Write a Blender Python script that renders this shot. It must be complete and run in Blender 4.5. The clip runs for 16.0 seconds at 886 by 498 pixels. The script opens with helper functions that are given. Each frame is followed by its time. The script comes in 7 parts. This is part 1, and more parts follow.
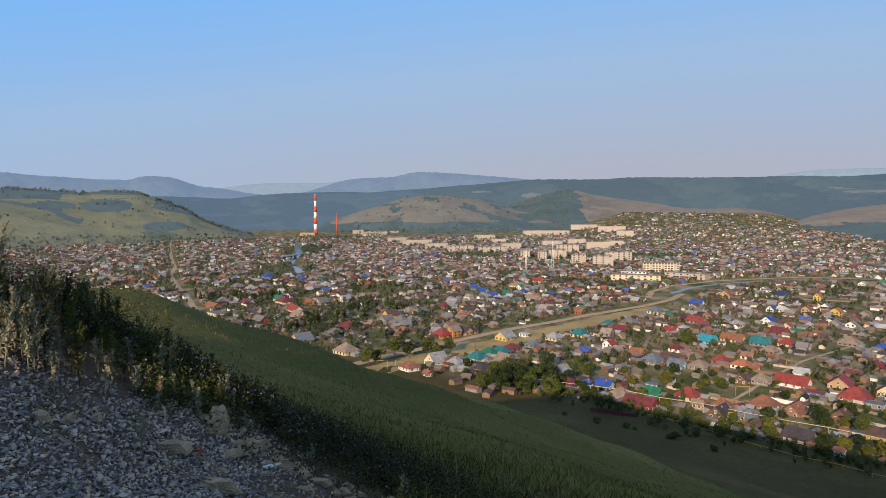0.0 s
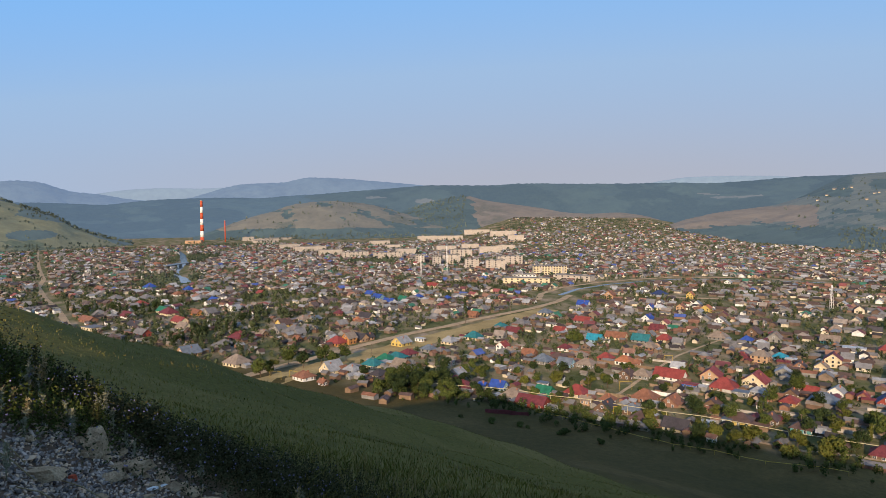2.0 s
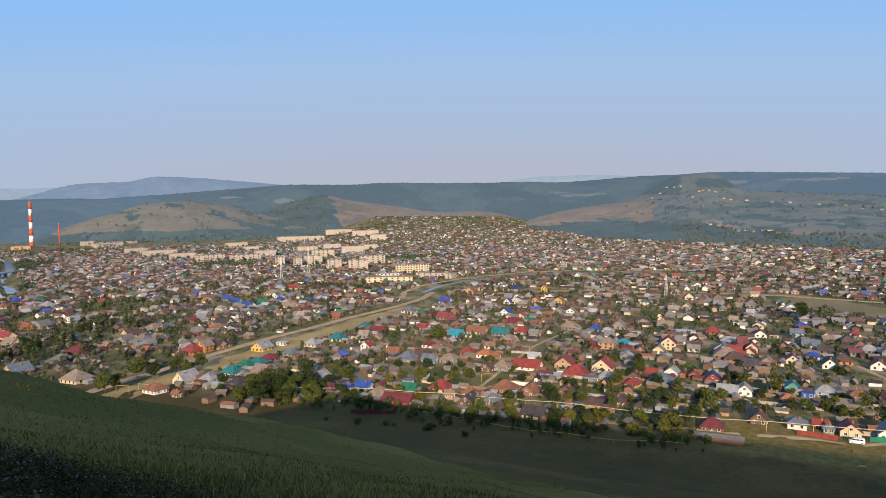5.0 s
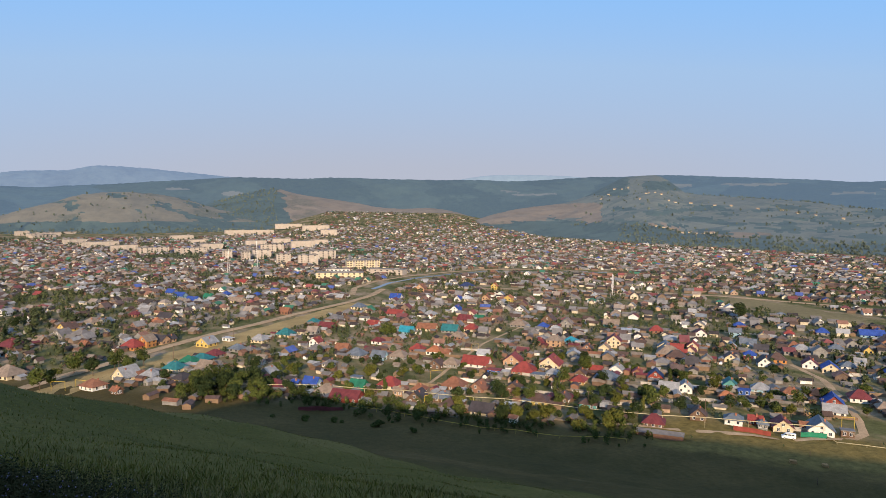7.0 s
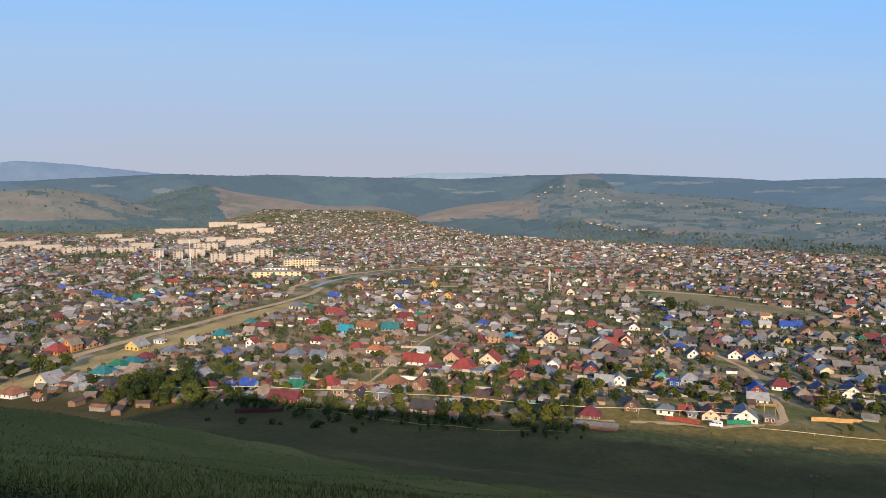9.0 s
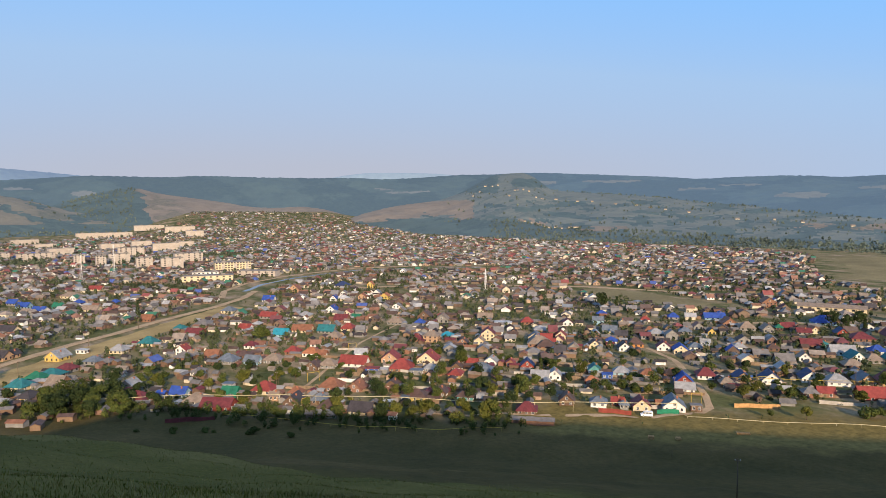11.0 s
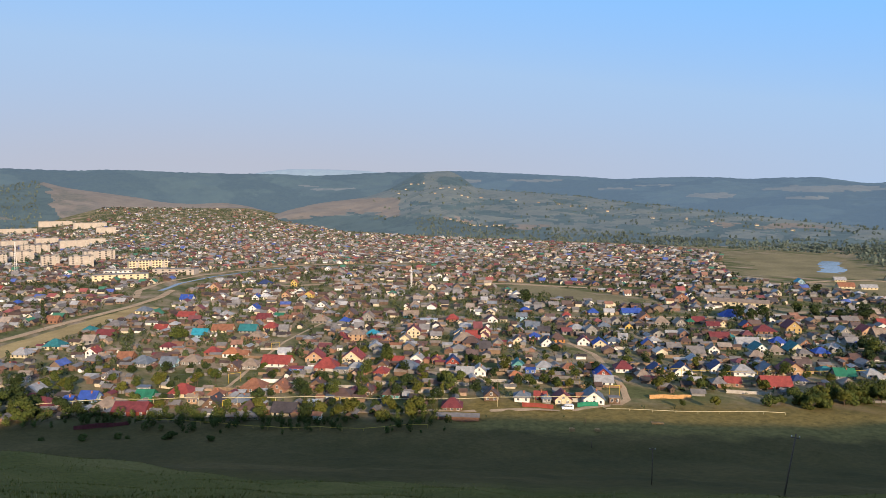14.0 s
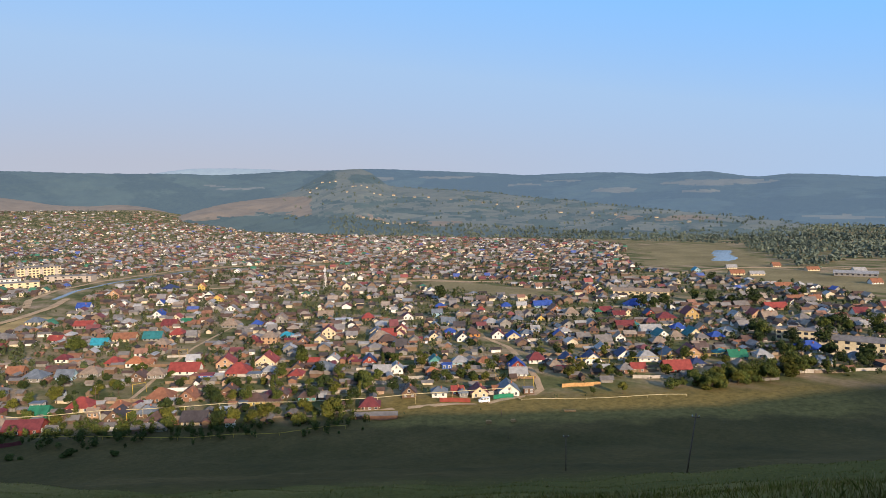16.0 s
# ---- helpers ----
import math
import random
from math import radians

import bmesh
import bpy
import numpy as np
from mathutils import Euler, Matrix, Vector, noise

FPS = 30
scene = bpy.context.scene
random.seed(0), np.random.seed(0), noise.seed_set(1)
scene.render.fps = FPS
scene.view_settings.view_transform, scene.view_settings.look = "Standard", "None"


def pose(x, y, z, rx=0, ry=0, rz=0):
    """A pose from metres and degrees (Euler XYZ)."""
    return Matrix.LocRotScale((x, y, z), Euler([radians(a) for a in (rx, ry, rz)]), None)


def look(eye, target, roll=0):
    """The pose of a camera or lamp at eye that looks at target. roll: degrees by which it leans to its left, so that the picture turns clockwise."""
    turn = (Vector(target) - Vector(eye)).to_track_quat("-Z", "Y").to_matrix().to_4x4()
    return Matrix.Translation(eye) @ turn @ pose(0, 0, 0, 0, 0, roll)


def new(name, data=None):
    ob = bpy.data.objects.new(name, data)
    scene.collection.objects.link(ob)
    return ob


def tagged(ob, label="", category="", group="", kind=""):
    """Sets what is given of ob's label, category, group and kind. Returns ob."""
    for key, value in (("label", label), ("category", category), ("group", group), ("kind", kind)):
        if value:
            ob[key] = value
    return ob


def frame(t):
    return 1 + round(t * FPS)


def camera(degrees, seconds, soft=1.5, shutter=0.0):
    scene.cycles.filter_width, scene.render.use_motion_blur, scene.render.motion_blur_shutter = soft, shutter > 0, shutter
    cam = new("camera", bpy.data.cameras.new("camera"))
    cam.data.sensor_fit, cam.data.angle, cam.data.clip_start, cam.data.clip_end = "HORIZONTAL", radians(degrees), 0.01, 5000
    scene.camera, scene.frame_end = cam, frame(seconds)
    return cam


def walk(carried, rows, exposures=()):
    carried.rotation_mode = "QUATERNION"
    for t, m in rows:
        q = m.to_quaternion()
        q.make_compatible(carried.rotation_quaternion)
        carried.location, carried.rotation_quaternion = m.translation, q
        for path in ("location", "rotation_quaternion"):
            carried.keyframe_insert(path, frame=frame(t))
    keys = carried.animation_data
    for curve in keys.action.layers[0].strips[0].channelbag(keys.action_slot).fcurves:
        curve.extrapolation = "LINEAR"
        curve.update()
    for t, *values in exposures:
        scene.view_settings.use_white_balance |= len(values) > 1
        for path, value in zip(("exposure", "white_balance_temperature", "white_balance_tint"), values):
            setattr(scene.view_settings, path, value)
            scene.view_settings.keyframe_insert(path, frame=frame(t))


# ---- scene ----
# ---- camera ----
cam = camera(67.6, 16.0, 0.6)
# seconds, yaw, pitch, roll: it turns where it stands, on the shoulder of the hill
PATH = [
    (0.0, -0.00, -3.66, -0.22),
    (0.5, -4.07, -3.38, 0.60),
    (1.0, -6.44, -2.35, 0.19),
    (1.5, -8.18, -2.88, -0.18),
    (2.0, -9.10, -3.22, -0.43),
    (2.5, -10.55, -3.48, -0.58),
    (3.0, -12.58, -3.28, -0.22),
    (3.5, -14.14, -3.39, 0.50),
    (4.0, -16.79, -2.88, -0.31),
    (6.5, -24.23, -4.03, 0.10),
    (7.0, -25.19, -3.72, 0.26),
    (7.5, -26.61, -3.40, 0.39),
    (8.0, -27.59, -3.61, 0.43),
    (8.5, -28.82, -3.92, 0.22),
    (9.0, -30.43, -3.90, 0.25),
    (9.5, -32.33, -3.71, 0.21),
    (10.0, -34.07, -3.36, 0.21),
    (12.5, -37.85, -4.60, -0.73),
    (13.0, -39.58, -3.72, 0.22),
    (13.5, -40.48, -4.02, 0.34),
    (14.0, -42.39, -4.12, 0.14),
    (14.5, -45.38, -3.83, 0.10),
    (15.0, -46.85, -4.33, -0.43),
    (15.5, -48.59, -4.37, -0.45),
    (16.0, -49.84, -4.37, -0.74),
]
EYE = (0.0, 0.0, 88.0)
walk(cam, [(t, pose(*EYE, 90 + p, 0, y) @ pose(0, 0, 0, 0, 0, r)) for t, y, p, r in PATH], [(0.0, 0.26), (7.0, 0.39), (16.0, 0.47)])

# ---- light: a low evening sun behind the hill, a clear hazy sky ----
SUN_AZ, SUN_EL = 202.0, 16.95
world = bpy.data.worlds.new("evening_sky")
scene.world = world
world.use_nodes = True
wn = world.node_tree.nodes
sky = wn.new("ShaderNodeTexSky")
sky.sky_type, sky.sun_disc = "NISHITA", False
sky.sun_elevation, sky.sun_rotation = radians(SUN_EL), radians(SUN_AZ)
sky.altitude, sky.air_density, sky.dust_density, sky.ozone_density = 300, 1.0, 0.4, 3.0
# hazy evening air: the sky keeps its brightness towards the horizon and turns from blue to lavender grey
tone = wn.new("ShaderNodeValToRGB")
tone.color_ramp.elements[0].position, tone.color_ramp.elements[0].color = 0.20, (0.155, 0.425, 0.86, 1)
tone.color_ramp.elements[1].position, tone.color_ramp.elements[1].color = 0.75, (0.385, 0.415, 0.505, 1)
glow = tone.color_ramp.elements.new(1.0)
glow.color = (2.2, 1.6, 1.05, 1)
hold = tone.color_ramp.elements.new(0.86)
hold.color = (0.40, 0.42, 0.49, 1)
high = tone.color_ramp.elements.new(0.11)
high.color = (0.25, 0.36, 0.58, 1)
mid = tone.color_ramp.elements.new(0.42)
mid.color = (0.31, 0.455, 0.67, 1)
dim = wn.new("ShaderNodeMath")
dim.operation = "MULTIPLY"
dim.inputs[1].default_value = 0.1
wl = world.node_tree.links
wl.new(sky.outputs[0], dim.inputs[0])
wl.new(dim.outputs[0], tone.inputs[0])
wl.new(tone.outputs[0], wn["Background"].inputs["Color"])
wn["Background"].inputs["Strength"].default_value = 0.93
sun_data = bpy.data.lights.new("sun", "SUN")
sun_data.energy, sun_data.angle, sun_data.color = 5.0, radians(0.6), (1.0, 0.785, 0.565)
sun = new("sun", sun_data)
sa, se = radians(SUN_AZ), radians(SUN_EL)
sun.matrix_world = look((0, 0, 500), (-math.sin(sa) * math.cos(se), -math.cos(sa) * math.cos(se), 500 - math.sin(se)))

# ---- materials ----
MATS = {}


def shader(name, rough=0.85):
    m = bpy.data.materials.new(name)
    m.use_nodes = True
    nt = m.node_tree
    b = nt.nodes["Principled BSDF"]
    b.inputs["Roughness"].default_value = rough
    b.inputs["Specular IOR Level"].default_value = 0.5 if rough < 0.4 else 0.22 if rough < 0.8 else 0.06
    MATS[name] = m
    return m, nt, b


def noise_of(nt, scale, detail=4, rough=0.55, vector=None, stretch=None):
    n = nt.nodes.new("ShaderNodeTexNoise")
    n.inputs["Scale"].default_value, n.inputs["Detail"].default_value, n.inputs["Roughness"].default_value = scale, detail, rough
    if vector is None:
        vector = nt.nodes.new("ShaderNodeNewGeometry").outputs["Position"]
    if stretch:
        mp = nt.nodes.new("ShaderNodeMapping")
        mp.inputs["Rotation"].default_value, mp.inputs["Scale"].default_value = (0, 0, stretch[0]), stretch[1]
        nt.links.new(vector, mp.inputs["Vector"])
        vector = mp.outputs[0]
    nt.links.new(vector, n.inputs["Vector"])
    return n.outputs["Fac"]


def ramp(nt, fac, stops, constant=False):
    r = nt.nodes.new("ShaderNodeValToRGB")
    e = r.color_ramp.elements
    r.color_ramp.interpolation = "CONSTANT" if constant else "LINEAR"
    while len(e) < len(stops):
        e.new(0.5)
    for k, (p, c) in zip(e, stops):
        k.position, k.color = p, (*c, 1)
    nt.links.new(fac, r.inputs[0])
    return r.outputs["Color"]


def mix(nt, fac, a, b, kind="MIX"):
    n = nt.nodes.new("ShaderNodeMix")
    n.data_type, n.blend_type = "RGBA", kind
    for sock, val in ((n.inputs[0], fac), (n.inputs[6], a), (n.inputs[7], b)):
        if hasattr(val, "is_output"):
            nt.links.new(val, sock)
        elif isinstance(val, tuple):
            sock.default_value = (*val, 1)
        else:
            sock.default_value = val
    return n.outputs[2]


def bump(nt, b, fac, strength=0.4, distance=0.1):
    n = nt.nodes.new("ShaderNodeBump")
    n.inputs["Strength"].default_value, n.inputs["Distance"].default_value = strength, distance
    nt.links.new(fac, n.inputs["Height"])
    nt.links.new(n.outputs[0], b.inputs["Normal"])


def plain(name, c, scale=1.5, vary=0.35, rough=0.85, grain=12.0, relief=0.3, depth=0.03, metal=0.0):
    """Colour with stains at one scale and grain at another."""
    m, nt, b = shader(name, rough)
    lo, hi = tuple(x * (1 - vary) for x in c), tuple(min(1, x * (1 + vary * 0.6)) for x in c)
    base = ramp(nt, noise_of(nt, scale), [(0.3, lo), (0.7, hi)])
    g = noise_of(nt, grain, 3)
    fine = ramp(nt, g, [(0.25, (0.78, 0.78, 0.78)), (0.75, (1.12, 1.12, 1.12))])
    nt.links.new(mix(nt, 1.0, base, fine, "MULTIPLY"), b.inputs["Base Color"])
    b.inputs["Metallic"].default_value = metal
    bump(nt, b, g, relief, depth)
    return m


def hazed(c, k, share=0.25):
    """A colour with haze painted in: brighter or darker by k, part of the way to grey."""
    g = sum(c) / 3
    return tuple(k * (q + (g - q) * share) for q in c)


def palette(name, colours, rough=0.85, source="island", vary=0.3, grain=3.0):
    """One colour of the list for each piece."""
    m, nt, b = shader(name, rough)
    if source == "island":
        r = nt.nodes.new("ShaderNodeNewGeometry").outputs["Random Per Island"]
    else:
        r = nt.nodes.new("ShaderNodeObjectInfo").outputs["Random"]
    n = len(colours)
    base = ramp(nt, r, [(i / n, c) for i, c in enumerate(colours)], True)
    worn = ramp(nt, noise_of(nt, 0.35), [(0.3, (1 - vary,) * 3), (0.7, (1 + vary * 0.5,) * 3)])
    fine = ramp(nt, noise_of(nt, grain, 2), [(0.25, (0.8,) * 3), (0.75, (1.15,) * 3)])
    nt.links.new(mix(nt, 1.0, mix(nt, 1.0, base, worn, "MULTIPLY"), fine, "MULTIPLY"), b.inputs["Base Color"])
    return m


ROOF = {
    "grey": (0.17, 0.155, 0.145), "pale": (0.29, 0.285, 0.28), "brown": (0.105, 0.065, 0.052), "dark": (0.06, 0.05, 0.05),
    "maroon": (0.15, 0.036, 0.038), "red": (0.25, 0.052, 0.042), "rust": (0.24, 0.105, 0.058), "orange": (0.36, 0.14, 0.065),
    "blue": (0.035, 0.075, 0.29), "navy": (0.035, 0.05, 0.12), "steel": (0.135, 0.155, 0.18), "green": (0.025, 0.15, 0.085), "teal": (0.03, 0.15, 0.16),
    "turquoise": (0.03, 0.24, 0.32), "tan": (0.25, 0.19, 0.14), "white": (0.50, 0.49, 0.47),
}
WALL = {
    "cream": (0.60, 0.50, 0.33), "white": (0.70, 0.67, 0.61), "brick": (0.25, 0.135, 0.09), "wood": (0.15, 0.095, 0.065), "grey": (0.24, 0.225, 0.205),
    "yellow": (0.52, 0.38, 0.12), "peach": (0.42, 0.27, 0.165), "orange": (0.42, 0.20, 0.075), "sky": (0.27, 0.40, 0.47), "teal": (0.11, 0.28, 0.27),
    "log": (0.21, 0.14, 0.09), "ochre": (0.40, 0.28, 0.12), "red": (0.24, 0.06, 0.045), "green": (0.03, 0.19, 0.11), "blue": (0.05, 0.11, 0.32),
}
for k, c in ROOF.items():
    plain("roof_" + k, c, 0.5, 0.3, 0.6, 4.0, 0.25, 0.03)
for k, c in WALL.items():
    plain("wall_" + k, c, 0.6, 0.2, 0.9, 6.0, 0.3, 0.02)
# walls, roofs and sheds of the far town: haze greyed into the base colour
palette("roof_mixed", [hazed(ROOF[k], 1.25) for k in ("grey", "brown", "grey", "tan", "grey", "pale", "maroon", "grey", "rust", "dark", "grey", "red", "brown", "grey",
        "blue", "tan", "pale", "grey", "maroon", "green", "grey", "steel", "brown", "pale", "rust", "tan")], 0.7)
palette("wall_mixed", [hazed(WALL[k], 1.0) for k in ("cream", "grey", "wood", "white", "log", "peach", "grey", "wood", "brick", "cream", "wood", "grey", "white", "log", "log")], 0.9)
palette("shed_mixed", [hazed(ROOF[k], 0.95) for k in ("grey", "brown", "dark", "tan", "grey", "brown", "rust", "dark", "pale", "grey", "brown")], 0.85)
plain("glass_dark", (0.03, 0.035, 0.045), 0.8, 0.3, 0.12, 3, 0.02, 0.005)
plain("frame_white", (0.75, 0.73, 0.70), 1, 0.1, 0.6)
plain("chimney_brick", (0.36, 0.15, 0.09), 2, 0.3)
plain("gas_yellow", (0.55, 0.38, 0.06), 1, 0.2, 0.6)
plain("pipe_pale", (0.55, 0.46, 0.26), 1, 0.2, 0.6)
plain("pole_wood", (0.15, 0.105, 0.075), 3, 0.3, 0.9)
plain("concrete", (0.42, 0.38, 0.33), 0.4, 0.25)
plain("panel_white", (0.42, 0.365, 0.31), 0.15, 0.14)
plain("flat_roof", (0.24, 0.22, 0.20), 0.1, 0.3)
plain("chimney_red", (0.50, 0.10, 0.05), 0.2, 0.2)
plain("chimney_white", (0.78, 0.74, 0.70), 0.2, 0.15)
plain("bark", (0.12, 0.085, 0.06), 4, 0.35, 0.95)
plain("dirt_road", (0.46, 0.32, 0.19), 0.12, 0.25, 0.95, 1.2, 0.3, 0.1)
plain("dirt_grass", (0.40, 0.285, 0.125), 0.06, 0.3, 0.95, 0.9, 0.4, 0.15)
plain("meadow_dry", (0.235, 0.19, 0.095), 0.02, 0.3, 0.95, 0.3, 0.4, 0.15)
plain("fence_wood", (0.24, 0.17, 0.11), 0.8, 0.35, 0.95)
plain("fence_new", (0.52, 0.30, 0.13), 0.8, 0.25, 0.9)
plain("wire", (0.09, 0.085, 0.08), 1, 0.1, 0.5)
plain("car_white", (0.78, 0.78, 0.76), 1, 0.05, 0.25)
plain("car_dark", (0.05, 0.055, 0.07), 1, 0.1, 0.25)
plain("rubber", (0.02, 0.02, 0.02), 5, 0.2, 0.9)


def foliage(name, cols, scale):
    m, nt, b = shader(name, 0.85)
    r = nt.nodes.new("ShaderNodeNewGeometry").outputs["Random Per Island"]
    base = ramp(nt, r, [(i / (len(cols) - 1), c) for i, c in enumerate(cols)])
    tone = ramp(nt, noise_of(nt, scale, 2), [(0.3, (0.6, 0.62, 0.6)), (0.7, (1.2, 1.15, 1.05))])
    nt.links.new(mix(nt, 1.0, base, tone, "MULTIPLY"), b.inputs["Base Color"])
    return m


foliage("leaf", [(0.038, 0.056, 0.015), (0.064, 0.082, 0.022), (0.098, 0.108, 0.032)], 0.05)
foliage("leaf_dark", [(0.020, 0.034, 0.014), (0.034, 0.050, 0.018), (0.050, 0.064, 0.024)], 0.05)
foliage("leaf_yellow", [(0.058, 0.068, 0.015), (0.085, 0.090, 0.020), (0.115, 0.110, 0.028)], 0.05)
# paler and bluer the farther the trees stand: haze painted into the leaf colour
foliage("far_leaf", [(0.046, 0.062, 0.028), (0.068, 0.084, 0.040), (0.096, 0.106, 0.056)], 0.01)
foliage("grove_leaf_hazed", [(0.060, 0.082, 0.054), (0.078, 0.100, 0.066), (0.100, 0.120, 0.080)], 0.01)
foliage("hill_leaf_hazed", [(0.105, 0.138, 0.118), (0.124, 0.156, 0.132), (0.145, 0.172, 0.142)], 0.005)
foliage("weed_dark", [(0.030, 0.034, 0.014), (0.052, 0.054, 0.022), (0.085, 0.072, 0.034)], 1.5)
foliage("weed_green", [(0.045, 0.062, 0.014), (0.078, 0.094, 0.022), (0.12, 0.125, 0.035)], 1.5)
foliage("weed_mixed", [(0.060, 0.066, 0.028), (0.11, 0.105, 0.046), (0.17, 0.135, 0.078), (0.095, 0.115, 0.038)], 1.5)
foliage("wormwood", [(0.16, 0.165, 0.105), (0.23, 0.225, 0.15), (0.31, 0.29, 0.20)], 1.5)
foliage("straw", [(0.20, 0.155, 0.08), (0.30, 0.23, 0.12), (0.36, 0.29, 0.17)], 0.3)
foliage("lilac", [(0.16, 0.15, 0.32), (0.24, 0.22, 0.42), (0.28, 0.24, 0.38)], 1.5)
plain("sandstone", (0.46, 0.33, 0.20), 6.0, 0.4, 0.9, 45, 0.9, 0.03)
palette("gravel", [(0.27, 0.225, 0.185), (0.38, 0.305, 0.245), (0.18, 0.15, 0.128), (0.52, 0.40, 0.29), (0.31, 0.26, 0.22), (0.60, 0.42, 0.27), (0.22, 0.185, 0.162), (0.12, 0.10, 0.09), (0.46, 0.37, 0.30)], 0.75, "island", 0.4, 40)
foliage("grass_blade", [(0.088, 0.096, 0.018), (0.145, 0.138, 0.028), (0.22, 0.182, 0.050), (0.34, 0.26, 0.11)], 0.25)


def ground_material():
    """Meadow on the hill, gardens and dry grass in the valley; the change follows the foot of the slope."""
    m, nt, b = shader("ground", 0.95)
    pos = nt.nodes.new("ShaderNodeNewGeometry").outputs["Position"]
    patch = noise_of(nt, 0.03, 5, 0.6)
    meadow = ramp(nt, patch, [(0.30, (0.075, 0.074, 0.018)), (0.5, (0.125, 0.108, 0.028)), (0.68, (0.22, 0.165, 0.058))])
    fine = ramp(nt, noise_of(nt, 2.5, 5, 0.7), [(0.25, (0.6, 0.6, 0.6)), (0.75, (1.3, 1.3, 1.25))])
    meadow = mix(nt, 1.0, meadow, fine, "MULTIPLY")
    plots = noise_of(nt, 1.0, 3, 0.6, None, (radians(43), (0.045, 0.02, 0.02)))
    yards = ramp(nt, plots, [(0.30, (0.072, 0.082, 0.028)), (0.43, (0.125, 0.122, 0.048)), (0.53, (0.22, 0.175, 0.092)), (0.68, (0.36, 0.262, 0.175))])
    yards = mix(nt, 1.0, yards, ramp(nt, noise_of(nt, 0.4, 4, 0.7), [(0.25, (0.65, 0.65, 0.65)), (0.75, (1.25, 1.25, 1.25))]), "MULTIPLY")
    foot = nt.nodes.new("ShaderNodeVectorMath")
    foot.operation = "DOT_PRODUCT"
    foot.inputs[1].default_value = (0.649, 0.770, 0)
    nt.links.new(pos, foot.inputs[0])
    edge = nt.nodes.new("ShaderNodeMapRange")
    edge.inputs["From Min"].default_value, edge.inputs["From Max"].default_value = 250, 286
    nt.links.new(foot.outputs["Value"], edge.inputs["Value"])
    dot = nt.nodes.new("ShaderNodeVectorMath")
    dot.operation = "DOT_PRODUCT"
    dot.inputs[1].default_value = (0.731, 0.682, 0)
    nt.links.new(pos, dot.inputs[0])
    dry = nt.nodes.new("ShaderNodeMapRange")
    dry.inputs["From Min"].default_value, dry.inputs["From Max"].default_value = 82, 112
    nt.links.new(dot.outputs["Value"], dry.inputs["Value"])
    pasture = ramp(nt, noise_of(nt, 0.022, 6, 0.65), [(0.3, (0.060, 0.050, 0.018)), (0.5, (0.090, 0.068, 0.025)), (0.7, (0.130, 0.092, 0.036))])
    pasture = mix(nt, 1.0, pasture, ramp(nt, noise_of(nt, 0.5, 6, 0.75), [(0.3, (0.7, 0.7, 0.68)), (0.7, (1.25, 1.22, 1.15))]), "MULTIPLY")
    meadow = mix(nt, dry.outputs[0], meadow, pasture)
    # trodden earth round the gravel
    far = nt.nodes.new("ShaderNodeVectorMath")
    far.operation = "DISTANCE"
    far.inputs[1].default_value = (-3.4, 6.2, 86)
    nt.links.new(pos, far.inputs[0])
    bare = nt.nodes.new("ShaderNodeMapRange")
    bare.inputs["From Min"].default_value, bare.inputs["From Max"].default_value = 3.0, 4.6
    bare.inputs["To Min"].default_value, bare.inputs["To Max"].default_value = 1, 0
    nt.links.new(far.outputs["Value"], bare.inputs["Value"])
    earth = ramp(nt, noise_of(nt, 4.0, 6, 0.7), [(0.3, (0.075, 0.050, 0.034)), (0.7, (0.17, 0.115, 0.075))])
    meadow = mix(nt, bare.outputs[0], meadow, earth)
    rag = nt.nodes.new("ShaderNodeMath")
    rag.operation, rag.inputs[1].default_value = "MULTIPLY_ADD", 34
    nt.links.new(noise_of(nt, 0.05, 5, 0.65), rag.inputs[0])
    nt.links.new(dot.outputs["Value"], rag.inputs[2])
    along = nt.nodes.new("ShaderNodeVectorMath")
    along.operation = "DOT_PRODUCT"
    along.inputs[1].default_value = (0.682, -0.731, 0)
    nt.links.new(pos, along.inputs[0])
    # dry grass strip, its colour brightened to stand for low sun along it
    sunlit_gold = ramp(nt, noise_of(nt, 0.35, 6, 0.7), [(0.3, (0.105, 0.080, 0.024)), (0.7, (0.26, 0.185, 0.060))])
    ground = mix(nt, edge.outputs[0], meadow, yards)
    share = None
    for value, lo, hi in ((rag.outputs[0], 258, 268), (rag.outputs[0], 316, 298), (along.outputs["Value"], -30, -8), (along.outputs["Value"], 215, 175)):
        fade = nt.nodes.new("ShaderNodeMapRange")
        fade.inputs["From Min"].default_value, fade.inputs["From Max"].default_value = min(lo, hi), max(lo, hi)
        if lo > hi:
            fade.inputs["To Min"].default_value, fade.inputs["To Max"].default_value = 1, 0
        nt.links.new(value, fade.inputs["Value"])
        if share is None:
            share = fade.outputs[0]
        else:
            both = nt.nodes.new("ShaderNodeMath")
            both.operation = "MULTIPLY"
            nt.links.new(share, both.inputs[0])
            nt.links.new(fade.outputs[0], both.inputs[1])
            share = both.outputs[0]
    nt.links.new(mix(nt, share, ground, sunlit_gold), b.inputs["Base Color"])
    bump(nt, b, noise_of(nt, 1.5, 6, 0.7), 0.6, 0.25)


ground_material()


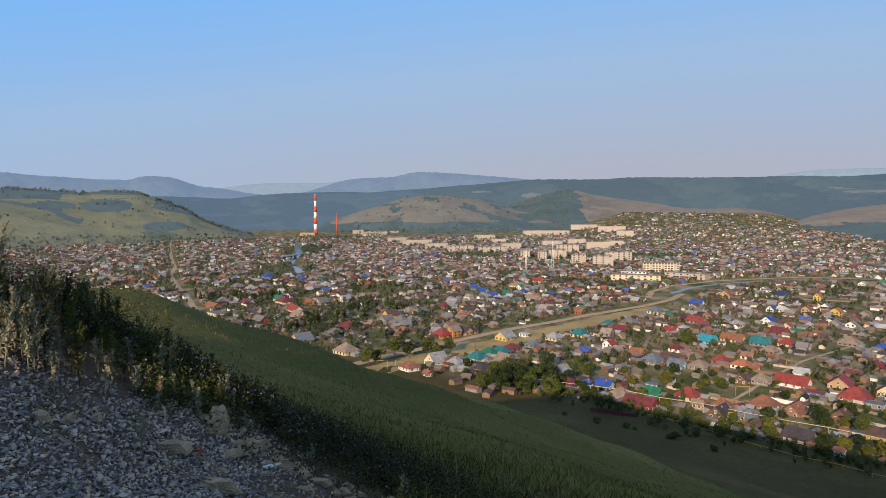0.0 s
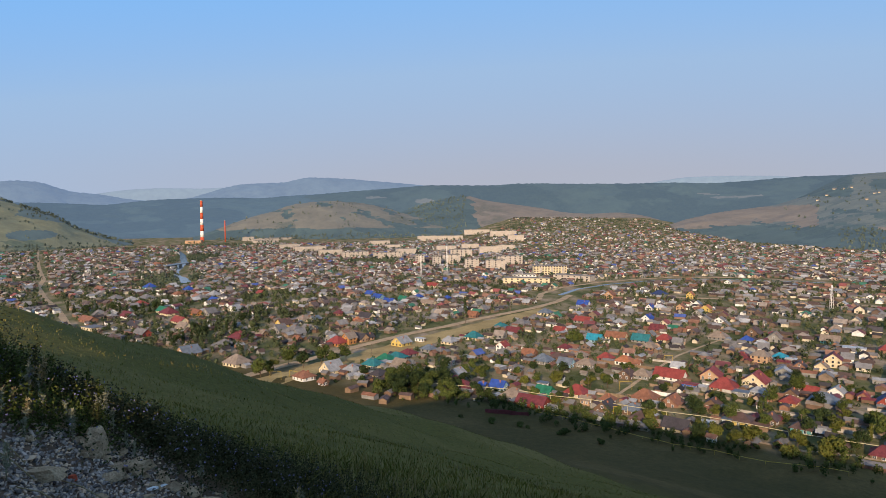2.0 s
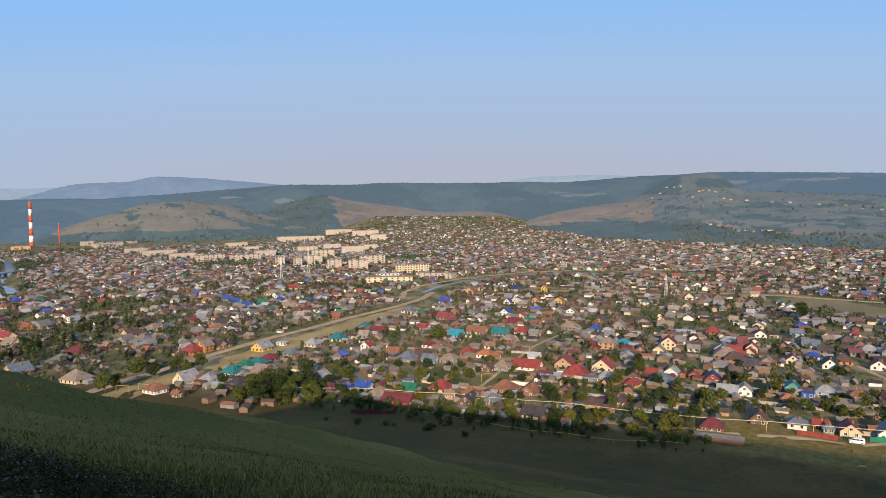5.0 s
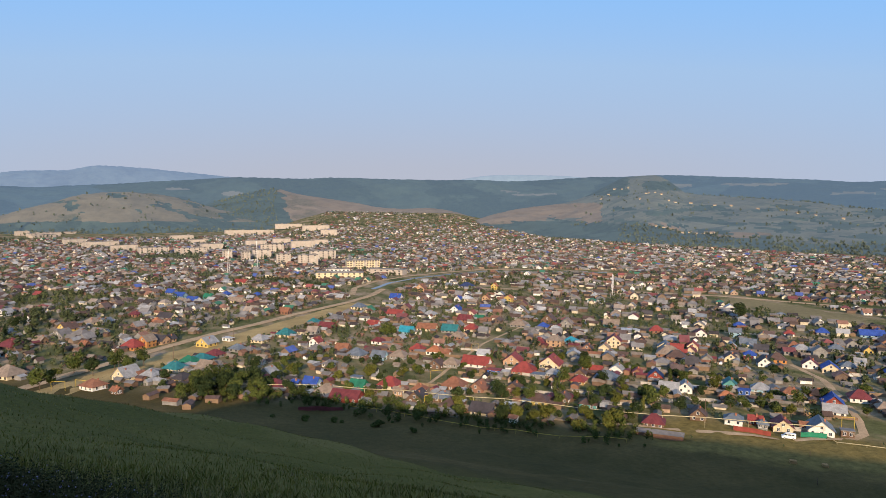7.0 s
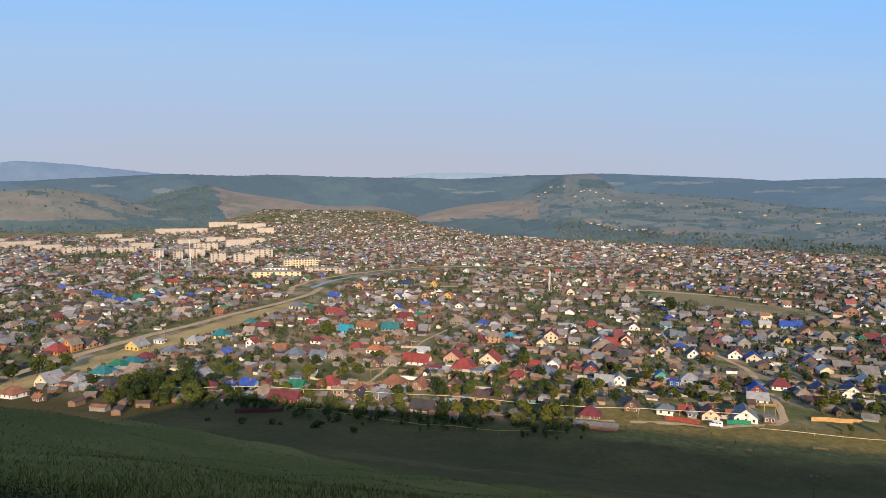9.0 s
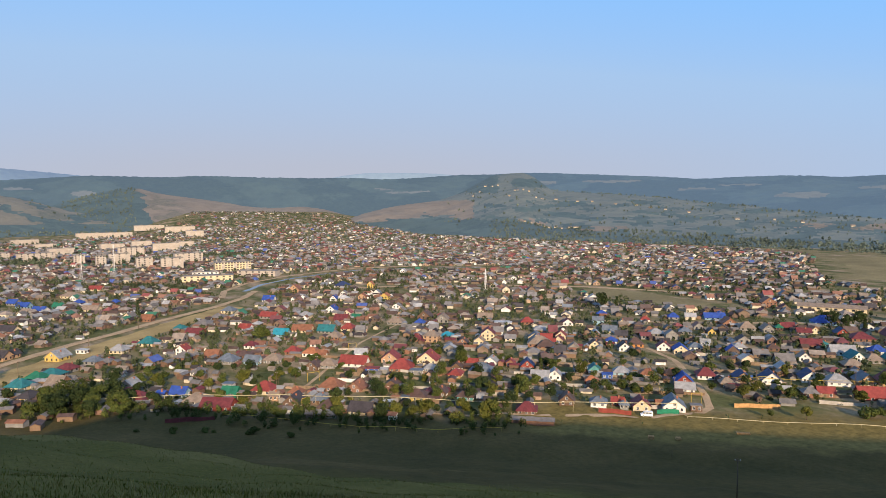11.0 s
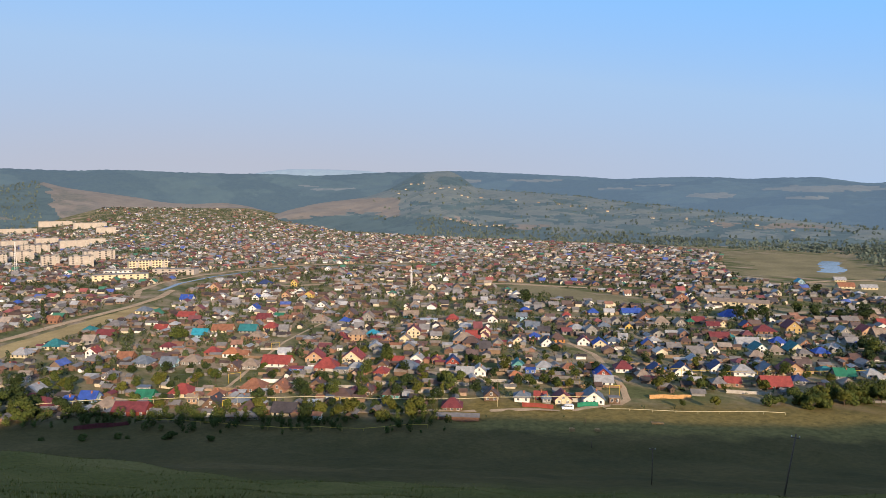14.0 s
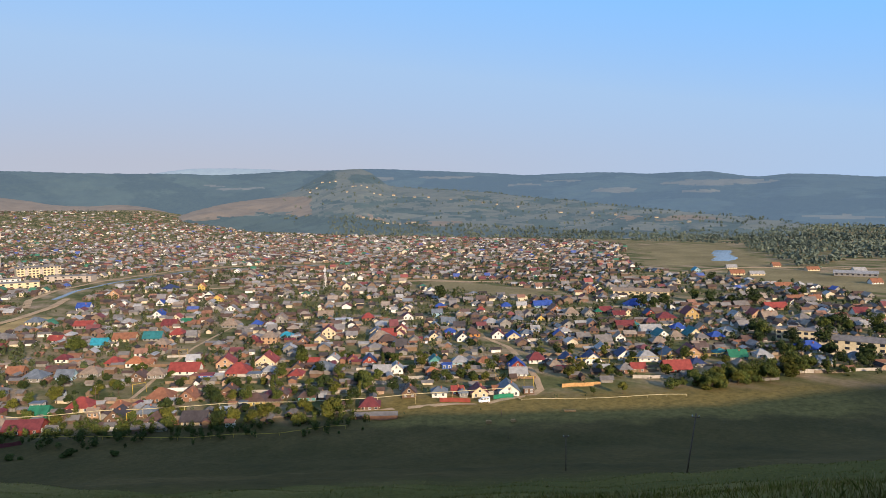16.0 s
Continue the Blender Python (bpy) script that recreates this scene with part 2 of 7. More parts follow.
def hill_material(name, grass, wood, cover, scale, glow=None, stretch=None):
    """Hillside: open grass and woods in patches. glow paints haze in as a faint bluish emission."""
    m, nt, b = shader(name, 0.95)
    spots = noise_of(nt, scale, 6, 0.6, None, stretch)
    fine = ramp(nt, noise_of(nt, 0.02, 5, 0.7), [(0.25, (0.65, 0.65, 0.65)), (0.75, (1.25, 1.25, 1.25))])
    open_ = mix(nt, 1.0, ramp(nt, noise_of(nt, 0.004, 4), [(0.3, grass), (0.7, tuple(g * 1.35 for g in grass))]), fine, "MULTIPLY")
    woods = mix(nt, 1.0, wood, ramp(nt, noise_of(nt, 0.06, 4, 0.8), [(0.3, (0.55, 0.6, 0.6)), (0.7, (1.4, 1.35, 1.2))]), "MULTIPLY")
    mask = ramp(nt, spots, [(cover - 0.015, (0, 0, 0)), (cover + 0.015, (1, 1, 1))])
    nt.links.new(mix(nt, mask, woods, open_), b.inputs["Base Color"])
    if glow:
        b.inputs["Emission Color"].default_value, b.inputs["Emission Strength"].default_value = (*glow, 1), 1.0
    bump(nt, b, noise_of(nt, 0.08, 5, 0.7), 0.7, 5)
    return m


# last colour: emission painted in for haze, stronger on the farther ranges
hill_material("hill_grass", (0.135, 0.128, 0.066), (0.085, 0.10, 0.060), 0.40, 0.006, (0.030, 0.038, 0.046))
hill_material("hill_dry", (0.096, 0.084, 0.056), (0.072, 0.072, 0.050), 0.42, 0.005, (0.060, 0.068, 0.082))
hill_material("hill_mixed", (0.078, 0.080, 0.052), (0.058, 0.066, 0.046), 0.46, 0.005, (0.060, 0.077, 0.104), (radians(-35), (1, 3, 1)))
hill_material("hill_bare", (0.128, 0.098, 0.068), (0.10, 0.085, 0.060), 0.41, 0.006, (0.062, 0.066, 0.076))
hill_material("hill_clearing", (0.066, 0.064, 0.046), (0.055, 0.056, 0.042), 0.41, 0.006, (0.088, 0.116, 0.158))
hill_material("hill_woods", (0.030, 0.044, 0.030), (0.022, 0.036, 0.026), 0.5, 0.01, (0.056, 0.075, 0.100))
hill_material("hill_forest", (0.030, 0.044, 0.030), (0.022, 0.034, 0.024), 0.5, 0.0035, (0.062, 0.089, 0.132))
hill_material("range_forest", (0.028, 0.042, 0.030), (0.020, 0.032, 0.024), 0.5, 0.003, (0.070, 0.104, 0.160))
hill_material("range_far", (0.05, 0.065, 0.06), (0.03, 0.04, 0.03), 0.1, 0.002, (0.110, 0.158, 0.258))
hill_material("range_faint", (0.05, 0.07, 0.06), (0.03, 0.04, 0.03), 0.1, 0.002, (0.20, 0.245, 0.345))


def water_material():
    m, nt, b = shader("water", 0.08)
    b.inputs["Base Color"].default_value = (0.05, 0.07, 0.08, 1)
    bump(nt, b, noise_of(nt, 0.6, 3), 0.08, 0.1)


water_material()

# ---- the land ----
def part(name, mesh, material, parent=None, label="", m=None):
    ob = new(name, mesh)
    if material and not mesh.materials:
        mesh.materials.append(MATS[material])
    if parent:
        ob.parent = parent
    if m is not None:
        ob.matrix_local = m
    return tagged(ob, label)


def mesh_of(name, verts, faces, smooth=False, mats=(), index=None):
    me = bpy.data.meshes.new(name)
    me.from_pydata([tuple(v) for v in verts], [], faces)
    for k in mats:
        me.materials.append(MATS[k])
    if index is not None:
        me.polygons.foreach_set("material_index", index)
    if smooth:
        me.polygons.foreach_set("use_smooth", [True] * len(me.polygons))
    me.update()
    return me


def uv_of(x, y):
    """u along the foot of the hill, v away from it."""
    return 0.682 * x - 0.731 * y, 0.731 * x + 0.682 * y


def xy_of(u, v):
    return 0.682 * u + 0.731 * v, -0.731 * u + 0.682 * v


# v below 0 lies unseen behind the camera, raised there to shade the gravel
SLOPE_V = [-3000, -600, -150, -40, -14, -8, -4, 0, 20, 45, 66, 78, 90, 100, 150, 180, 220, 265, 300, 6000]
SLOPE_Z = [110, 104, 97, 92.5, 90.3, 89.6, 87.6, 86.3, 78.2, 67.3, 58.2, 52.6, 46.9, 43.6, 24.8, 13.2, 4.0, 0.6, 0, 0]


def smooth_table(xs, ys, x):
    """Monotone cubic through a table."""
    xs, ys = np.array(xs, float), np.array(ys, float)
    d = np.diff(ys) / np.diff(xs)
    m = np.zeros(len(xs))
    m[1:-1] = np.where(d[1:] * d[:-1] > 0, 2 * d[1:] * d[:-1] / (d[1:] + d[:-1] + 1e-12), 0)
    m[0], m[-1] = d[0], d[-1]
    x = np.clip(x, xs[0], xs[-1])
    i = np.clip(np.searchsorted(xs, x) - 1, 0, len(xs) - 2)
    h = xs[i + 1] - xs[i]
    t = (x - xs[i]) / h
    return ((2 * t**3 - 3 * t**2 + 1) * ys[i] + (t**3 - 2 * t**2 + t) * h * m[i] + (3 * t**2 - 2 * t**3) * ys[i + 1] + (t**3 - t**2) * h * m[i + 1])


def ground_z(x, y):
    x, y = np.asarray(x, float), np.asarray(y, float)
    u, v = uv_of(x, y)
    z = smooth_table(SLOPE_V, SLOPE_Z, v)
    # unseen crest behind the camera, heightened to cast shade on the field
    z = z + np.interp(u, [-60, 0, 50, 250, 353, 520], [-2.1, 0, 1.75, 3.2, 12, 17]) * np.clip(1 - v / 110, 0, 1)
    # a rib runs down the slope; beyond it the hill falls away
    z = z + 3.35 * np.exp(-(((u + 57) / 26) ** 2)) * np.clip((v - 4) / 14, 0, 1) * np.clip((105 - v) / 45, 0, 1)
    z = z * (1 - np.clip((-62 - u) / 330, 0, 0.92) * (v < 320))
    z = z - 13 * np.clip((-66 - u) / 50, 0, 1) ** 1.3 * np.clip((v + 60) / 60, 0, 1) * np.clip((130 - v) / 60, 0, 1)
    # rising ground at the far edge of the town, where the upper streets climb
    az, d = np.degrees(np.arctan2(x, y)), np.hypot(x, y)
    z = z + np.clip((d - 1500) / 900, 0, 1) ** 1.4 * 62 * np.clip((az - 10) / 5, 0, 1) * np.clip((34 - az) / 8, 0, 1) * np.clip((2850 - d) / 330, 0, 1)
    # the bank of earth beside the gravel
    bx, by = x + 4.9, y - 8.1
    z = z + 1.25 * np.exp(-((bx * 0.85 + by * 0.5) / 3.2) ** 2 - ((by * 0.85 - bx * 0.5) / 1.5) ** 2)
    z = z + 0.55 * np.exp(-((x + 4.5) ** 2 + (y - 6.3) ** 2) / 1.3)
    # uneven meadow
    w = np.clip((d - 2) / 40, 0, 1) * np.clip((420 - d) / 150, 0, 1)
    z = z + w * (0.55 * np.sin(x * 0.11 + 1.3 * np.sin(y * 0.05)) * np.sin(y * 0.09 + 0.7) + 0.22 * np.sin(x * 0.41 + y * 0.23) + 0.15 * np.sin(y * 0.53 - x * 0.31))
    return z


def gz(x, y):
    return float(ground_z(x, y))


def build_ground():
    """One sheet in rings round the hilltop, out to the horizon."""
    rings = np.concatenate([[0.0], np.geomspace(0.8, 4900, 230)])
    az = np.radians(np.concatenate([np.arange(-40, 92, 0.5), np.arange(92, 320, 4.0)]))
    n = len(az)
    X, Y = np.outer(rings[1:], np.sin(az)), np.outer(rings[1:], np.cos(az))
    Z = ground_z(X, Y)
    verts = [(0, 0, gz(0, 0))] + list(zip(X.ravel(), Y.ravel(), Z.ravel()))
    faces = [(0, 1 + (j + 1) % n, 1 + j) for j in range(n)]
    for i in range(len(rings) - 2):
        a = 1 + i * n
        faces += [(a + j, a + (j + 1) % n, a + n + (j + 1) % n, a + n + j) for j in range(n)]
    ob = new("ground", mesh_of("ground", verts, faces, True, ("ground",)))
    return tagged(ob, "grassy hillside falling to a valley of gardens and dry meadow", "ground", kind="structure")


ground = build_ground()


RIDGES = {}


def ridge(name, crest, foot, depth, materials, label, rough=8.0, tips=4.0, foot_z=-3.0, steep=1.15, cover=None, step=0.12, rows=56):
    """A range of hills: crest as azimuth, elevation, distance from the lookout; foot as azimuth, distance. cover says which of the materials grows at an azimuth and elevation."""
    az = np.arange(crest[0][0], crest[-1][0] + 0.01, step)
    el = smooth_table([c[0] for c in crest], [c[1] for c in crest], az)
    dc = smooth_table([c[0] for c in crest], [c[2] for c in crest], az)
    df = np.interp(az, [f[0] for f in foot], [f[1] for f in foot])
    zc = EYE[2] + dc * np.tan(np.radians(el))
    s = np.concatenate([np.linspace(0, 1, rows), [1.12, 1.3, 1.6]])
    verts, faces, n, index = [], [], len(az), []
    for k in s:
        h = (1 - (1 - k) ** 1.5) ** steep if k <= 1 else 1 - (k - 1) * 0.8
        for j in range(n):
            d = df[j] + (dc[j] - df[j]) * k if k <= 1 else dc[j] + depth * (k - 1)
            x, y = d * math.sin(radians(az[j])), d * math.cos(radians(az[j]))
            z = foot_z + (zc[j] - foot_z) * h
            b = math.sin(min(k, 1) * math.pi)
            z += rough * b * (noise.fractal(Vector((x, y, 0)) * 0.004, 1.0, 2.0, 4) + 0.5 * noise.noise(Vector((x, y, 7)) * 0.015))
            if k > 0.55:
                z += tips * min(1, (k - 0.55) * 3) * noise.noise(Vector((x, y, 3)) * 0.05)
            verts.append((x, y, z))
    for i in range(len(s) - 1):
        for j in range(n - 1):
            a = i * n + j
            faces.append((a, a + 1, a + n + 1, a + n))
            if cover:
                x, y, z = verts[a]
                w = noise.fractal(Vector((x, y, 0)) * 0.009, 1.0, 2.0, 4)
                index.append(cover(az[j] + 0.35 * w, math.degrees(math.atan2(z - EYE[2], math.hypot(x, y))) + 0.10 * w, w, Vector((x, y, 0))))
    RIDGES[name] = np.array(verts).reshape(len(s), n, 3)[np.r_[np.linspace(0, rows - 1, 40).astype(int), rows:rows + 3]]
    ob = new(name, mesh_of(name, verts, faces, True, materials, index or None))
    return tagged(ob, label, "hill", kind="structure")


def blob(az, el, *spots):
    """Whether a spot lies in one of some round patches: azimuth, elevation, half width, half height."""
    return any(((az - a) / w) ** 2 + ((el - e) / h) ** 2 < 1 for a, e, w, h in spots)


def cover_1(az, el, w, p):
    strip_ = np.interp(az, [-23.4, -21.1, -17.5, -15], [0.62, 0.03, -1.55, -2.6])
    if -23.6 < az and strip_ - 0.62 < el < strip_ + 0.3:
        return 1
    if (az < -30 and el > 0.62 + 0.2 * w) or (az < -24 and el > 0.98) or blob(az, el, (-27, 0.1, 1.8, 0.5), (-30.6, 0.15, 1.5, 0.35), (-22.8, -1.5, 1.6, 0.35)):
        return 1
    return int(az < -28.6 and abs(el - np.interp(az, [-33.7, -31.1, -28.8], [0.5, -0.1, -1.05])) < 0.13)


def cover_2(az, el, w, p):
    return int((az > 2.5 and w > 0.12 - 0.03 * (az - 2.5)) or el < -1.35 + 0.25 * w or w > 0.42)


def cover_3(az, el, w, p):
    return int(az < np.interp(el, [-1.8, -1.4, -0.47, 0.48, 1.34], [13.6, 12.6, 11.7, 11.8, 11.0]) or (az > 14 and el < -0.75 and w > 0.1))


def cover_4(az, el, w, p):
    if az < 38.6 and el < 0.2 and el > -1.35 + 0.1 * (38 - az) * (az > 34) - 0.3 * w:
        return 2
    if el < np.interp(az, [28, 38, 43, 47.5, 53, 62, 80], [-1.1, -1.35, -1.75, -2.35, -2.75, -2.85, -3.0]) + 0.25 * w:
        return 1
    if (40.5 < az < 47 and 1.35 < el < 2.1 and az > 41.8) or (az < 40.6 and el > 0.85 + 0.2 * w):
        return 1
    band = noise.fractal(Vector((az * 0.35, el * 2.6, 3)), 1.0, 2.0, 4)
    if el < 0.15 and band > 0.10:
        return 1
    return 2 if blob(az, el, (43.2, -1.75, 1.6, 0.3), (49.0, -2.2, 2.5, 0.25), (68, -1.9, 5, 0.25)) and band < 0.1 else 0


def cover_far(az, el, w, p):
    return int(blob(az, el, (3.3, 1.22, 1.1, 0.11), (7.6, 0.92, 0.9, 0.16), (32.8, 0.98, 1.9, 0.09), (30.8, 1.2, 1.0, 0.07), (72.3, 0.98, 4.4, 0.24), (71.1, 0.28, 1.5, 0.13), (64.2, 0.45, 1.8, 0.22),
                    (60, 1.3, 1.6, 0.08), (81, -1.8, 2.8, 0.15), (44.5, 1.7, 1.2, 0.14), (50, 1.75, 2.6, 0.10), (57, 1.05, 1.5, 0.08)))


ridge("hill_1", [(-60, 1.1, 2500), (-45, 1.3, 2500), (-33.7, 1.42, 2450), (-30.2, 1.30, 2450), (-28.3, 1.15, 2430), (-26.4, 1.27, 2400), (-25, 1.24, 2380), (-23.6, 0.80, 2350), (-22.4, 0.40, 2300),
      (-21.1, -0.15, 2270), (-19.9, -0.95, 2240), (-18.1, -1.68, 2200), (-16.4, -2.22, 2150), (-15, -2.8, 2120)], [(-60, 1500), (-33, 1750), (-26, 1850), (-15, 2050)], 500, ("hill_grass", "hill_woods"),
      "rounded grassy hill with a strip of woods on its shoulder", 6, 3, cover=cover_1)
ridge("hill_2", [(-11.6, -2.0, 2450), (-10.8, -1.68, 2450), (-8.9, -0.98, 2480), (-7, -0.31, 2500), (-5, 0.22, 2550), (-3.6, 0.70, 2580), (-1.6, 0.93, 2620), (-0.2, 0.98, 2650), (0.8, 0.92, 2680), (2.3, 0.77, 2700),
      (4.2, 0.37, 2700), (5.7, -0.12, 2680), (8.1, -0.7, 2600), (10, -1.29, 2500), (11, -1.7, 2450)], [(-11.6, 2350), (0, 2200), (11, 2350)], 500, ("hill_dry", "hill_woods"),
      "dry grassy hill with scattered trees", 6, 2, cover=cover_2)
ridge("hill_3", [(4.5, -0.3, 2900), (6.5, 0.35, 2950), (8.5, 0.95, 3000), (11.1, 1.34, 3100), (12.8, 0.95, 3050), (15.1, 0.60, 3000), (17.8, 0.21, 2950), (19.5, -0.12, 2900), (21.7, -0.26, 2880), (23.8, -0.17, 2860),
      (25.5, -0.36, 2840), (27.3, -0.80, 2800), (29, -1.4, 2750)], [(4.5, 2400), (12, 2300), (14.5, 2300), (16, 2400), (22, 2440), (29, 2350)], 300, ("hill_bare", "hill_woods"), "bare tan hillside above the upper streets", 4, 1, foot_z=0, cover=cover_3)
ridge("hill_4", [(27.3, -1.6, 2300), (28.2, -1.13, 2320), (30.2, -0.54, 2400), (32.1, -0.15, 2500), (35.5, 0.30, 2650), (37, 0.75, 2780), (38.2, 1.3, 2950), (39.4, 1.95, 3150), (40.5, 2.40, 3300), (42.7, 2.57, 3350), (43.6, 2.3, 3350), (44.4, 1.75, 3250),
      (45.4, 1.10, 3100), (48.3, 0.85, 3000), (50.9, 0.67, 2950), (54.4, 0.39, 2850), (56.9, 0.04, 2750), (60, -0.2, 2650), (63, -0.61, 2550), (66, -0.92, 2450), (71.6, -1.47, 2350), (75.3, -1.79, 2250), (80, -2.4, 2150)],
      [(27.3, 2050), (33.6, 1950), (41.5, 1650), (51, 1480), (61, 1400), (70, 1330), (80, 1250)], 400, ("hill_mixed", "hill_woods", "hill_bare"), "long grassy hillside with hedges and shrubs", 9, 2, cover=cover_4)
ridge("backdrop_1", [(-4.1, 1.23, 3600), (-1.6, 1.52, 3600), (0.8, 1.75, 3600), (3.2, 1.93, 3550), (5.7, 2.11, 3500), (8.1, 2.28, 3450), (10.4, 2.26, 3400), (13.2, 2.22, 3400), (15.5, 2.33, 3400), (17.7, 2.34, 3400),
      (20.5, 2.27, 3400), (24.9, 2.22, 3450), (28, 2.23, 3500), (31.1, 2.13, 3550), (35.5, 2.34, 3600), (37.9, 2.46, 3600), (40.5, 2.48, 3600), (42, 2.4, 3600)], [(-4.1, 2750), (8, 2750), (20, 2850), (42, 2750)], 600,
      ("hill_forest", "hill_clearing"), "long forested ridge, tinted blue for haze", cover=cover_far)
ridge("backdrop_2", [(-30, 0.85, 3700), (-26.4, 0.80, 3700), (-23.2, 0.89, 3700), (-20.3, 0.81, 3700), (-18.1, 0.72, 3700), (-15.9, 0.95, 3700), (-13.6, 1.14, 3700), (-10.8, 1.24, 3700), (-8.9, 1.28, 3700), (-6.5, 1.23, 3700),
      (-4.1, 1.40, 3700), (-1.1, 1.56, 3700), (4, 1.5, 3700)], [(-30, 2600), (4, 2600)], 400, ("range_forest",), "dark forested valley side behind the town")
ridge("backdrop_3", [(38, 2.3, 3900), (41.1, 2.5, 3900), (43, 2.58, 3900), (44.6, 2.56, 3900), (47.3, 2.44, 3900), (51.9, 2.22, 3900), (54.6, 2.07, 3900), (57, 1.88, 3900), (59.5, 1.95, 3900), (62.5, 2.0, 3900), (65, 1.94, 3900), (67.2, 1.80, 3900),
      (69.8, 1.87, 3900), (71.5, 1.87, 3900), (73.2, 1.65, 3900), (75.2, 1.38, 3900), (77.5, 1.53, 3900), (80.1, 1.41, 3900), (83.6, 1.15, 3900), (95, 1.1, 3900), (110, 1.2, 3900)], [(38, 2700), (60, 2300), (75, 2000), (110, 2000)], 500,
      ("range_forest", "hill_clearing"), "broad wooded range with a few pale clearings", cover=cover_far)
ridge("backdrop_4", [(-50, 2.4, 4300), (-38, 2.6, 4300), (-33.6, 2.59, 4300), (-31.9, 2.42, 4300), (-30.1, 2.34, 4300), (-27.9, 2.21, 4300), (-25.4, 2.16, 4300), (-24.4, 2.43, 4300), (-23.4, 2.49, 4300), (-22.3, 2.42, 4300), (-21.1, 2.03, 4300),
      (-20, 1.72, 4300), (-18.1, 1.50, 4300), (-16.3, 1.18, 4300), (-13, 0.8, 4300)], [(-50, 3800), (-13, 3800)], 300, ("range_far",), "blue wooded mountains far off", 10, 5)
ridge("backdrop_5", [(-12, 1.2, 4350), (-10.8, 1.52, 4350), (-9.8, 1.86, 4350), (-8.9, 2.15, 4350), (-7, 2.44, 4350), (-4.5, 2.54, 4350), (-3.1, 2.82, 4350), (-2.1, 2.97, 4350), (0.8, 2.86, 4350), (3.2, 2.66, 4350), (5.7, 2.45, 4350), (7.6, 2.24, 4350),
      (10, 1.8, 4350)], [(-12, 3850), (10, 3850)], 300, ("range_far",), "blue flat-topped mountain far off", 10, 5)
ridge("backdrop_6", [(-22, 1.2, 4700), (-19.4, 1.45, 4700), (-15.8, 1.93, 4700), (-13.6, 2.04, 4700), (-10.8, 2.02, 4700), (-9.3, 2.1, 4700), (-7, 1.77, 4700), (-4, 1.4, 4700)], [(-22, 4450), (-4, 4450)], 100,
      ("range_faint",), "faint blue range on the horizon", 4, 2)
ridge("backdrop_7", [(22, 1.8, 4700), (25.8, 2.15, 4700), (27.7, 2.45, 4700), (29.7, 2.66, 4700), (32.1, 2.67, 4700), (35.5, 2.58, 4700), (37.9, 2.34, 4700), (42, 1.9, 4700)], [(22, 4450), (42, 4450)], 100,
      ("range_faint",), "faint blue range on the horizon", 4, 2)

# ---- building the things of the town ----
TURN = math.degrees(math.atan2(-0.731, 0.682))


def box(verts, faces, x0, x1, y0, y1, z0, z1):
    n = len(verts)
    verts += [(x0, y0, z0), (x1, y0, z0), (x1, y1, z0), (x0, y1, z0), (x0, y0, z1), (x1, y0, z1), (x1, y1, z1), (x0, y1, z1)]
    faces += [tuple(n + k for k in f) for f in ((0, 3, 2, 1), (4, 5, 6, 7), (0, 1, 5, 4), (1, 2, 6, 5), (2, 3, 7, 6), (3, 0, 4, 7))]


def boxes(name, *dims, mat_=None):
    v, f = [], []
    for d in dims:
        box(v, f, *d)
    return mesh_of(name, v, f, mats=(mat_,) if mat_ else ())


def rod(name, points, radius, sides=6, mat_=None, taper=1.0):
    """A round bar through points."""
    v, f = [], []
    pts = [Vector(p) for p in points]
    for i, p in enumerate(pts):
        a = (pts[min(i + 1, len(pts) - 1)] - pts[max(i - 1, 0)]).normalized()
        s = a.cross(Vector((0.31, 0.17, 0.93)) if abs(a.z) < 0.9 else Vector((1, 0.1, 0))).normalized()
        t = a.cross(s)
        r = radius * (1 + (taper - 1) * i / max(1, len(pts) - 1))
        v += [p + (s * math.cos(k * math.tau / sides) + t * math.sin(k * math.tau / sides)) * r for k in range(sides)]
    for i in range(len(pts) - 1):
        f += [(i * sides + k, i * sides + (k + 1) % sides, (i + 1) * sides + (k + 1) % sides, (i + 1) * sides + k) for k in range(sides)]
    f += [tuple(range(sides))[::-1], tuple(range((len(pts) - 1) * sides, len(pts) * sides))]
    return mesh_of(name, v, f, True, (mat_,) if mat_ else ())


def walls_mesh(w, d, h, rise, form):
    """The body of a house; the gables rise with the roof. Ridge along y for g, along x for s."""
    a, b = w / 2, d / 2
    v = [(-a, -b, -0.8), (a, -b, -0.8), (a, b, -0.8), (-a, b, -0.8), (-a, -b, h), (a, -b, h), (a, b, h), (-a, b, h)]
    f = [(0, 1, 5, 4), (1, 2, 6, 5), (2, 3, 7, 6), (3, 0, 4, 7), (0, 3, 2, 1), (4, 5, 6, 7)]
    if form == "g":
        v += [(0, -b, h + rise), (0, b, h + rise)]
        f += [(4, 5, 8), (6, 7, 9), (5, 6, 9, 8), (7, 4, 8, 9)]
        f.remove((4, 5, 6, 7))
    elif form == "s":
        v += [(-a, 0, h + rise), (a, 0, h + rise)]
        f += [(5, 6, 9), (7, 4, 8), (4, 5, 9, 8), (6, 7, 8, 9)]
        f.remove((4, 5, 6, 7))
    return mesh_of("wall", v, f)


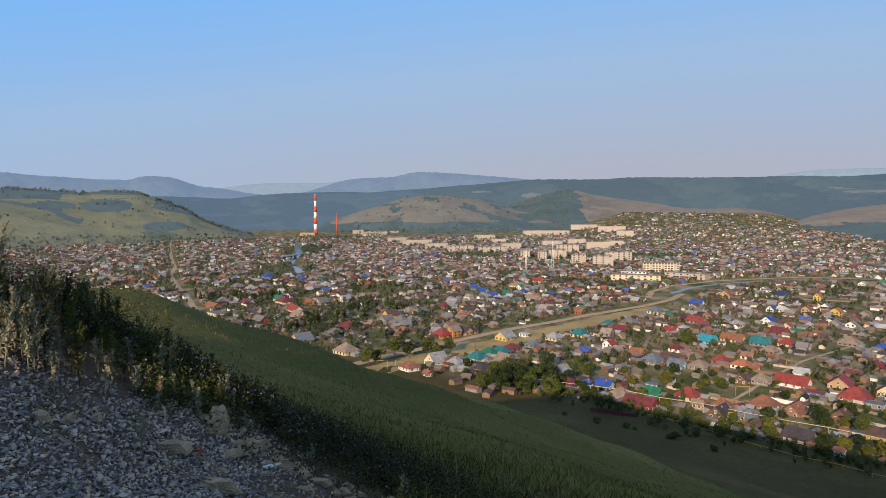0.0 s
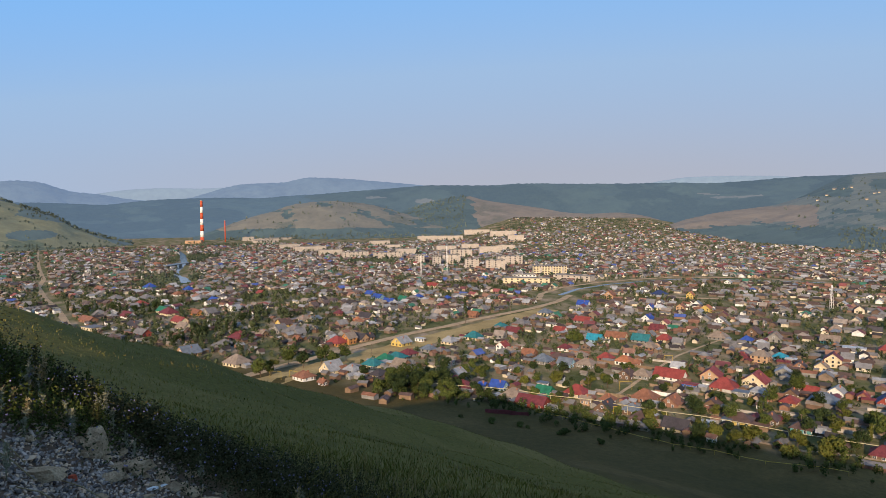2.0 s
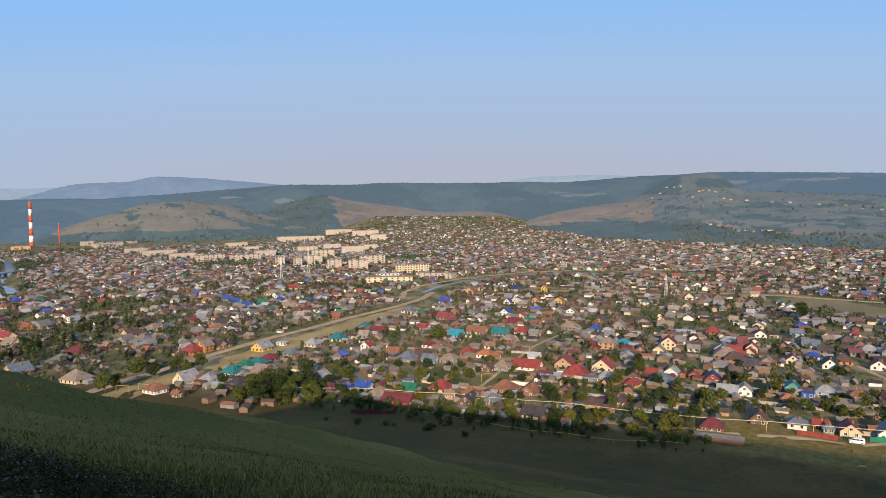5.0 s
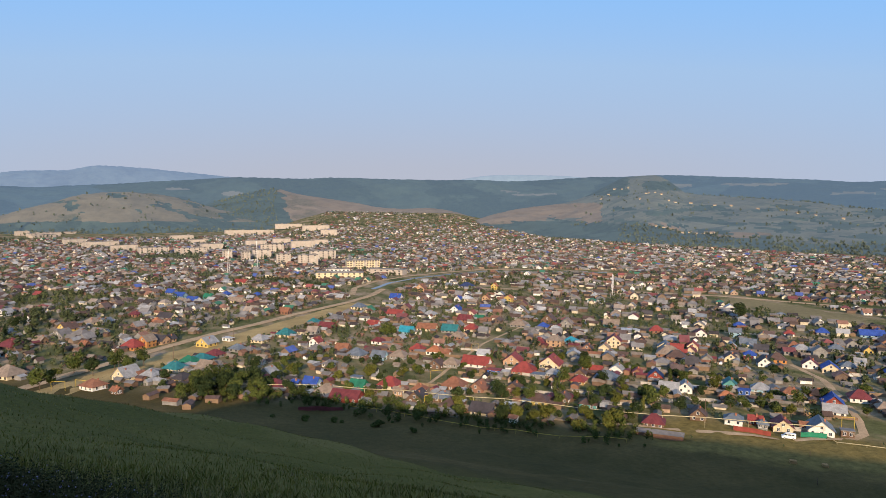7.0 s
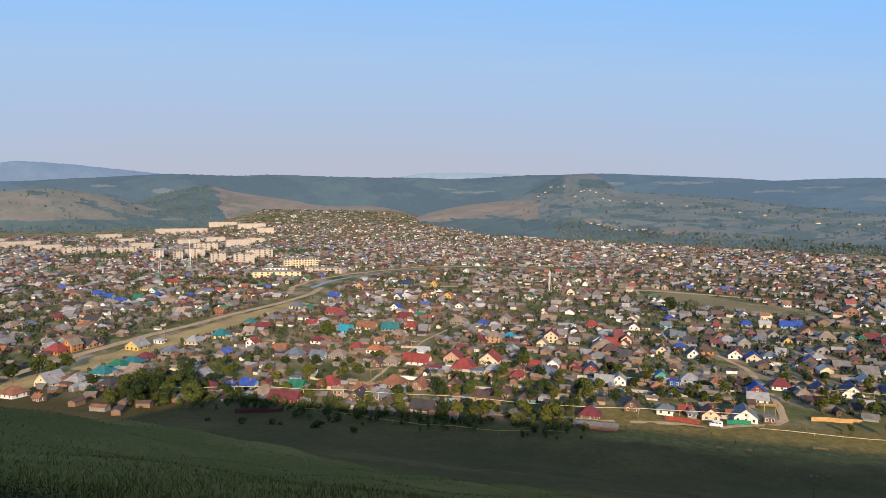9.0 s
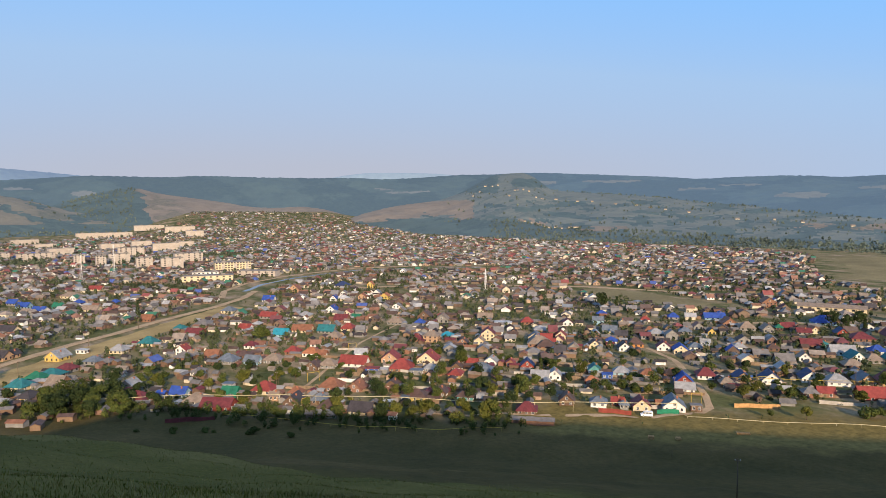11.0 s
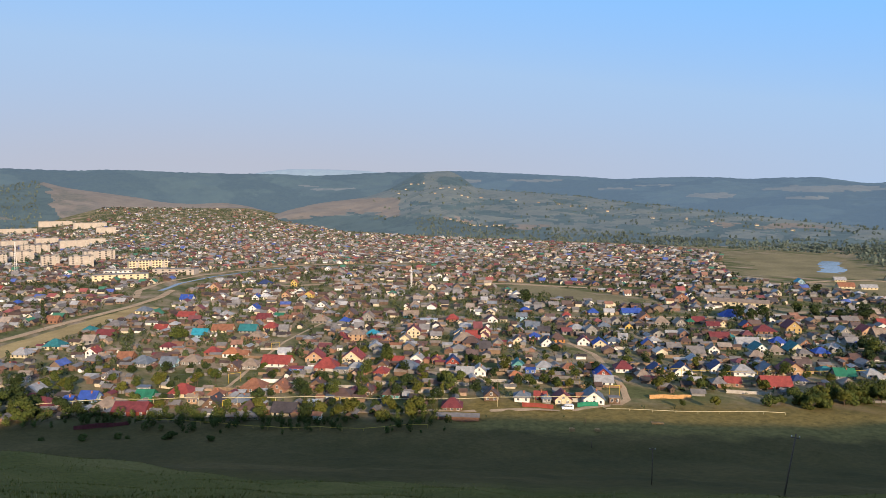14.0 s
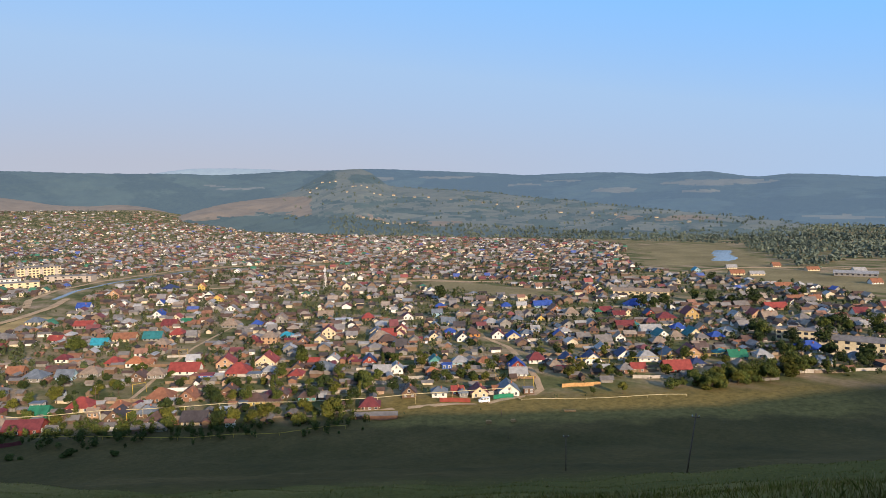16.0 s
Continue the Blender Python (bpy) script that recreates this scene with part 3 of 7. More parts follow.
def roof_mesh(w, d, h, rise, form, over=0.6, thick=0.16):
    v, f = [], []
    if form == "f":
        box(v, f, -w / 2 - 0.25, w / 2 + 0.25, -d / 2 - 0.25, d / 2 + 0.25, h, h + 0.28)
        return mesh_of("roof", v, f)
    if form == "h":
        a, b = w / 2 + over, d / 2 + over
        r = 0.12 * min(w, d) if abs(w - d) < 2 else abs(w - d) / 2
        e = ((-r, 0), (r, 0)) if w >= d else ((0, -r), (0, r))
        drop = rise * over / (min(w, d) / 2)
        for k in (0.02, 0.02 + thick):
            v += [(-a, -b, h - drop + k), (a, -b, h - drop + k), (a, b, h - drop + k), (-a, b, h - drop + k), (e[0][0], e[0][1], h + rise + k), (e[1][0], e[1][1], h + rise + k)]
        if w >= d:
            top = [(0, 1, 5, 4), (1, 2, 5), (2, 3, 4, 5), (3, 0, 4)]
        else:
            top = [(0, 1, 4), (1, 2, 5, 4), (2, 3, 5), (3, 0, 4, 5)]
        f = [tuple(i + 6 for i in t) for t in top] + [t[::-1] for t in top] + [(i, (i + 1) % 4, (i + 1) % 4 + 6, i + 6) for i in range(4)]
        return mesh_of("roof", v, f)
    span, run = (w, d) if form == "g" else (d, w)
    a, b = span / 2, run / 2 + over
    sl = rise / a
    for sgn in (-1, 1):
        n = len(v)
        for y in (-b, b):
            for (x, z) in ((0, h + rise), (sgn * (a + over), h - over * sl)):
                v += [(x, y, z + 0.01), (x, y, z + thick)]
        f += [tuple(n + k for k in q) for q in ((0, 2, 6, 4), (1, 5, 7, 3), (0, 1, 3, 2), (4, 6, 7, 5), (2, 3, 7, 6), (0, 4, 5, 1))]
    if form == "s":
        v = [(y, -x, z) for x, y, z in v]
    return mesh_of("roof", v, f)


WINDOW_FRAME = boxes("window", (-0.56, -0.46, -0.07, 0.05, -0.70, 0.70), (0.46, 0.56, -0.07, 0.05, -0.70, 0.70), (-0.46, 0.46, -0.07, 0.05, 0.6, 0.70), (-0.46, 0.46, -0.07, 0.05, -0.70, -0.6),
                     (-0.03, 0.03, -0.05, 0.05, -0.6, 0.6), mat_="frame_white")
WINDOW_PANE = boxes("pane", (-0.46, 0.46, -0.02, 0.02, -0.6, 0.6), mat_="glass_dark")
DOOR = boxes("door", (-0.45, 0.45, -0.06, 0.04, 0, 1.95), mat_="wall_wood")
STACK = boxes("chimney", (-0.28, 0.28, -0.28, 0.28, 0, 1.3), (-0.34, 0.34, -0.34, 0.34, 1.3, 1.45), mat_="chimney_brick")
WINDOW_WHOLE = boxes("window", (-0.5, 0.5, -0.04, 0.03, -0.62, 0.62), mat_="glass_dark")
TAKEN = []
WORDS = {"h": "hipped", "g": "gabled", "s": "gabled", "f": "flat"}
WALL_WORDS = {"sky": "pale blue", "log": "log", "wood": "brown timber", "brick": "brick", "grey": "grey plank", "white": "white", "cream": "cream", "peach": "peach brick"}
ROOF_WORDS = {"steel": "grey-blue metal", "grey": "grey slate", "pale": "pale metal", "tan": "weathered tan", "navy": "dark blue"}
rng = random.Random(4)


def house(x, y, w, d, storeys, form, roof, wall, turn=None, seen=True):
    """A village house, its front to the foot of the hill."""
    r = random.Random(int(x * 13 + y * 7))
    w, d = min(w, 19), min(d, 11)
    h = (2.15 + r.uniform(-0.15, 0.3)) * (1 if storeys == 1 else 1.9)
    span = {"g": w, "s": d, "h": min(w, d), "f": 0}[form]
    rise = span / 2 * r.uniform(0.7, 0.95) if form != "h" else span / 2 * r.uniform(0.58, 0.8)
    z, near = gz(x, y), math.hypot(x, y) < 390
    root = new("house")
    root.matrix_basis = pose(x, y, z, 0, 0, TURN + (r.uniform(-5, 5) if turn is None else turn))
    tagged(root, f"{'two-storey ' if storeys > 1 else ''}{WALL_WORDS.get(wall, wall)} house with a {ROOF_WORDS.get(roof, roof)} {WORDS[form]} roof", "house", "houses of the town")
    part("wall", walls_mesh(w, d, h, rise, form), "wall_" + wall, root)
    rf = part("roof", roof_mesh(w, d, h, rise if form != "f" else 0, form), "roof_" + roof, root)
    if form != "f" and r.random() < 0.75:
        cx, cy = (r.uniform(0.08, 0.2) * w, r.uniform(-0.2, 0.3) * d)
        part("chimney", STACK, None, rf, m=pose(cx, cy, h + rise * (0.55 if form != "h" else 0.5)))
    n = max(2, min(4, int(w / 2.6)))
    spots = [(-w / 2 + w * (k + 0.5) / n, -d / 2 - 0.03, 0) for k in range(n)] + [(w / 2 + 0.03, d * k, 90) for k in (-0.22, 0.2)]
    for s in range(storeys):
        for (wx, wy, rot) in spots:
            o = part("window", WINDOW_FRAME, None, root, m=pose(wx, wy, 1.2 + s * 2.1, 0, 0, rot))
            if near:
                part("pane", WINDOW_PANE, None, o)
            else:
                o.data = WINDOW_WHOLE
    if form == "g" and rise > 2.6:
        o = part("window", WINDOW_FRAME, None, root, m=pose(0, -d / 2 - 0.03, h + rise * 0.32))
        part("pane", WINDOW_PANE, None, o)
    part("door", DOOR, None, root, m=pose(w / 2 + 0.04, d * 0.42, 0, 0, 0, 90))
    TAKEN.append((x, y, max(w, d) * 0.55))
    return root


def shed(x, y, w, d, h, roof, wall, turn=0.0):
    root = new("shed")
    root.matrix_basis = pose(x, y, gz(x, y), 0, 0, TURN + turn)
    tagged(root, f"low {WALL_WORDS.get(wall, wall)} shed with a {ROOF_WORDS.get(roof, roof)} roof", "shed", "sheds in the yards")
    rise = d * 0.22
    part("wall", walls_mesh(w, d, h, rise, "s"), "wall_" + wall, root)
    part("roof", roof_mesh(w, d, h, rise, "s", 0.3, 0.1), "roof_" + roof, root)
    TAKEN.append((x, y, max(w, d) * 0.45))


def leaves(r, centre, size, n, leaf, verts, faces):
    """Loose leaf clumps over a lumpy crown."""
    for _ in range(n):
        a, b, q = r.uniform(0, math.tau), math.acos(r.uniform(-1, 1)), r.uniform(0.55, 1.0) ** 0.6
        p = Vector((centre[0] + size[0] * q * math.sin(b) * math.cos(a), centre[1] + size[1] * q * math.sin(b) * math.sin(a), centre[2] + size[2] * q * math.cos(b)))
        out = Vector((math.sin(b) * math.cos(a), math.sin(b) * math.sin(a), math.cos(b) + 0.35)) + Vector((r.gauss(0, .45), r.gauss(0, .45), r.gauss(0, .45)))
        s = out.cross(Vector((r.gauss(0, 1), r.gauss(0, 1), r.gauss(0, 1)))).normalized()
        t = out.normalized().cross(s) * leaf * r.uniform(0.5, 1.0)
        s = s * leaf * r.uniform(0.6, 1.3)
        k = len(verts)
        verts += [p - s, p - t * 0.9, p + s, p + t]
        faces.append((k, k + 1, k + 2, k + 3))


def tree_meshes(seed, height, spread, kind):
    r = random.Random(seed)
    v, f = [], []
    trunk_top = height * (0.8 if kind == "poplar" else 0.3 if kind == "bush" else 0.5)
    bends = [(0, 0, -0.3), (r.uniform(-.1, .1), r.uniform(-.1, .1), height * 0.2), (r.uniform(-.25, .25), r.uniform(-.25, .25), trunk_top)]
    limbs = [rod("t", bends, 0.035 * height * 0.6, 6, None, 0.5)]
    for k in range(5):
        a, b = k * 1.3 + r.uniform(-.4, .4), height * r.uniform(0.22, 0.45)
        e = spread * r.uniform(0.5, 0.8)
        limbs.append(rod("l", [(0, 0, b), (e * .5 * math.cos(a), e * .5 * math.sin(a), b + height * .12), (e * math.cos(a), e * math.sin(a), b + height * .22)], 0.012 * height, 5, None, 0.4))
    bm = bmesh.new()
    for me in limbs:
        bm.from_mesh(me)
        bpy.data.meshes.remove(me)
    trunk = bpy.data.meshes.new("trunk")
    bm.to_mesh(trunk)
    bm.free()
    if kind == "spruce":
        for k in range(9):
            q = k / 9
            leaves(r, (0, 0, height * (0.15 + 0.8 * q)), (spread * (1 - q) + .15, spread * (1 - q) + .15, height * 0.06), int(110 * (1 - q) + 20), 0.3, v, f)
    else:
        lumps = 9 if kind != "poplar" else 7
        for k in range(lumps):
            a, q = r.uniform(0, math.tau), r.uniform(0.25, 0.62) * spread
            if kind == "poplar":
                c, s = (r.uniform(-.3, .3), r.uniform(-.3, .3), height * (0.2 + 0.78 * k / lumps)), (spread * (1 - abs(k / lumps - 0.4)), spread * (1 - abs(k / lumps - 0.4)), height * .12)
            elif kind == "bush":
                c, s = (q * math.cos(a), q * math.sin(a), height * r.uniform(0.2, 0.66)), (spread * r.uniform(.38, .55), spread * r.uniform(.38, .55), height * r.uniform(.2, .3))
            else:
                c, s = (q * math.cos(a), q * math.sin(a), height * r.uniform(0.42, 0.86)), (spread * r.uniform(.38, .58), spread * r.uniform(.38, .58), height * r.uniform(.13, .22))
            leaves(r, c, s, 130 if kind != "bush" else 80, 0.36 if kind != "bush" else 0.24, v, f)
    return trunk, mesh_of("crown", v, f)


TREES = {}
for kind, rows in {"tree": [(7, 3.4), (9, 4.0), (6, 3.0), (8, 3.1)], "poplar": [(14, 2.0), (12, 1.8)], "spruce": [(9, 2.2), (11, 2.6)], "bush": [(3.2, 2.2), (2.4, 1.8)]}.items():
    for i, (h, s) in enumerate(rows):
        TREES[kind, i] = tree_meshes(h * 10 + i, h, s, kind)
TREE_WORDS = {"tree": "leafy green garden tree", "poplar": "tall slim poplar", "spruce": "dark conical spruce", "bush": "round leafy bush"}


def tree(x, y, kind, i=0, size=1.0, leaf="leaf"):
    trunk, crown = TREES[kind, i]
    root = new("tree" if kind != "bush" else "bush")
    root.matrix_basis = pose(x, y, gz(x, y) - 0.1, 0, 0, (x * 37 + y * 11) % 360) @ Matrix.Scale(size, 4)
    tagged(root, TREE_WORDS[kind] + (" turning yellow" if leaf == "leaf_yellow" else " in the evening light" if kind != "bush" else " on the grass"), "tree" if kind != "bush" else "bush", "trees of the town" if kind != "bush" else "bushes")
    for name, me, mt in (("trunk", trunk, "bark"), ("crown", crown, leaf)):
        o = part(name, me, None, root)
        if not me.materials:
            me.materials.append(None)
        o.material_slots[0].link = "OBJECT"
        o.material_slots[0].material = MATS[mt]


def strip(name, points, width, material, label, category, lift=0.12, kind="structure", ragged=0.12):
    """A road or a river laid along the ground."""
    pts = []
    for (x0, y0), (x1, y1) in zip(points, points[1:]):
        n = max(1, int(math.hypot(x1 - x0, y1 - y0) / 7))
        pts += [(x0 + (x1 - x0) * k / n, y0 + (y1 - y0) * k / n) for k in range(n)]
    pts.append(points[-1])
    v, f = [], []
    r = random.Random(len(pts))
    for i, (x, y) in enumerate(pts):
        a, b = pts[max(0, i - 1)], pts[min(len(pts) - 1, i + 1)]
        t = Vector((b[0] - a[0], b[1] - a[1])).normalized()
        wl, wr = (width / 2 * (1 + r.uniform(-ragged, ragged)) for _ in range(2))
        for sx, w_ in ((-1, wl), (-0.4, wl), (0.4, wr), (1, wr)):
            px, py = x - t.y * w_ * sx, y + t.x * w_ * sx
            v.append((px, py, gz(px, py) + (lift if abs(sx) < 1 else lift * 0.4)))
        if i:
            k = i * 4
            f += [(k - 4 + j, k + j, k + j + 1, k - 3 + j) for j in range(3)]
    ob = new(name, mesh_of(name, v, f, True, (material,)))
    return tagged(ob, label, category, kind=kind)

# ---- roads and water ----
MAIN_ROAD = [(-60, 340), (-38, 376), (-18, 399), (3, 424), (28, 450), (56, 477), (84, 499), (117, 530), (176, 577), (213, 616), (238, 655)]
VERGE = [(-44, 334), (-20, 366), (4, 394), (36, 424), (64, 452), (98, 484), (134, 520), (186, 566)]
strip("verge", VERGE, 21, "dirt_grass", "wide verge of dry yellow grass beside the road", "verge", 0.08)
strip("road_1", MAIN_ROAD, 7.5, "dirt_road", "pale dirt road on a low bank", "road", 0.7)
strip("road_2", [(-205, 540), (-215, 568), (-256, 657), (-304, 749), (-357, 863), (-394, 969), (-470, 1142), (-600, 1450), (-744, 1806)], 5.5, "dirt_road", "pale dirt street climbing out of the town", "road", 0.2)
strip("road_3", [(118.7, 282.6), (144.4, 308.7), (166.2, 331.9), (202.8, 369.2), (223.6, 385.4), (259.3, 411.7)], 1.9, "dirt_road", "narrow dirt street between fences", "road", 0.1)
strip("road_4", [(148.5, 227), (173.3, 208.4), (195.2, 191.8), (208.2, 179.1), (224.2, 165.4), (246.2, 156.9), (257.1, 159.1), (271, 170.2), (295.8, 193.4), (318.5, 219.6), (333.3, 248.6)], 3.2, "dirt_road", "rutted dirt track along the last houses", "road", 0.08)
strip("road_5", [(326.5, 621.8), (419.8, 572.1), (475.5, 524.1), (526.4, 471.2), (566.6, 390.4), (587.9, 342.2), (656, 304.7), (756.2, 274.8), (836.4, 244.5), (881.3, 179.1), (906.3, 105.4), (929.8, 16.8)], 9, "dirt_road", "straight pale road across the town", "road", 0.5)
strip("road_6", [(597.4, 178.9), (517.1, 212.1), (436.8, 275.1), (376.7, 333.7)], 6, "dirt_road", "pale dirt road beside the meadow", "road", 0.2)
strip("river", [(229.4, 660.9), (265.1, 707.1), (318.5, 745.5), (371, 767), (433.4, 784.6), (495.9, 759.4), (574.4, 704.6)], 6, "water", "slow river in the middle of the town", "river", 0.12)
strip("embankment", [(193.8, 622.7), (213.6, 674.8), (253.2, 725), (312.6, 765.4), (371, 787.9), (435.4, 805.5), (504.8, 779.4)], 6, "dirt_road", "pale gravel bank of the river", "embankment", 0.6)
strip("river_2", [(-190, 880), (-205, 935), (-228, 985), (-246, 1060), (-255, 1132), (-275, 1259), (-321, 1460), (-372, 1640), (-415, 1800)], 12, "water", "river bend below the factory", "river", 0.12)
strip("pond", [(910.9, 283.5), (945.8, 289.1), (995.6, 304.8), (1045.3, 327.4), (1090.2, 334.2)], 26, "water", "still pond in the flood meadow", "pond", 0.12, ragged=0.3)
strip("meadow_1", [(520.5, 457.2), (515.8, 405.5), (508.1, 350.7), (511.2, 324)], 40, "meadow_dry", "open dry meadow between the houses", "meadow", 0.06)
strip("meadow_2", [(1173.9, 436.6), (1054.7, 375.1), (935.5, 313.6), (846.1, 272.4)], 150, "meadow_dry", "dry flood meadow", "meadow", 0.05, ragged=0.25)
strip("meadow_3", [(796.6, 236.9), (772.4, 172.2), (763.5, 92.9), (774.9, 14), (791.6, -74.7)], 130, "meadow_dry", "dry grazing meadow", "meadow", 0.05, ragged=0.2)

OPEN = [(MAIN_ROAD, 9), (VERGE, 14), ([(211.6, 610.8), (229.4, 660.9), (265.1, 707.1), (318.5, 745.5), (371, 767), (433.4, 784.6), (495.9, 759.4), (574.4, 704.6)], 24), ([(-187.9, 846.5), (-252.1, 1133.6), (-361.9, 1640.9)], 9),
        ([(-215, 568), (-256, 657), (-304, 749), (-357, 863), (-394, 969), (-470, 1142), (-744, 1806)], 5), ([(118.7, 282.6), (166.2, 331.9), (223.6, 385.4), (266.2, 417.8)], 5),
        ([(326.5, 621.8), (419.8, 572.1), (526.4, 471.2), (587.9, 342.2), (656, 304.7), (756.2, 274.8), (836.4, 244.5), (906.3, 105.4)], 10), ([(520.5, 457.2), (508.1, 350.7), (511.2, 324)], 28), ([(1173.9, 436.6), (846.1, 272.4)], 95),
        ([(796.6, 236.9), (767.8, 142.4), (791.6, -74.7)], 60), ([(195.2, 191.8), (224.2, 165.4), (249.2, 155), (298.5, 110.2)], 9), ([(257.1, 159.1), (295.8, 193.4), (333.3, 248.6)], 7), ([(597.4, 178.9), (517.1, 212.1)], 8)]


CELLS = {"seen": []}


def free(x, y, r):
    while len(CELLS["seen"]) < len(TAKEN):
        t = TAKEN[len(CELLS["seen"])]
        CELLS["seen"].append(t)
        CELLS.setdefault((int(t[0] // 30), int(t[1] // 30)), []).append(t)
    i, j = int(x // 30), int(y // 30)
    for a in (i - 1, i, i + 1):
        for b in (j - 1, j, j + 1):
            if any((x - p) ** 2 + (y - q) ** 2 < (r + c) ** 2 for p, q, c in CELLS.get((a, b), ())):
                return False
    return off_road(x, y) > r * 0.6


def room_map():
    """How far each spot lies from roads, water and meadows, on a grid of 4 m."""
    X, Y = np.meshgrid(np.arange(-1300, 1500, 4.0), np.arange(-120, 2560, 4.0), indexing="ij")
    best = np.full(X.shape, 1e9)
    for line, wide in OPEN:
        for (x0, y0), (x1, y1) in zip(line, line[1:]):
            dx, dy = x1 - x0, y1 - y0
            t = np.clip(((X - x0) * dx + (Y - y0) * dy) / (dx * dx + dy * dy), 0, 1)
            best = np.minimum(best, np.hypot(X - x0 - t * dx, Y - y0 - t * dy) - wide)
    return best


ROOM = room_map()


def off_road(x, y):
    i, j = int((x + 1300) // 4), int((y + 120) // 4)
    return ROOM[i, j] if 0 <= i < ROOM.shape[0] and 0 <= j < ROOM.shape[1] else 20.0


def azd(x, y):
    return math.degrees(math.atan2(x, y)), math.hypot(x, y)


TOWN_AZ = [-45, -30, -18, -10, 4, 9, 12, 14, 15.5, 22, 26, 28, 34, 41, 51, 61, 67, 69.6, 71, 72.2, 75.5, 78.3, 81.3, 84.5, 95]
TOWN_D = [1600, 1750, 1900, 1950, 1900, 2000, 1950, 2150, 2500, 2520, 2440, 2300, 1900, 1640, 1450, 1340, 1200, 1140, 900, 830, 765, 722, 690, 640, 560]
FOOT_U = [-1500, -900, -680, -600, -480, -330, -234, -160, -80, -5, 60, 120, 160, 230, 300, 420]
FOOT_V = [-200, 30, 110, 160, 195, 212, 228, 246, 244, 258, 268, 290, 296, 302, 308, 320]


def town_map():
    X, Y = np.meshgrid(np.arange(-1300, 1500, 4.0), np.arange(-120, 2560, 4.0), indexing="ij")
    u, v = uv_of(X, Y)
    a, d = np.degrees(np.arctan2(X, Y)), np.hypot(X, Y)
    return (v > np.interp(u, FOOT_U, FOOT_V)) & (d < np.interp(a, TOWN_AZ, TOWN_D)) & (a > -42) & (a < 93)


TOWN = town_map()


def in_town(x, y):
    i, j = int((x + 1300) // 4), int((y + 120) // 4)
    return 0 <= i < TOWN.shape[0] and 0 <= j < TOWN.shape[1] and bool(TOWN[i, j])


def woods(x, y):
    """How wooded a spot is: the grove by the road, the river banks, the gardens west of it."""
    a, d = azd(x, y)
    w = 0.0
    for cx, cy, rx, ry in ((-78, 500, 26, 70), (-50, 600, 30, 60), (-62, 690, 40, 60), (-25, 385, 22, 24), (-215, 930, 45, 110), (-280, 1350, 50, 150), (-150, 600, 40, 16), (40, 320, 30, 20), (326, 1151, 150, 40), (59, 1180, 60, 50), (-330, 1900, 130, 60)):
        w = max(w, 1.25 - math.hypot((x - cx) / rx, (y - cy) / ry))
    return w

# ---- houses that stand out: x, y, width, depth, storeys, form, roof, wall ----
house(-202, 577, 18.7, 7.5, 1, "s", "rust", "brick")
house(-185, 537, 14.7, 10.3, 1, "f", "grey", "cream")
house(-176, 593, 15.1, 7.5, 1, "s", "maroon", "white")
house(-156, 541, 12.0, 7.5, 1, "s", "dark", "cream")
house(-140, 503, 12.8, 7.5, 1, "s", "grey", "red")
house(-153, 618, 14.6, 7.5, 1, "s", "green", "cream")
house(-146, 605, 15.2, 11.0, 1, "h", "maroon", "cream")
house(-126, 556, 15.7, 7.5, 1, "s", "red", "cream")
house(-116, 524, 11.5, 7.5, 1, "s", "tan", "cream")
house(-121, 598, 11.2, 7.5, 1, "s", "rust", "orange")
house(-110, 596, 9.2, 9.7, 1, "g", "grey", "grey")
house(-92, 617, 8.1, 8.5, 1, "g", "pale", "white")
house(-80, 625, 6.3, 4.7, 1, "s", "grey", "grey")
house(-92, 426, 11.2, 11.0, 1, "g", "steel", "peach")
house(-74, 451, 9.7, 8.8, 1, "h", "grey", "sky")
house(-68, 475, 12.4, 11.0, 1, "h", "maroon", "wood")
house(-53, 487, 7.5, 5.6, 1, "s", "grey", "cream")
house(-187, 669, 11.7, 10.5, 1, "h", "red", "grey")
house(-195, 719, 13.6, 11.0, 1, "h", "grey", "cream")
house(-205, 704, 11.2, 10.1, 1, "h", "pale", "grey")
house(-168, 681, 4.8, 5.1, 1, "g", "white", "white")
house(-170, 743, 8.7, 7.9, 1, "h", "rust", "white")
house(-168, 788, 10.5, 9.4, 1, "h", "blue", "grey")
house(-219, 823, 13.7, 11.0, 1, "h", "blue", "teal")
house(-139, 705, 11.5, 10.4, 1, "h", "grey", "grey")
house(-130, 730, 12.4, 11.0, 1, "h", "pale", "cream")
house(-121, 682, 11.7, 7.5, 1, "s", "blue", "white")
house(-82, 734, 8.5, 6.4, 1, "s", "red", "wood")
house(-224, 718, 13.8, 11.0, 1, "h", "grey", "wood")
house(-272, 819, 15.8, 7.5, 1, "s", "rust", "wood")
house(-322, 854, 19.0, 7.5, 1, "s", "dark", "brick")
house(-304, 1195, 19.0, 7.5, 1, "s", "rust", "orange")
house(-385, 1160, 19.0, 7.5, 1, "s", "tan", "white")
house(-58, 391, 12.0, 10.8, 1, "h", "tan", "cream")
house(-18, 347, 9.0, 8.1, 1, "h", "rust", "white")
house(-8, 331, 4.1, 3.2, 1, "s", "rust", "wood")
house(-4, 365, 9.4, 9.9, 1, "g", "pale", "cream")
house(7, 361, 7.7, 6.9, 1, "h", "pale", "grey")
house(2, 365, 3.9, 4.1, 1, "g", "rust", "brick")
house(19, 373, 9.1, 8.2, 1, "h", "teal", "cream")
house(27, 386, 8.8, 7.9, 1, "h", "green", "cream")
house(34, 389, 10.1, 9.1, 1, "h", "teal", "grey")
house(35, 372, 8.5, 6.4, 1, "s", "tan", "brick")
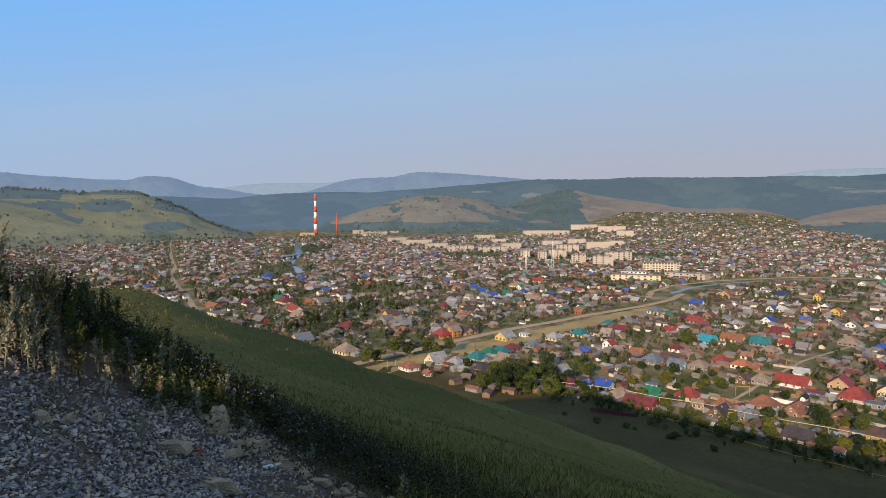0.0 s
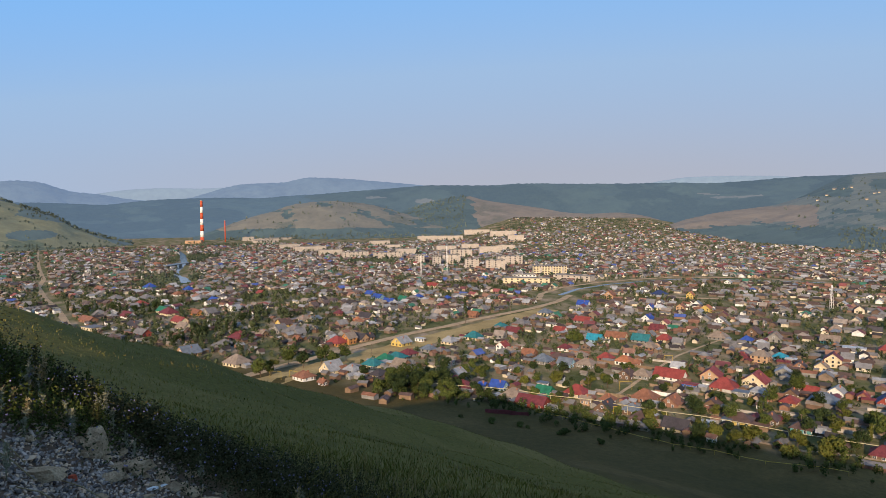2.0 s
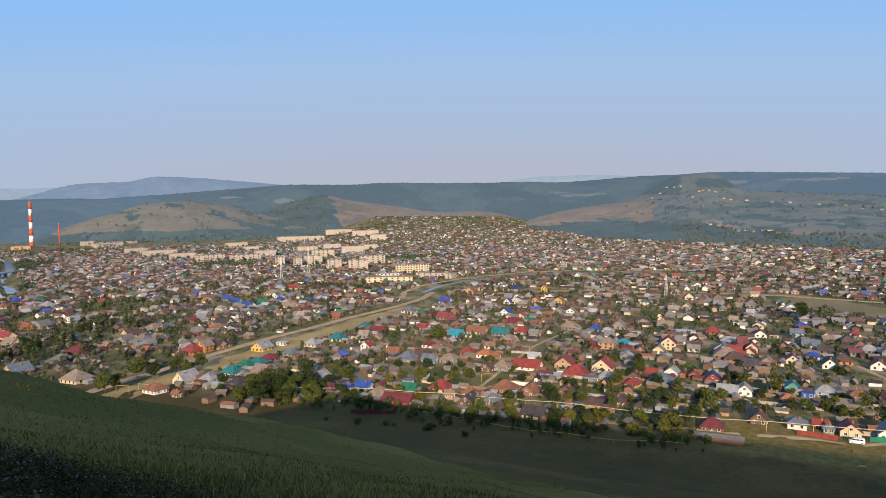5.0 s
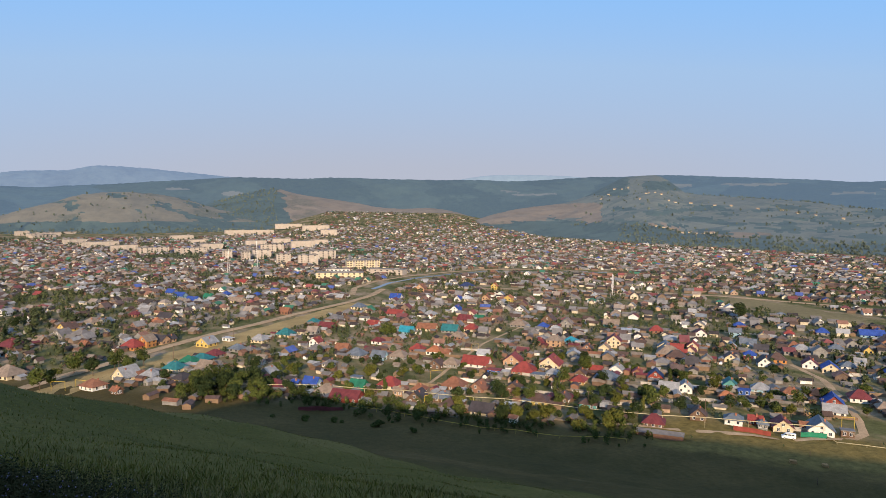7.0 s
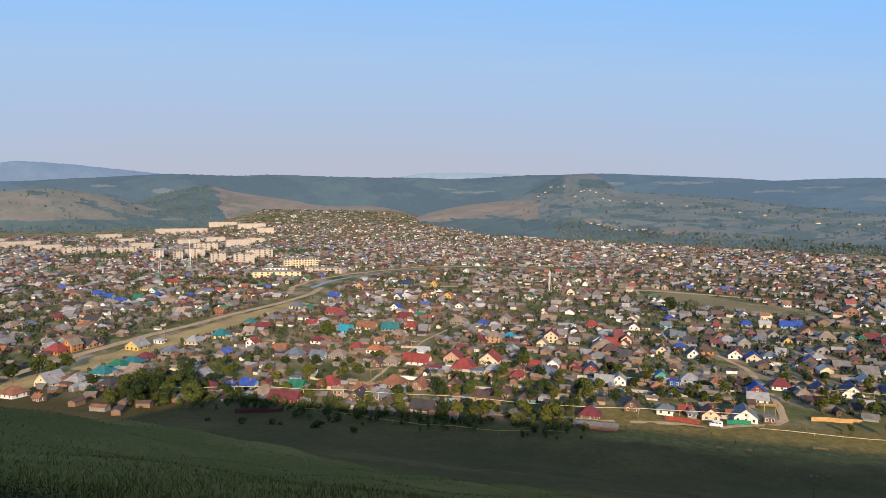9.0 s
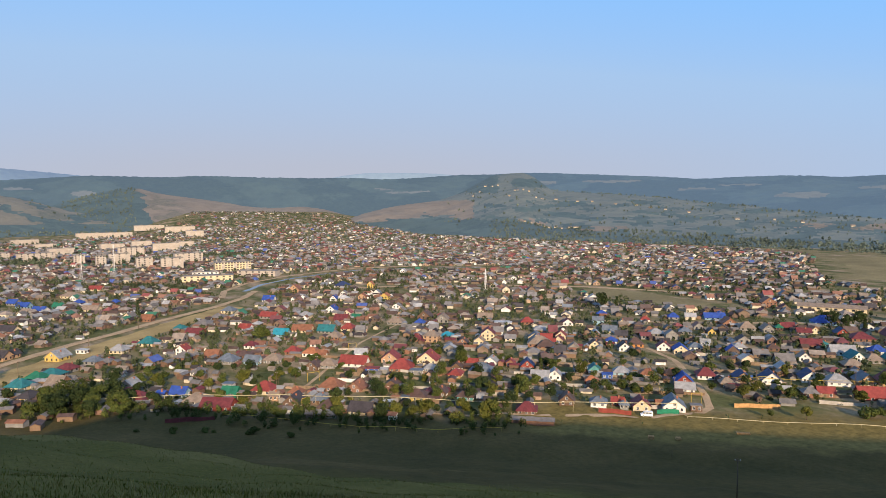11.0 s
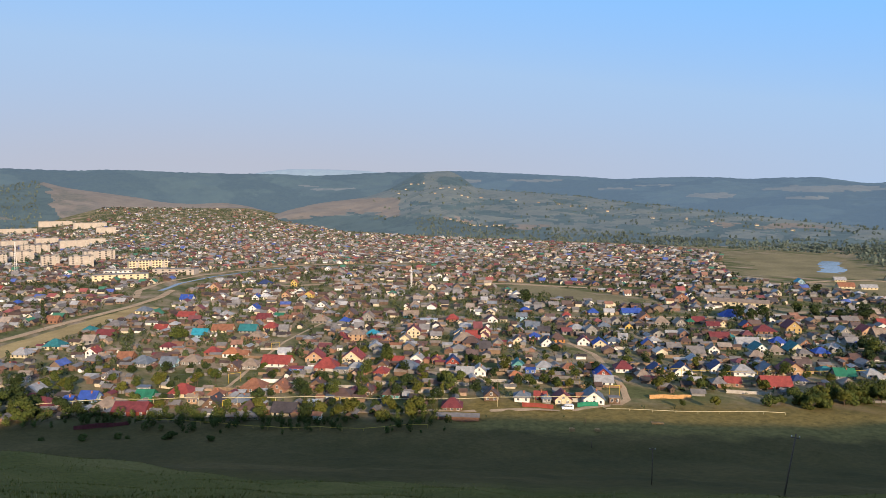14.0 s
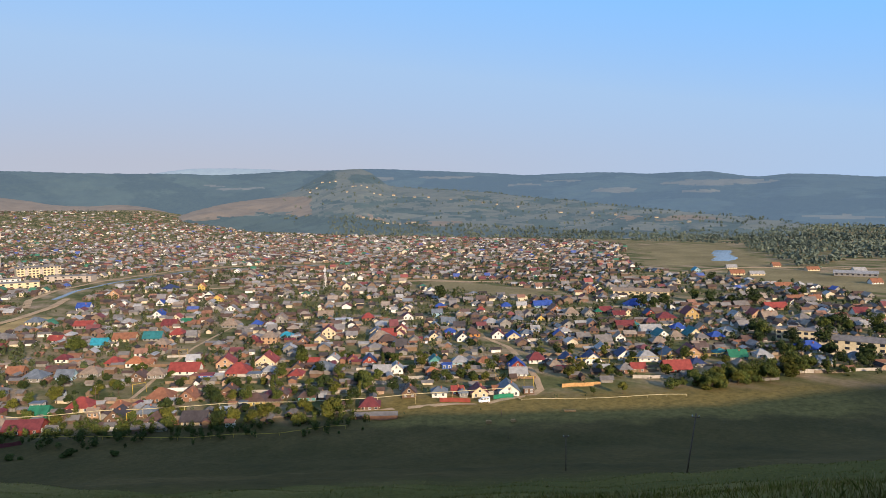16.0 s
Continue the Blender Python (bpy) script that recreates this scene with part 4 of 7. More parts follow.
house(42, 399, 8.6, 7.7, 1, "h", "maroon", "grey")
house(41, 433, 9.3, 9.7, 1, "g", "pale", "yellow")
house(55, 444, 6.2, 4.3, 1, "f", "white", "white")
house(73, 432, 8.7, 7.8, 1, "h", "pale", "cream")
house(56, 410, 7.6, 6.8, 1, "h", "steel", "grey")
house(62, 403, 5.6, 5.0, 1, "h", "grey", "wood")
house(92, 443, 9.6, 8.7, 1, "h", "teal", "cream")
house(-1, 443, 10.8, 9.7, 1, "h", "red", "orange")
house(7, 446, 7.5, 7.8, 2, "g", "tan", "orange")
house(14, 454, 11.8, 7.5, 1, "s", "dark", "peach")
house(20, 456, 6.3, 6.6, 1, "g", "dark", "peach")
house(-42, 524, 9.6, 10.1, 1, "g", "brown", "yellow")
house(-43, 498, 8.4, 8.8, 1, "g", "grey", "grey")
house(-32, 497, 9.9, 8.9, 1, "h", "grey", "grey")
house(-22, 498, 9.1, 6.9, 1, "s", "grey", "cream")
house(-54, 483, 7.4, 5.6, 1, "s", "tan", "log")
house(-28, 460, 4.9, 3.7, 1, "s", "rust", "brick")
house(15, 531, 5.7, 5.1, 1, "h", "orange", "orange")
house(1, 570, 7.4, 6.7, 1, "h", "maroon", "brick")
house(-19, 543, 6.6, 7.0, 1, "g", "steel", "grey")
house(-28, 546, 9.2, 8.3, 1, "h", "tan", "cream")
house(23, 547, 14.2, 7.5, 1, "s", "dark", "cream")
house(9, 595, 10.9, 7.5, 1, "s", "pale", "grey")
house(34, 700, 9.6, 7.2, 1, "s", "blue", "grey")
house(40, 671, 11.3, 7.5, 1, "s", "blue", "sky")
house(49, 636, 11.7, 7.5, 1, "s", "blue", "white")
house(64, 652, 8.5, 6.4, 1, "s", "green", "teal")
house(81, 665, 7.7, 6.9, 1, "h", "blue", "wood")
house(82, 720, 17.7, 11.0, 1, "h", "tan", "cream")
house(108, 649, 7.0, 6.3, 1, "h", "blue", "grey")
house(110, 766, 14.2, 7.5, 1, "s", "red", "cream")
house(84, 615, 14.2, 7.5, 1, "s", "tan", "cream")
house(102, 555, 7.8, 8.1, 1, "g", "grey", "cream")
house(111, 537, 8.4, 6.3, 1, "s", "rust", "brick")
house(32, 327, 6.5, 6.8, 1, "g", "grey", "wood")
house(62, 343, 6.9, 7.2, 1, "g", "pale", "grey")
house(60, 315, 9.2, 8.3, 1, "h", "maroon", "wood")
house(102, 402, 6.0, 6.3, 2, "g", "red", "white")
house(106, 396, 4.4, 3.3, 1, "s", "tan", "white")
house(99, 388, 8.5, 7.7, 1, "h", "grey", "brick")
house(78, 315, 7.4, 5.6, 1, "s", "blue", "sky")
house(70, 315, 3.5, 3.2, 1, "s", "blue", "wood")
house(81, 297, 9.8, 8.8, 1, "h", "tan", "grey")
house(97, 301, 7.2, 5.4, 1, "s", "green", "green")
house(98, 307, 4.9, 3.5, 2, "f", "steel", "grey")
house(86, 284, 13.1, 7.5, 1, "s", "maroon", "red")
house(111, 295, 9.1, 8.2, 1, "h", "red", "cream")
house(110, 281, 4.2, 3.2, 1, "s", "tan", "peach")
house(121, 282, 5.8, 5.3, 1, "h", "rust", "grey")
house(114, 268, 7.5, 7.9, 1, "g", "dark", "wood")
house(124, 254, 8.1, 7.3, 1, "h", "brown", "wood")
house(132, 240, 9.5, 7.2, 1, "s", "dark", "cream")
house(140, 284, 10.1, 9.1, 1, "h", "rust", "brick")
house(148, 274, 7.6, 7.9, 1, "g", "rust", "brick")
house(170, 317, 14.8, 7.5, 1, "s", "red", "white")
house(171, 299, 6.8, 4.8, 1, "f", "red", "blue")
house(157, 322, 8.2, 7.4, 1, "h", "tan", "grey")
house(149, 324, 7.1, 7.4, 1, "g", "brown", "wood")
house(162, 355, 8.9, 8.0, 1, "h", "orange", "white")
house(166, 349, 5.3, 4.0, 1, "s", "rust", "brick")
house(155, 365, 7.6, 6.8, 1, "h", "red", "brick")
house(138, 352, 9.2, 8.3, 1, "h", "tan", "grey")
house(127, 355, 8.1, 6.0, 1, "s", "steel", "sky")
house(117, 366, 9.9, 8.9, 1, "h", "steel", "grey")
house(128, 372, 7.8, 7.0, 1, "h", "brown", "wood")
house(143, 374, 7.3, 6.6, 1, "h", "tan", "grey")
house(141, 396, 7.1, 6.3, 1, "h", "maroon", "white")
house(114, 384, 7.9, 6.0, 1, "s", "rust", "brick")
house(170, 419, 9.3, 7.0, 1, "s", "turquoise", "sky")
house(188, 425, 13.5, 7.5, 1, "s", "rust", "cream")
house(158, 454, 8.1, 6.1, 1, "s", "red", "white")
house(216, 411, 9.2, 8.3, 1, "h", "red", "cream")
house(200, 412, 11.2, 7.5, 1, "s", "teal", "grey")
house(194, 389, 8.0, 7.2, 1, "h", "tan", "brick")
house(229, 446, 10.0, 7.5, 1, "s", "maroon", "brick")
house(242, 447, 6.2, 4.7, 1, "s", "green", "wood")
house(190, 492, 12.9, 7.5, 1, "s", "red", "grey")
house(124, 456, 10.8, 7.5, 1, "s", "maroon", "wood")
house(121, 482, 6.8, 6.2, 1, "h", "teal", "wood")
house(139, 489, 10.1, 9.1, 1, "h", "grey", "grey")
house(157, 512, 9.0, 8.1, 1, "h", "grey", "wood")
house(174, 538, 10.3, 9.3, 1, "h", "steel", "cream")
house(214, 478, 8.8, 7.9, 1, "h", "pale", "cream")
house(243, 490, 8.3, 8.8, 1, "g", "blue", "white")
house(267, 620, 9.3, 9.7, 2, "g", "rust", "peach")
house(223, 577, 10.4, 7.5, 1, "s", "blue", "white")
house(273, 546, 6.5, 6.9, 1, "g", "blue", "white")
house(281, 544, 9.4, 8.4, 1, "h", "white", "cream")
house(295, 533, 6.5, 6.8, 2, "g", "rust", "peach")
house(311, 519, 6.9, 7.3, 2, "g", "orange", "yellow")
house(297, 507, 8.1, 8.5, 1, "g", "pale", "grey")
house(346, 607, 6.4, 6.7, 2, "g", "orange", "yellow")
house(326, 632, 14.1, 11.0, 1, "h", "navy", "grey")
house(192, 315, 9.5, 10.0, 1, "g", "red", "peach")
house(186, 294, 11.6, 10.4, 1, "h", "red", "brick")
house(207, 300, 11.0, 11.0, 1, "g", "red", "cream")
house(196, 282, 6.3, 5.7, 1, "h", "pale", "grey")
house(188, 283, 6.7, 4.7, 1, "f", "steel", "grey")
house(220, 287, 6.6, 5.9, 1, "h", "rust", "brick")
house(209, 276, 5.3, 5.5, 1, "g", "brown", "wood")
house(222, 279, 5.4, 4.1, 1, "s", "red", "wood")
house(216, 264, 10.9, 9.8, 1, "h", "steel", "peach")
house(232, 275, 6.6, 6.9, 1, "g", "pale", "white")
house(241, 345, 9.6, 8.6, 2, "h", "tan", "peach")
house(234, 352, 7.7, 7.0, 1, "h", "maroon", "brick")
house(255, 347, 7.2, 6.5, 1, "h", "turquoise", "sky")
house(256, 339, 5.8, 4.1, 1, "f", "white", "grey")
house(250, 324, 6.2, 6.6, 1, "g", "brown", "brick")
house(260, 320, 6.3, 6.6, 1, "g", "tan", "cream")
house(273, 327, 8.4, 8.8, 2, "g", "maroon", "cream")
house(315, 360, 12.4, 8.7, 1, "f", "white", "white")
house(331, 352, 8.8, 8.0, 1, "h", "red", "brick")
house(296, 307, 8.4, 8.9, 1, "g", "steel", "cream")
house(286, 293, 13.6, 11.0, 1, "h", "tan", "brick")
house(300, 301, 7.1, 5.4, 1, "s", "red", "red")
house(313, 301, 6.6, 7.0, 1, "g", "red", "cream")
house(267, 397, 6.9, 6.2, 1, "h", "blue", "grey")
house(256, 412, 11.1, 10.0, 1, "h", "tan", "grey")
house(286, 418, 10.0, 10.5, 1, "g", "brown", "wood")
house(288, 398, 9.7, 10.2, 1, "g", "tan", "grey")
house(319, 385, 10.7, 7.5, 1, "s", "tan", "teal")
house(352, 420, 7.5, 6.8, 1, "h", "tan", "peach")
house(238, 266, 4.6, 4.9, 1, "g", "red", "brick")
house(241, 256, 7.0, 7.3, 1, "g", "navy", "red")
house(231, 236, 8.5, 6.4, 1, "s", "pale", "grey")
house(238, 233, 6.6, 6.9, 1, "g", "pale", "white")
house(163, 266, 6.2, 6.5, 1, "g", "brown", "wood")
house(162, 244, 8.9, 8.0, 1, "h", "brown", "yellow")
house(156, 244, 3.4, 3.2, 1, "f", "steel", "sky")
house(174, 242, 5.4, 5.7, 1, "g", "brown", "wood")
house(180, 231, 7.1, 6.4, 1, "h", "brown", "teal")
house(146, 242, 4.7, 3.3, 1, "f", "white", "sky")
house(255, 233, 3.7, 3.2, 1, "s", "grey", "white")
house(262, 228, 6.3, 6.7, 1, "g", "teal", "teal")
house(245, 215, 6.0, 5.4, 1, "h", "orange", "red")
house(259, 217, 5.2, 3.6, 1, "f", "blue", "blue")
house(271, 218, 7.7, 6.9, 1, "h", "pale", "sky")
house(278, 207, 7.4, 6.6, 1, "h", "rust", "peach")
house(287, 199, 8.0, 7.2, 1, "h", "orange", "peach")
house(279, 187, 8.2, 8.6, 1, "g", "blue", "red")
house(268, 179, 8.3, 6.2, 1, "s", "pale", "white")
house(299, 188, 8.6, 7.7, 1, "h", "maroon", "white")
house(293, 173, 6.2, 5.6, 1, "h", "tan", "log")
house(292, 302, 7.7, 8.1, 1, "g", "steel", "cream")
house(302, 292, 5.8, 6.1, 1, "g", "maroon", "cream")
house(284, 285, 9.8, 8.8, 1, "h", "brown", "brick")
house(295, 292, 5.4, 4.0, 1, "s", "red", "red")
house(294, 272, 5.5, 5.8, 1, "g", "tan", "grey")
house(309, 269, 6.9, 7.2, 1, "g", "brown", "cream")
house(326, 270, 6.5, 5.8, 1, "h", "blue", "white")
house(317, 253, 7.1, 7.5, 1, "g", "dark", "white")
house(331, 256, 8.9, 8.0, 1, "h", "brown", "orange")
house(337, 240, 7.6, 7.9, 1, "g", "maroon", "white")
house(338, 229, 8.1, 8.5, 1, "g", "blue", "cream")
house(353, 229, 7.1, 6.4, 1, "h", "steel", "white")
house(368, 268, 9.0, 8.1, 1, "h", "pale", "grey")
house(373, 277, 6.4, 5.8, 1, "h", "rust", "cream")
house(407, 306, 6.2, 5.6, 1, "h", "red", "white")
house(369, 318, 7.4, 5.6, 2, "s", "steel", "sky")
house(401, 342, 7.3, 6.5, 1, "h", "blue", "grey")
house(433, 300, 7.6, 6.9, 1, "h", "blue", "grey")
house(455, 280, 14.7, 7.5, 1, "s", "blue", "sky")
house(441, 260, 10.1, 10.6, 1, "g", "rust", "brick")
house(402, 249, 5.1, 5.3, 1, "g", "dark", "yellow")
house(390, 261, 7.9, 7.1, 1, "h", "steel", "grey")
house(383, 308, 4.5, 4.7, 1, "g", "tan", "cream")
house(353, 294, 9.1, 6.8, 1, "s", "steel", "grey")
house(219, 188, 6.6, 5.9, 1, "h", "steel", "white")
house(211, 199, 6.2, 6.5, 1, "g", "brown", "wood")
house(228, 185, 4.9, 3.7, 1, "s", "red", "red")
house(226, 180, 3.5, 3.2, 1, "h", "steel", "grey")
house(232, 176, 7.1, 7.4, 1, "g", "maroon", "cream")
house(242, 167, 8.9, 9.3, 1, "g", "steel", "white")
house(240, 172, 3.4, 3.2, 1, "s", "rust", "brick")
house(248, 160, 4.5, 3.2, 1, "f", "grey", "wood")
house(189, 201, 8.0, 7.2, 1, "h", "maroon", "wood")
shed(181, 189, 17, 4.2, 1.9, "grey", "brick")
house(308, 174, 7.5, 7.9, 1, "g", "navy", "peach")
house(316, 164, 8.9, 9.4, 1, "g", "navy", "white")
house(334, 154, 8.4, 8.8, 1, "g", "navy", "white")
house(338, 143, 10.0, 9.0, 1, "h", "pale", "white")
house(349, 135, 8.5, 8.9, 1, "g", "steel", "peach")
house(359, 127, 11.5, 11.0, 1, "g", "maroon", "peach")
house(307, 141, 6.2, 5.6, 1, "h", "grey", "brick")
house(313, 137, 6.8, 5.1, 1, "s", "red", "brick")
house(325, 122, 13.2, 7.5, 1, "s", "red", "red")
house(340, 117, 6.6, 5.9, 1, "h", "navy", "grey")
house(373, 213, 7.2, 6.5, 1, "h", "pale", "white")
house(368, 232, 5.3, 4.0, 1, "s", "pale", "white")
house(375, 176, 6.3, 6.6, 1, "g", "tan", "white")
house(361, 180, 9.2, 6.9, 1, "s", "grey", "grey")
house(412, 190, 11.8, 7.5, 1, "s", "maroon", "brick")
house(420, 186, 4.6, 4.1, 1, "h", "teal", "teal")
house(407, 170, 12.8, 7.5, 1, "s", "pale", "white")
house(397, 159, 8.5, 8.9, 1, "g", "teal", "white")
house(379, 153, 9.3, 8.4, 1, "h", "tan", "brick")
house(400, 151, 8.5, 7.6, 1, "h", "tan", "grey")
house(426, 159, 8.3, 7.5, 1, "h", "blue", "white")
house(410, 144, 9.2, 9.7, 1, "g", "teal", "cream")
house(432, 146, 7.0, 7.3, 1, "g", "tan", "brick")
house(469, 167, 9.8, 10.3, 2, "g", "maroon", "ochre")
house(457, 180, 13.4, 11.0, 1, "h", "maroon", "brick")
house(465, 195, 7.7, 8.1, 1, "g", "navy", "red")
house(459, 210, 6.9, 7.3, 1, "g", "rust", "cream")
house(450, 212, 8.4, 6.3, 1, "s", "maroon", "grey")
house(458, 227, 8.6, 6.4, 1, "s", "maroon", "wood")
house(451, 229, 4.6, 4.2, 1, "h", "green", "wood")
house(439, 231, 7.6, 7.9, 1, "g", "tan", "grey")
house(435, 243, 9.9, 8.9, 1, "h", "tan", "grey")
house(498, 221, 14.9, 11.0, 1, "h", "blue", "sky")
house(546, 287, 11.3, 11.0, 2, "g", "rust", "brick")
house(766, 266, 8.7, 9.1, 1, "g", "turquoise", "sky")
house(386, 199, 6.0, 5.4, 1, "h", "brown", "wood")
house(364, 195, 7.6, 5.7, 1, "s", "grey", "log")
house(366, 215, 4.6, 3.4, 1, "s", "grey", "wood")
house(369, 106, 9.4, 7.0, 1, "s", "green", "grey")
house(382, 97, 7.2, 6.5, 1, "h", "pale", "white")
house(413, 80, 15.3, 11.0, 1, "h", "blue", "white")
house(383, 69, 9.5, 8.5, 1, "h", "steel", "sky")
house(399, 56, 8.6, 7.7, 1, "h", "steel", "grey")
house(371, 115, 7.1, 6.4, 1, "h", "teal", "grey")
house(414, 131, 7.9, 7.1, 1, "h", "blue", "brick")
house(435, 131, 9.0, 8.1, 1, "h", "pale", "white")
house(453, 121, 5.7, 4.3, 1, "s", "blue", "grey")
house(547, 130, 16.3, 7.5, 1, "s", "red", "brick")
house(505, 133, 8.8, 9.2, 1, "g", "red", "peach")
house(580, 126, 6.8, 7.1, 1, "g", "maroon", "white")
house(545, 96, 5.9, 6.2, 1, "g", "white", "white")
house(559, 76, 10.3, 7.5, 1, "s", "maroon", "white")
house(413, 111, 11.1, 7.5, 1, "s", "brown", "brick")
house(405, 137, 7.2, 6.5, 1, "h", "grey", "grey")
house(505, 124, 10.3, 7.5, 1, "s", "tan", "grey")
house(508, 103, 9.5, 8.5, 1, "h", "grey", "log")
house(490, 142, 7.8, 8.2, 1, "g", "pale", "grey")
house(543, 154, 11.2, 7.5, 1, "s", "grey", "wood")
house(597, 117, 10.2, 7.5, 1, "s", "grey", "white")
house(509, 66, 7.8, 5.9, 1, "s", "pale", "grey")


# ---- large buildings ----
BLOCK_WINDOW = boxes("window", (-0.75, 0.75, -0.06, 0.05, -0.75, 0.75), mat_="glass_dark")


def block(x, y, length, depth, storeys, turn_, wall="panel_white", label="white panel apartment block of five storeys", category="apartment block", pitched=False, bays=None, roof="flat_roof"):
    """A long building; turn is that of its front."""
    turn = turn_ + (0 if pitched or y < 300 else random.Random(int(x)).uniform(-6, 6))
    h, z = storeys * 2.8 + 0.8, gz(x, y)
    root = new(category.replace(" ", "_"))
    root.matrix_basis = pose(x, y, z, 0, 0, turn)
    tagged(root, label, category, "large buildings of the town")
    part("wall", walls_mesh(length, depth, h, 0, "f"), wall, root)
    if pitched:
        part("roof", roof_mesh(length, depth, h, depth * 0.2, "s"), roof, root)
    else:
        part("roof", boxes("roof", (-length / 2 - .2, length / 2 + .2, -depth / 2 - .2, depth / 2 + .2, h, h + 0.5), (-length * .3, -length * .3 + 5, -2, 2, h + .5, h + 2.2), (length * .25, length * .25 + 5, -2, 2, h + .5, h + 2.2)), roof, root)
    n = bays or max(3, int(length / 8))
    for s in range(storeys if y < 1320 else 0):
        for k in range(n):
            part("window", BLOCK_WINDOW, None, root, m=pose(-length / 2 + length * (k + 0.5) / n, -depth / 2 - 0.02, 2.2 + 3.0 * s) @ Matrix.Diagonal((1.5, 1, 1, 1)))
    if storeys > 3 and not pitched:
        for k in range(max(2, int(length / 14))):
            q = -length / 2 + length * (k + 0.5) / max(2, int(length / 14)) + 2.5
            part("balcony", boxes("balcony", (q - 1.6, q + 1.6, -depth / 2 - 1.1, -depth / 2 - 0.03, 2.6, h - 1.2)), "concrete", root, "stack of concrete balconies")
    a = radians(turn)
    for k in range(int(length / 12) + 1):
        q = -length / 2 + 6 + 12 * k
        TAKEN.append((x + math.cos(a) * q, y + math.sin(a) * q, 11))


E_U = TURN
block(275, 2001, 66, 12, 5, 0)
block(344, 1995, 73, 12, 5, -2)
block(445, 2067, 90, 12, 5, -4)
block(469, 1839, 75, 12, 5, -6)
block(464, 1686, 42, 12, 5, -7)
block(-217, 2085, 82, 12, 3, 24)
block(-279, 2178, 34, 12, 4, 25)
block(-115, 1646, 45, 12, 4, 22)
block(-61, 1521, 73, 12, 4, 20)
block(-14, 1376, 47, 12, 4, 19)
block(34, 1287, 51, 12, 4, 16)
block(94, 1252, 54, 12, 4, 14)
block(141, 1366, 40, 12, 4, 12)
block(112, 1771, 55, 12, 4, 14)
block(137, 1603, 41, 12, 3, 13)
block(138, 1113, 14, 12, 5, 1)
block(161, 1077, 12, 12, 5, -1)
block(192, 1110, 29, 12, 5, -2)
block(237, 1259, 42, 12, 5, -3)
block(205, 1000, 21, 12, 5, -4)
block(235, 970, 29, 12, 5, -6)
block(278, 1049, 41, 12, 5, -7)
block(318, 1356, 48, 12, 5, -5)
block(377, 1449, 38, 12, 4, -7)
block(240, 1458, 43, 12, 4, -1)
block(307, 1519, 40, 12, 4, -3)
block(291, 883, 46, 18, 4, -12, "wall_cream", "long cream school building of four storeys", "school", False, 12)
block(239, 827, 30, 14, 2, -10, "wall_white", "low white building with a flat roof", "shop", False, 6)
block(229.4, 782.8, 56, 16, 2, E_U + 26, "wall_cream", "low cream building with a flat roof", "shop", False, 8)
block(296.7, 801.2, 50, 16, 2, E_U + 8, "panel_white", "low white building with a flat roof", "shop", False, 6)
block(-216, 2044, 60, 24, 2, 26, "panel_white", "long white factory hall", "factory", False, 10)
block(-181, 2254, 150, 24, 2, 29, "panel_white", "long white factory hall", "factory", False, 16)
block(-415.2, 2036, 46, 20, 3, E_U + 40, "wall_peach", "boiler house at the foot of the chimney", "factory", False, 6)
block(563, 244, 48, 11, 1, -66, "wall_cream", "long low pale barn with a brown roof", "barn", True, 8, "roof_tan")
block(440, 87, 32, 10, 2, -77, "wall_cream", "two-storey pale yellow building with rows of windows", "school", False, 9, "roof_tan")
block(427, 58, 38, 10, 2, -80, "wall_cream", "two-storey cream plastered building", "workshop", True, 7, "roof_grey")
block(817, 116, 40, 12, 1, -79, "wall_grey", "long low grey warehouse", "warehouse", True, 8, "roof_pale")


def smokestack(x, y, height, r0, r1, bands, label):
    root = new("smokestack")
    root.matrix_basis = pose(x, y, 0)
    tagged(root, label, "chimney")
    for k in range(bands):
        za, zb = height * k / bands, height * (k + 1) / bands
        ra, rb = r0 + (r1 - r0) * k / bands, r0 + (r1 - r0) * (k + 1) / bands
        part("band", rod("band", [(0, 0, za), (0, 0, zb)], ra, 20, "chimney_red" if k % 2 == 0 or bands == 1 else "chimney_white", rb / ra), None, root, "red band" if k % 2 == 0 else "white band")
    part("rim", rod("rim", [(0, 0, height), (0, 0, height + 1.2)], r1 + 0.4, 20, "concrete"), None, root)


smokestack(-397.4, 2065.9, 126, 5.8, 3.4, 7, "tall factory chimney banded in red and white")
smokestack(-340.1, 2120.6, 66, 2.1, 1.5, 1, "slim rust-red brick chimney")


def mast(x, y, height, label):
    root = new("mast")
    root.matrix_basis = pose(x, y, gz(x, y))
    tagged(root, label, "mast")
    for sx, sy in ((-1, -1), (1, -1), (1, 1), (-1, 1)):
        part("leg", rod("leg", [(sx * 1.3, sy * 1.3, -0.3), (sx * 0.25, sy * 0.25, height)], 0.14, 5, "frame_white"), None, root)
    for k in range(8):
        a, b = 1.3 - 1.05 * k / 8, height * k / 8
        part("brace", rod("brace", [(-a, -a, b), (a, -a, b + height / 8), (a, a, b), (-a, a, b + height / 8), (-a, -a, b)], 0.09, 4, "frame_white"), None, root)


mast(423.9, 511.4, 22, "white lattice radio mast")
mast(150.3, 905.3, 40, "thin lattice mast beside the centre")
mast(110.7, 880.2, 30, "thin lattice mast beside the centre")

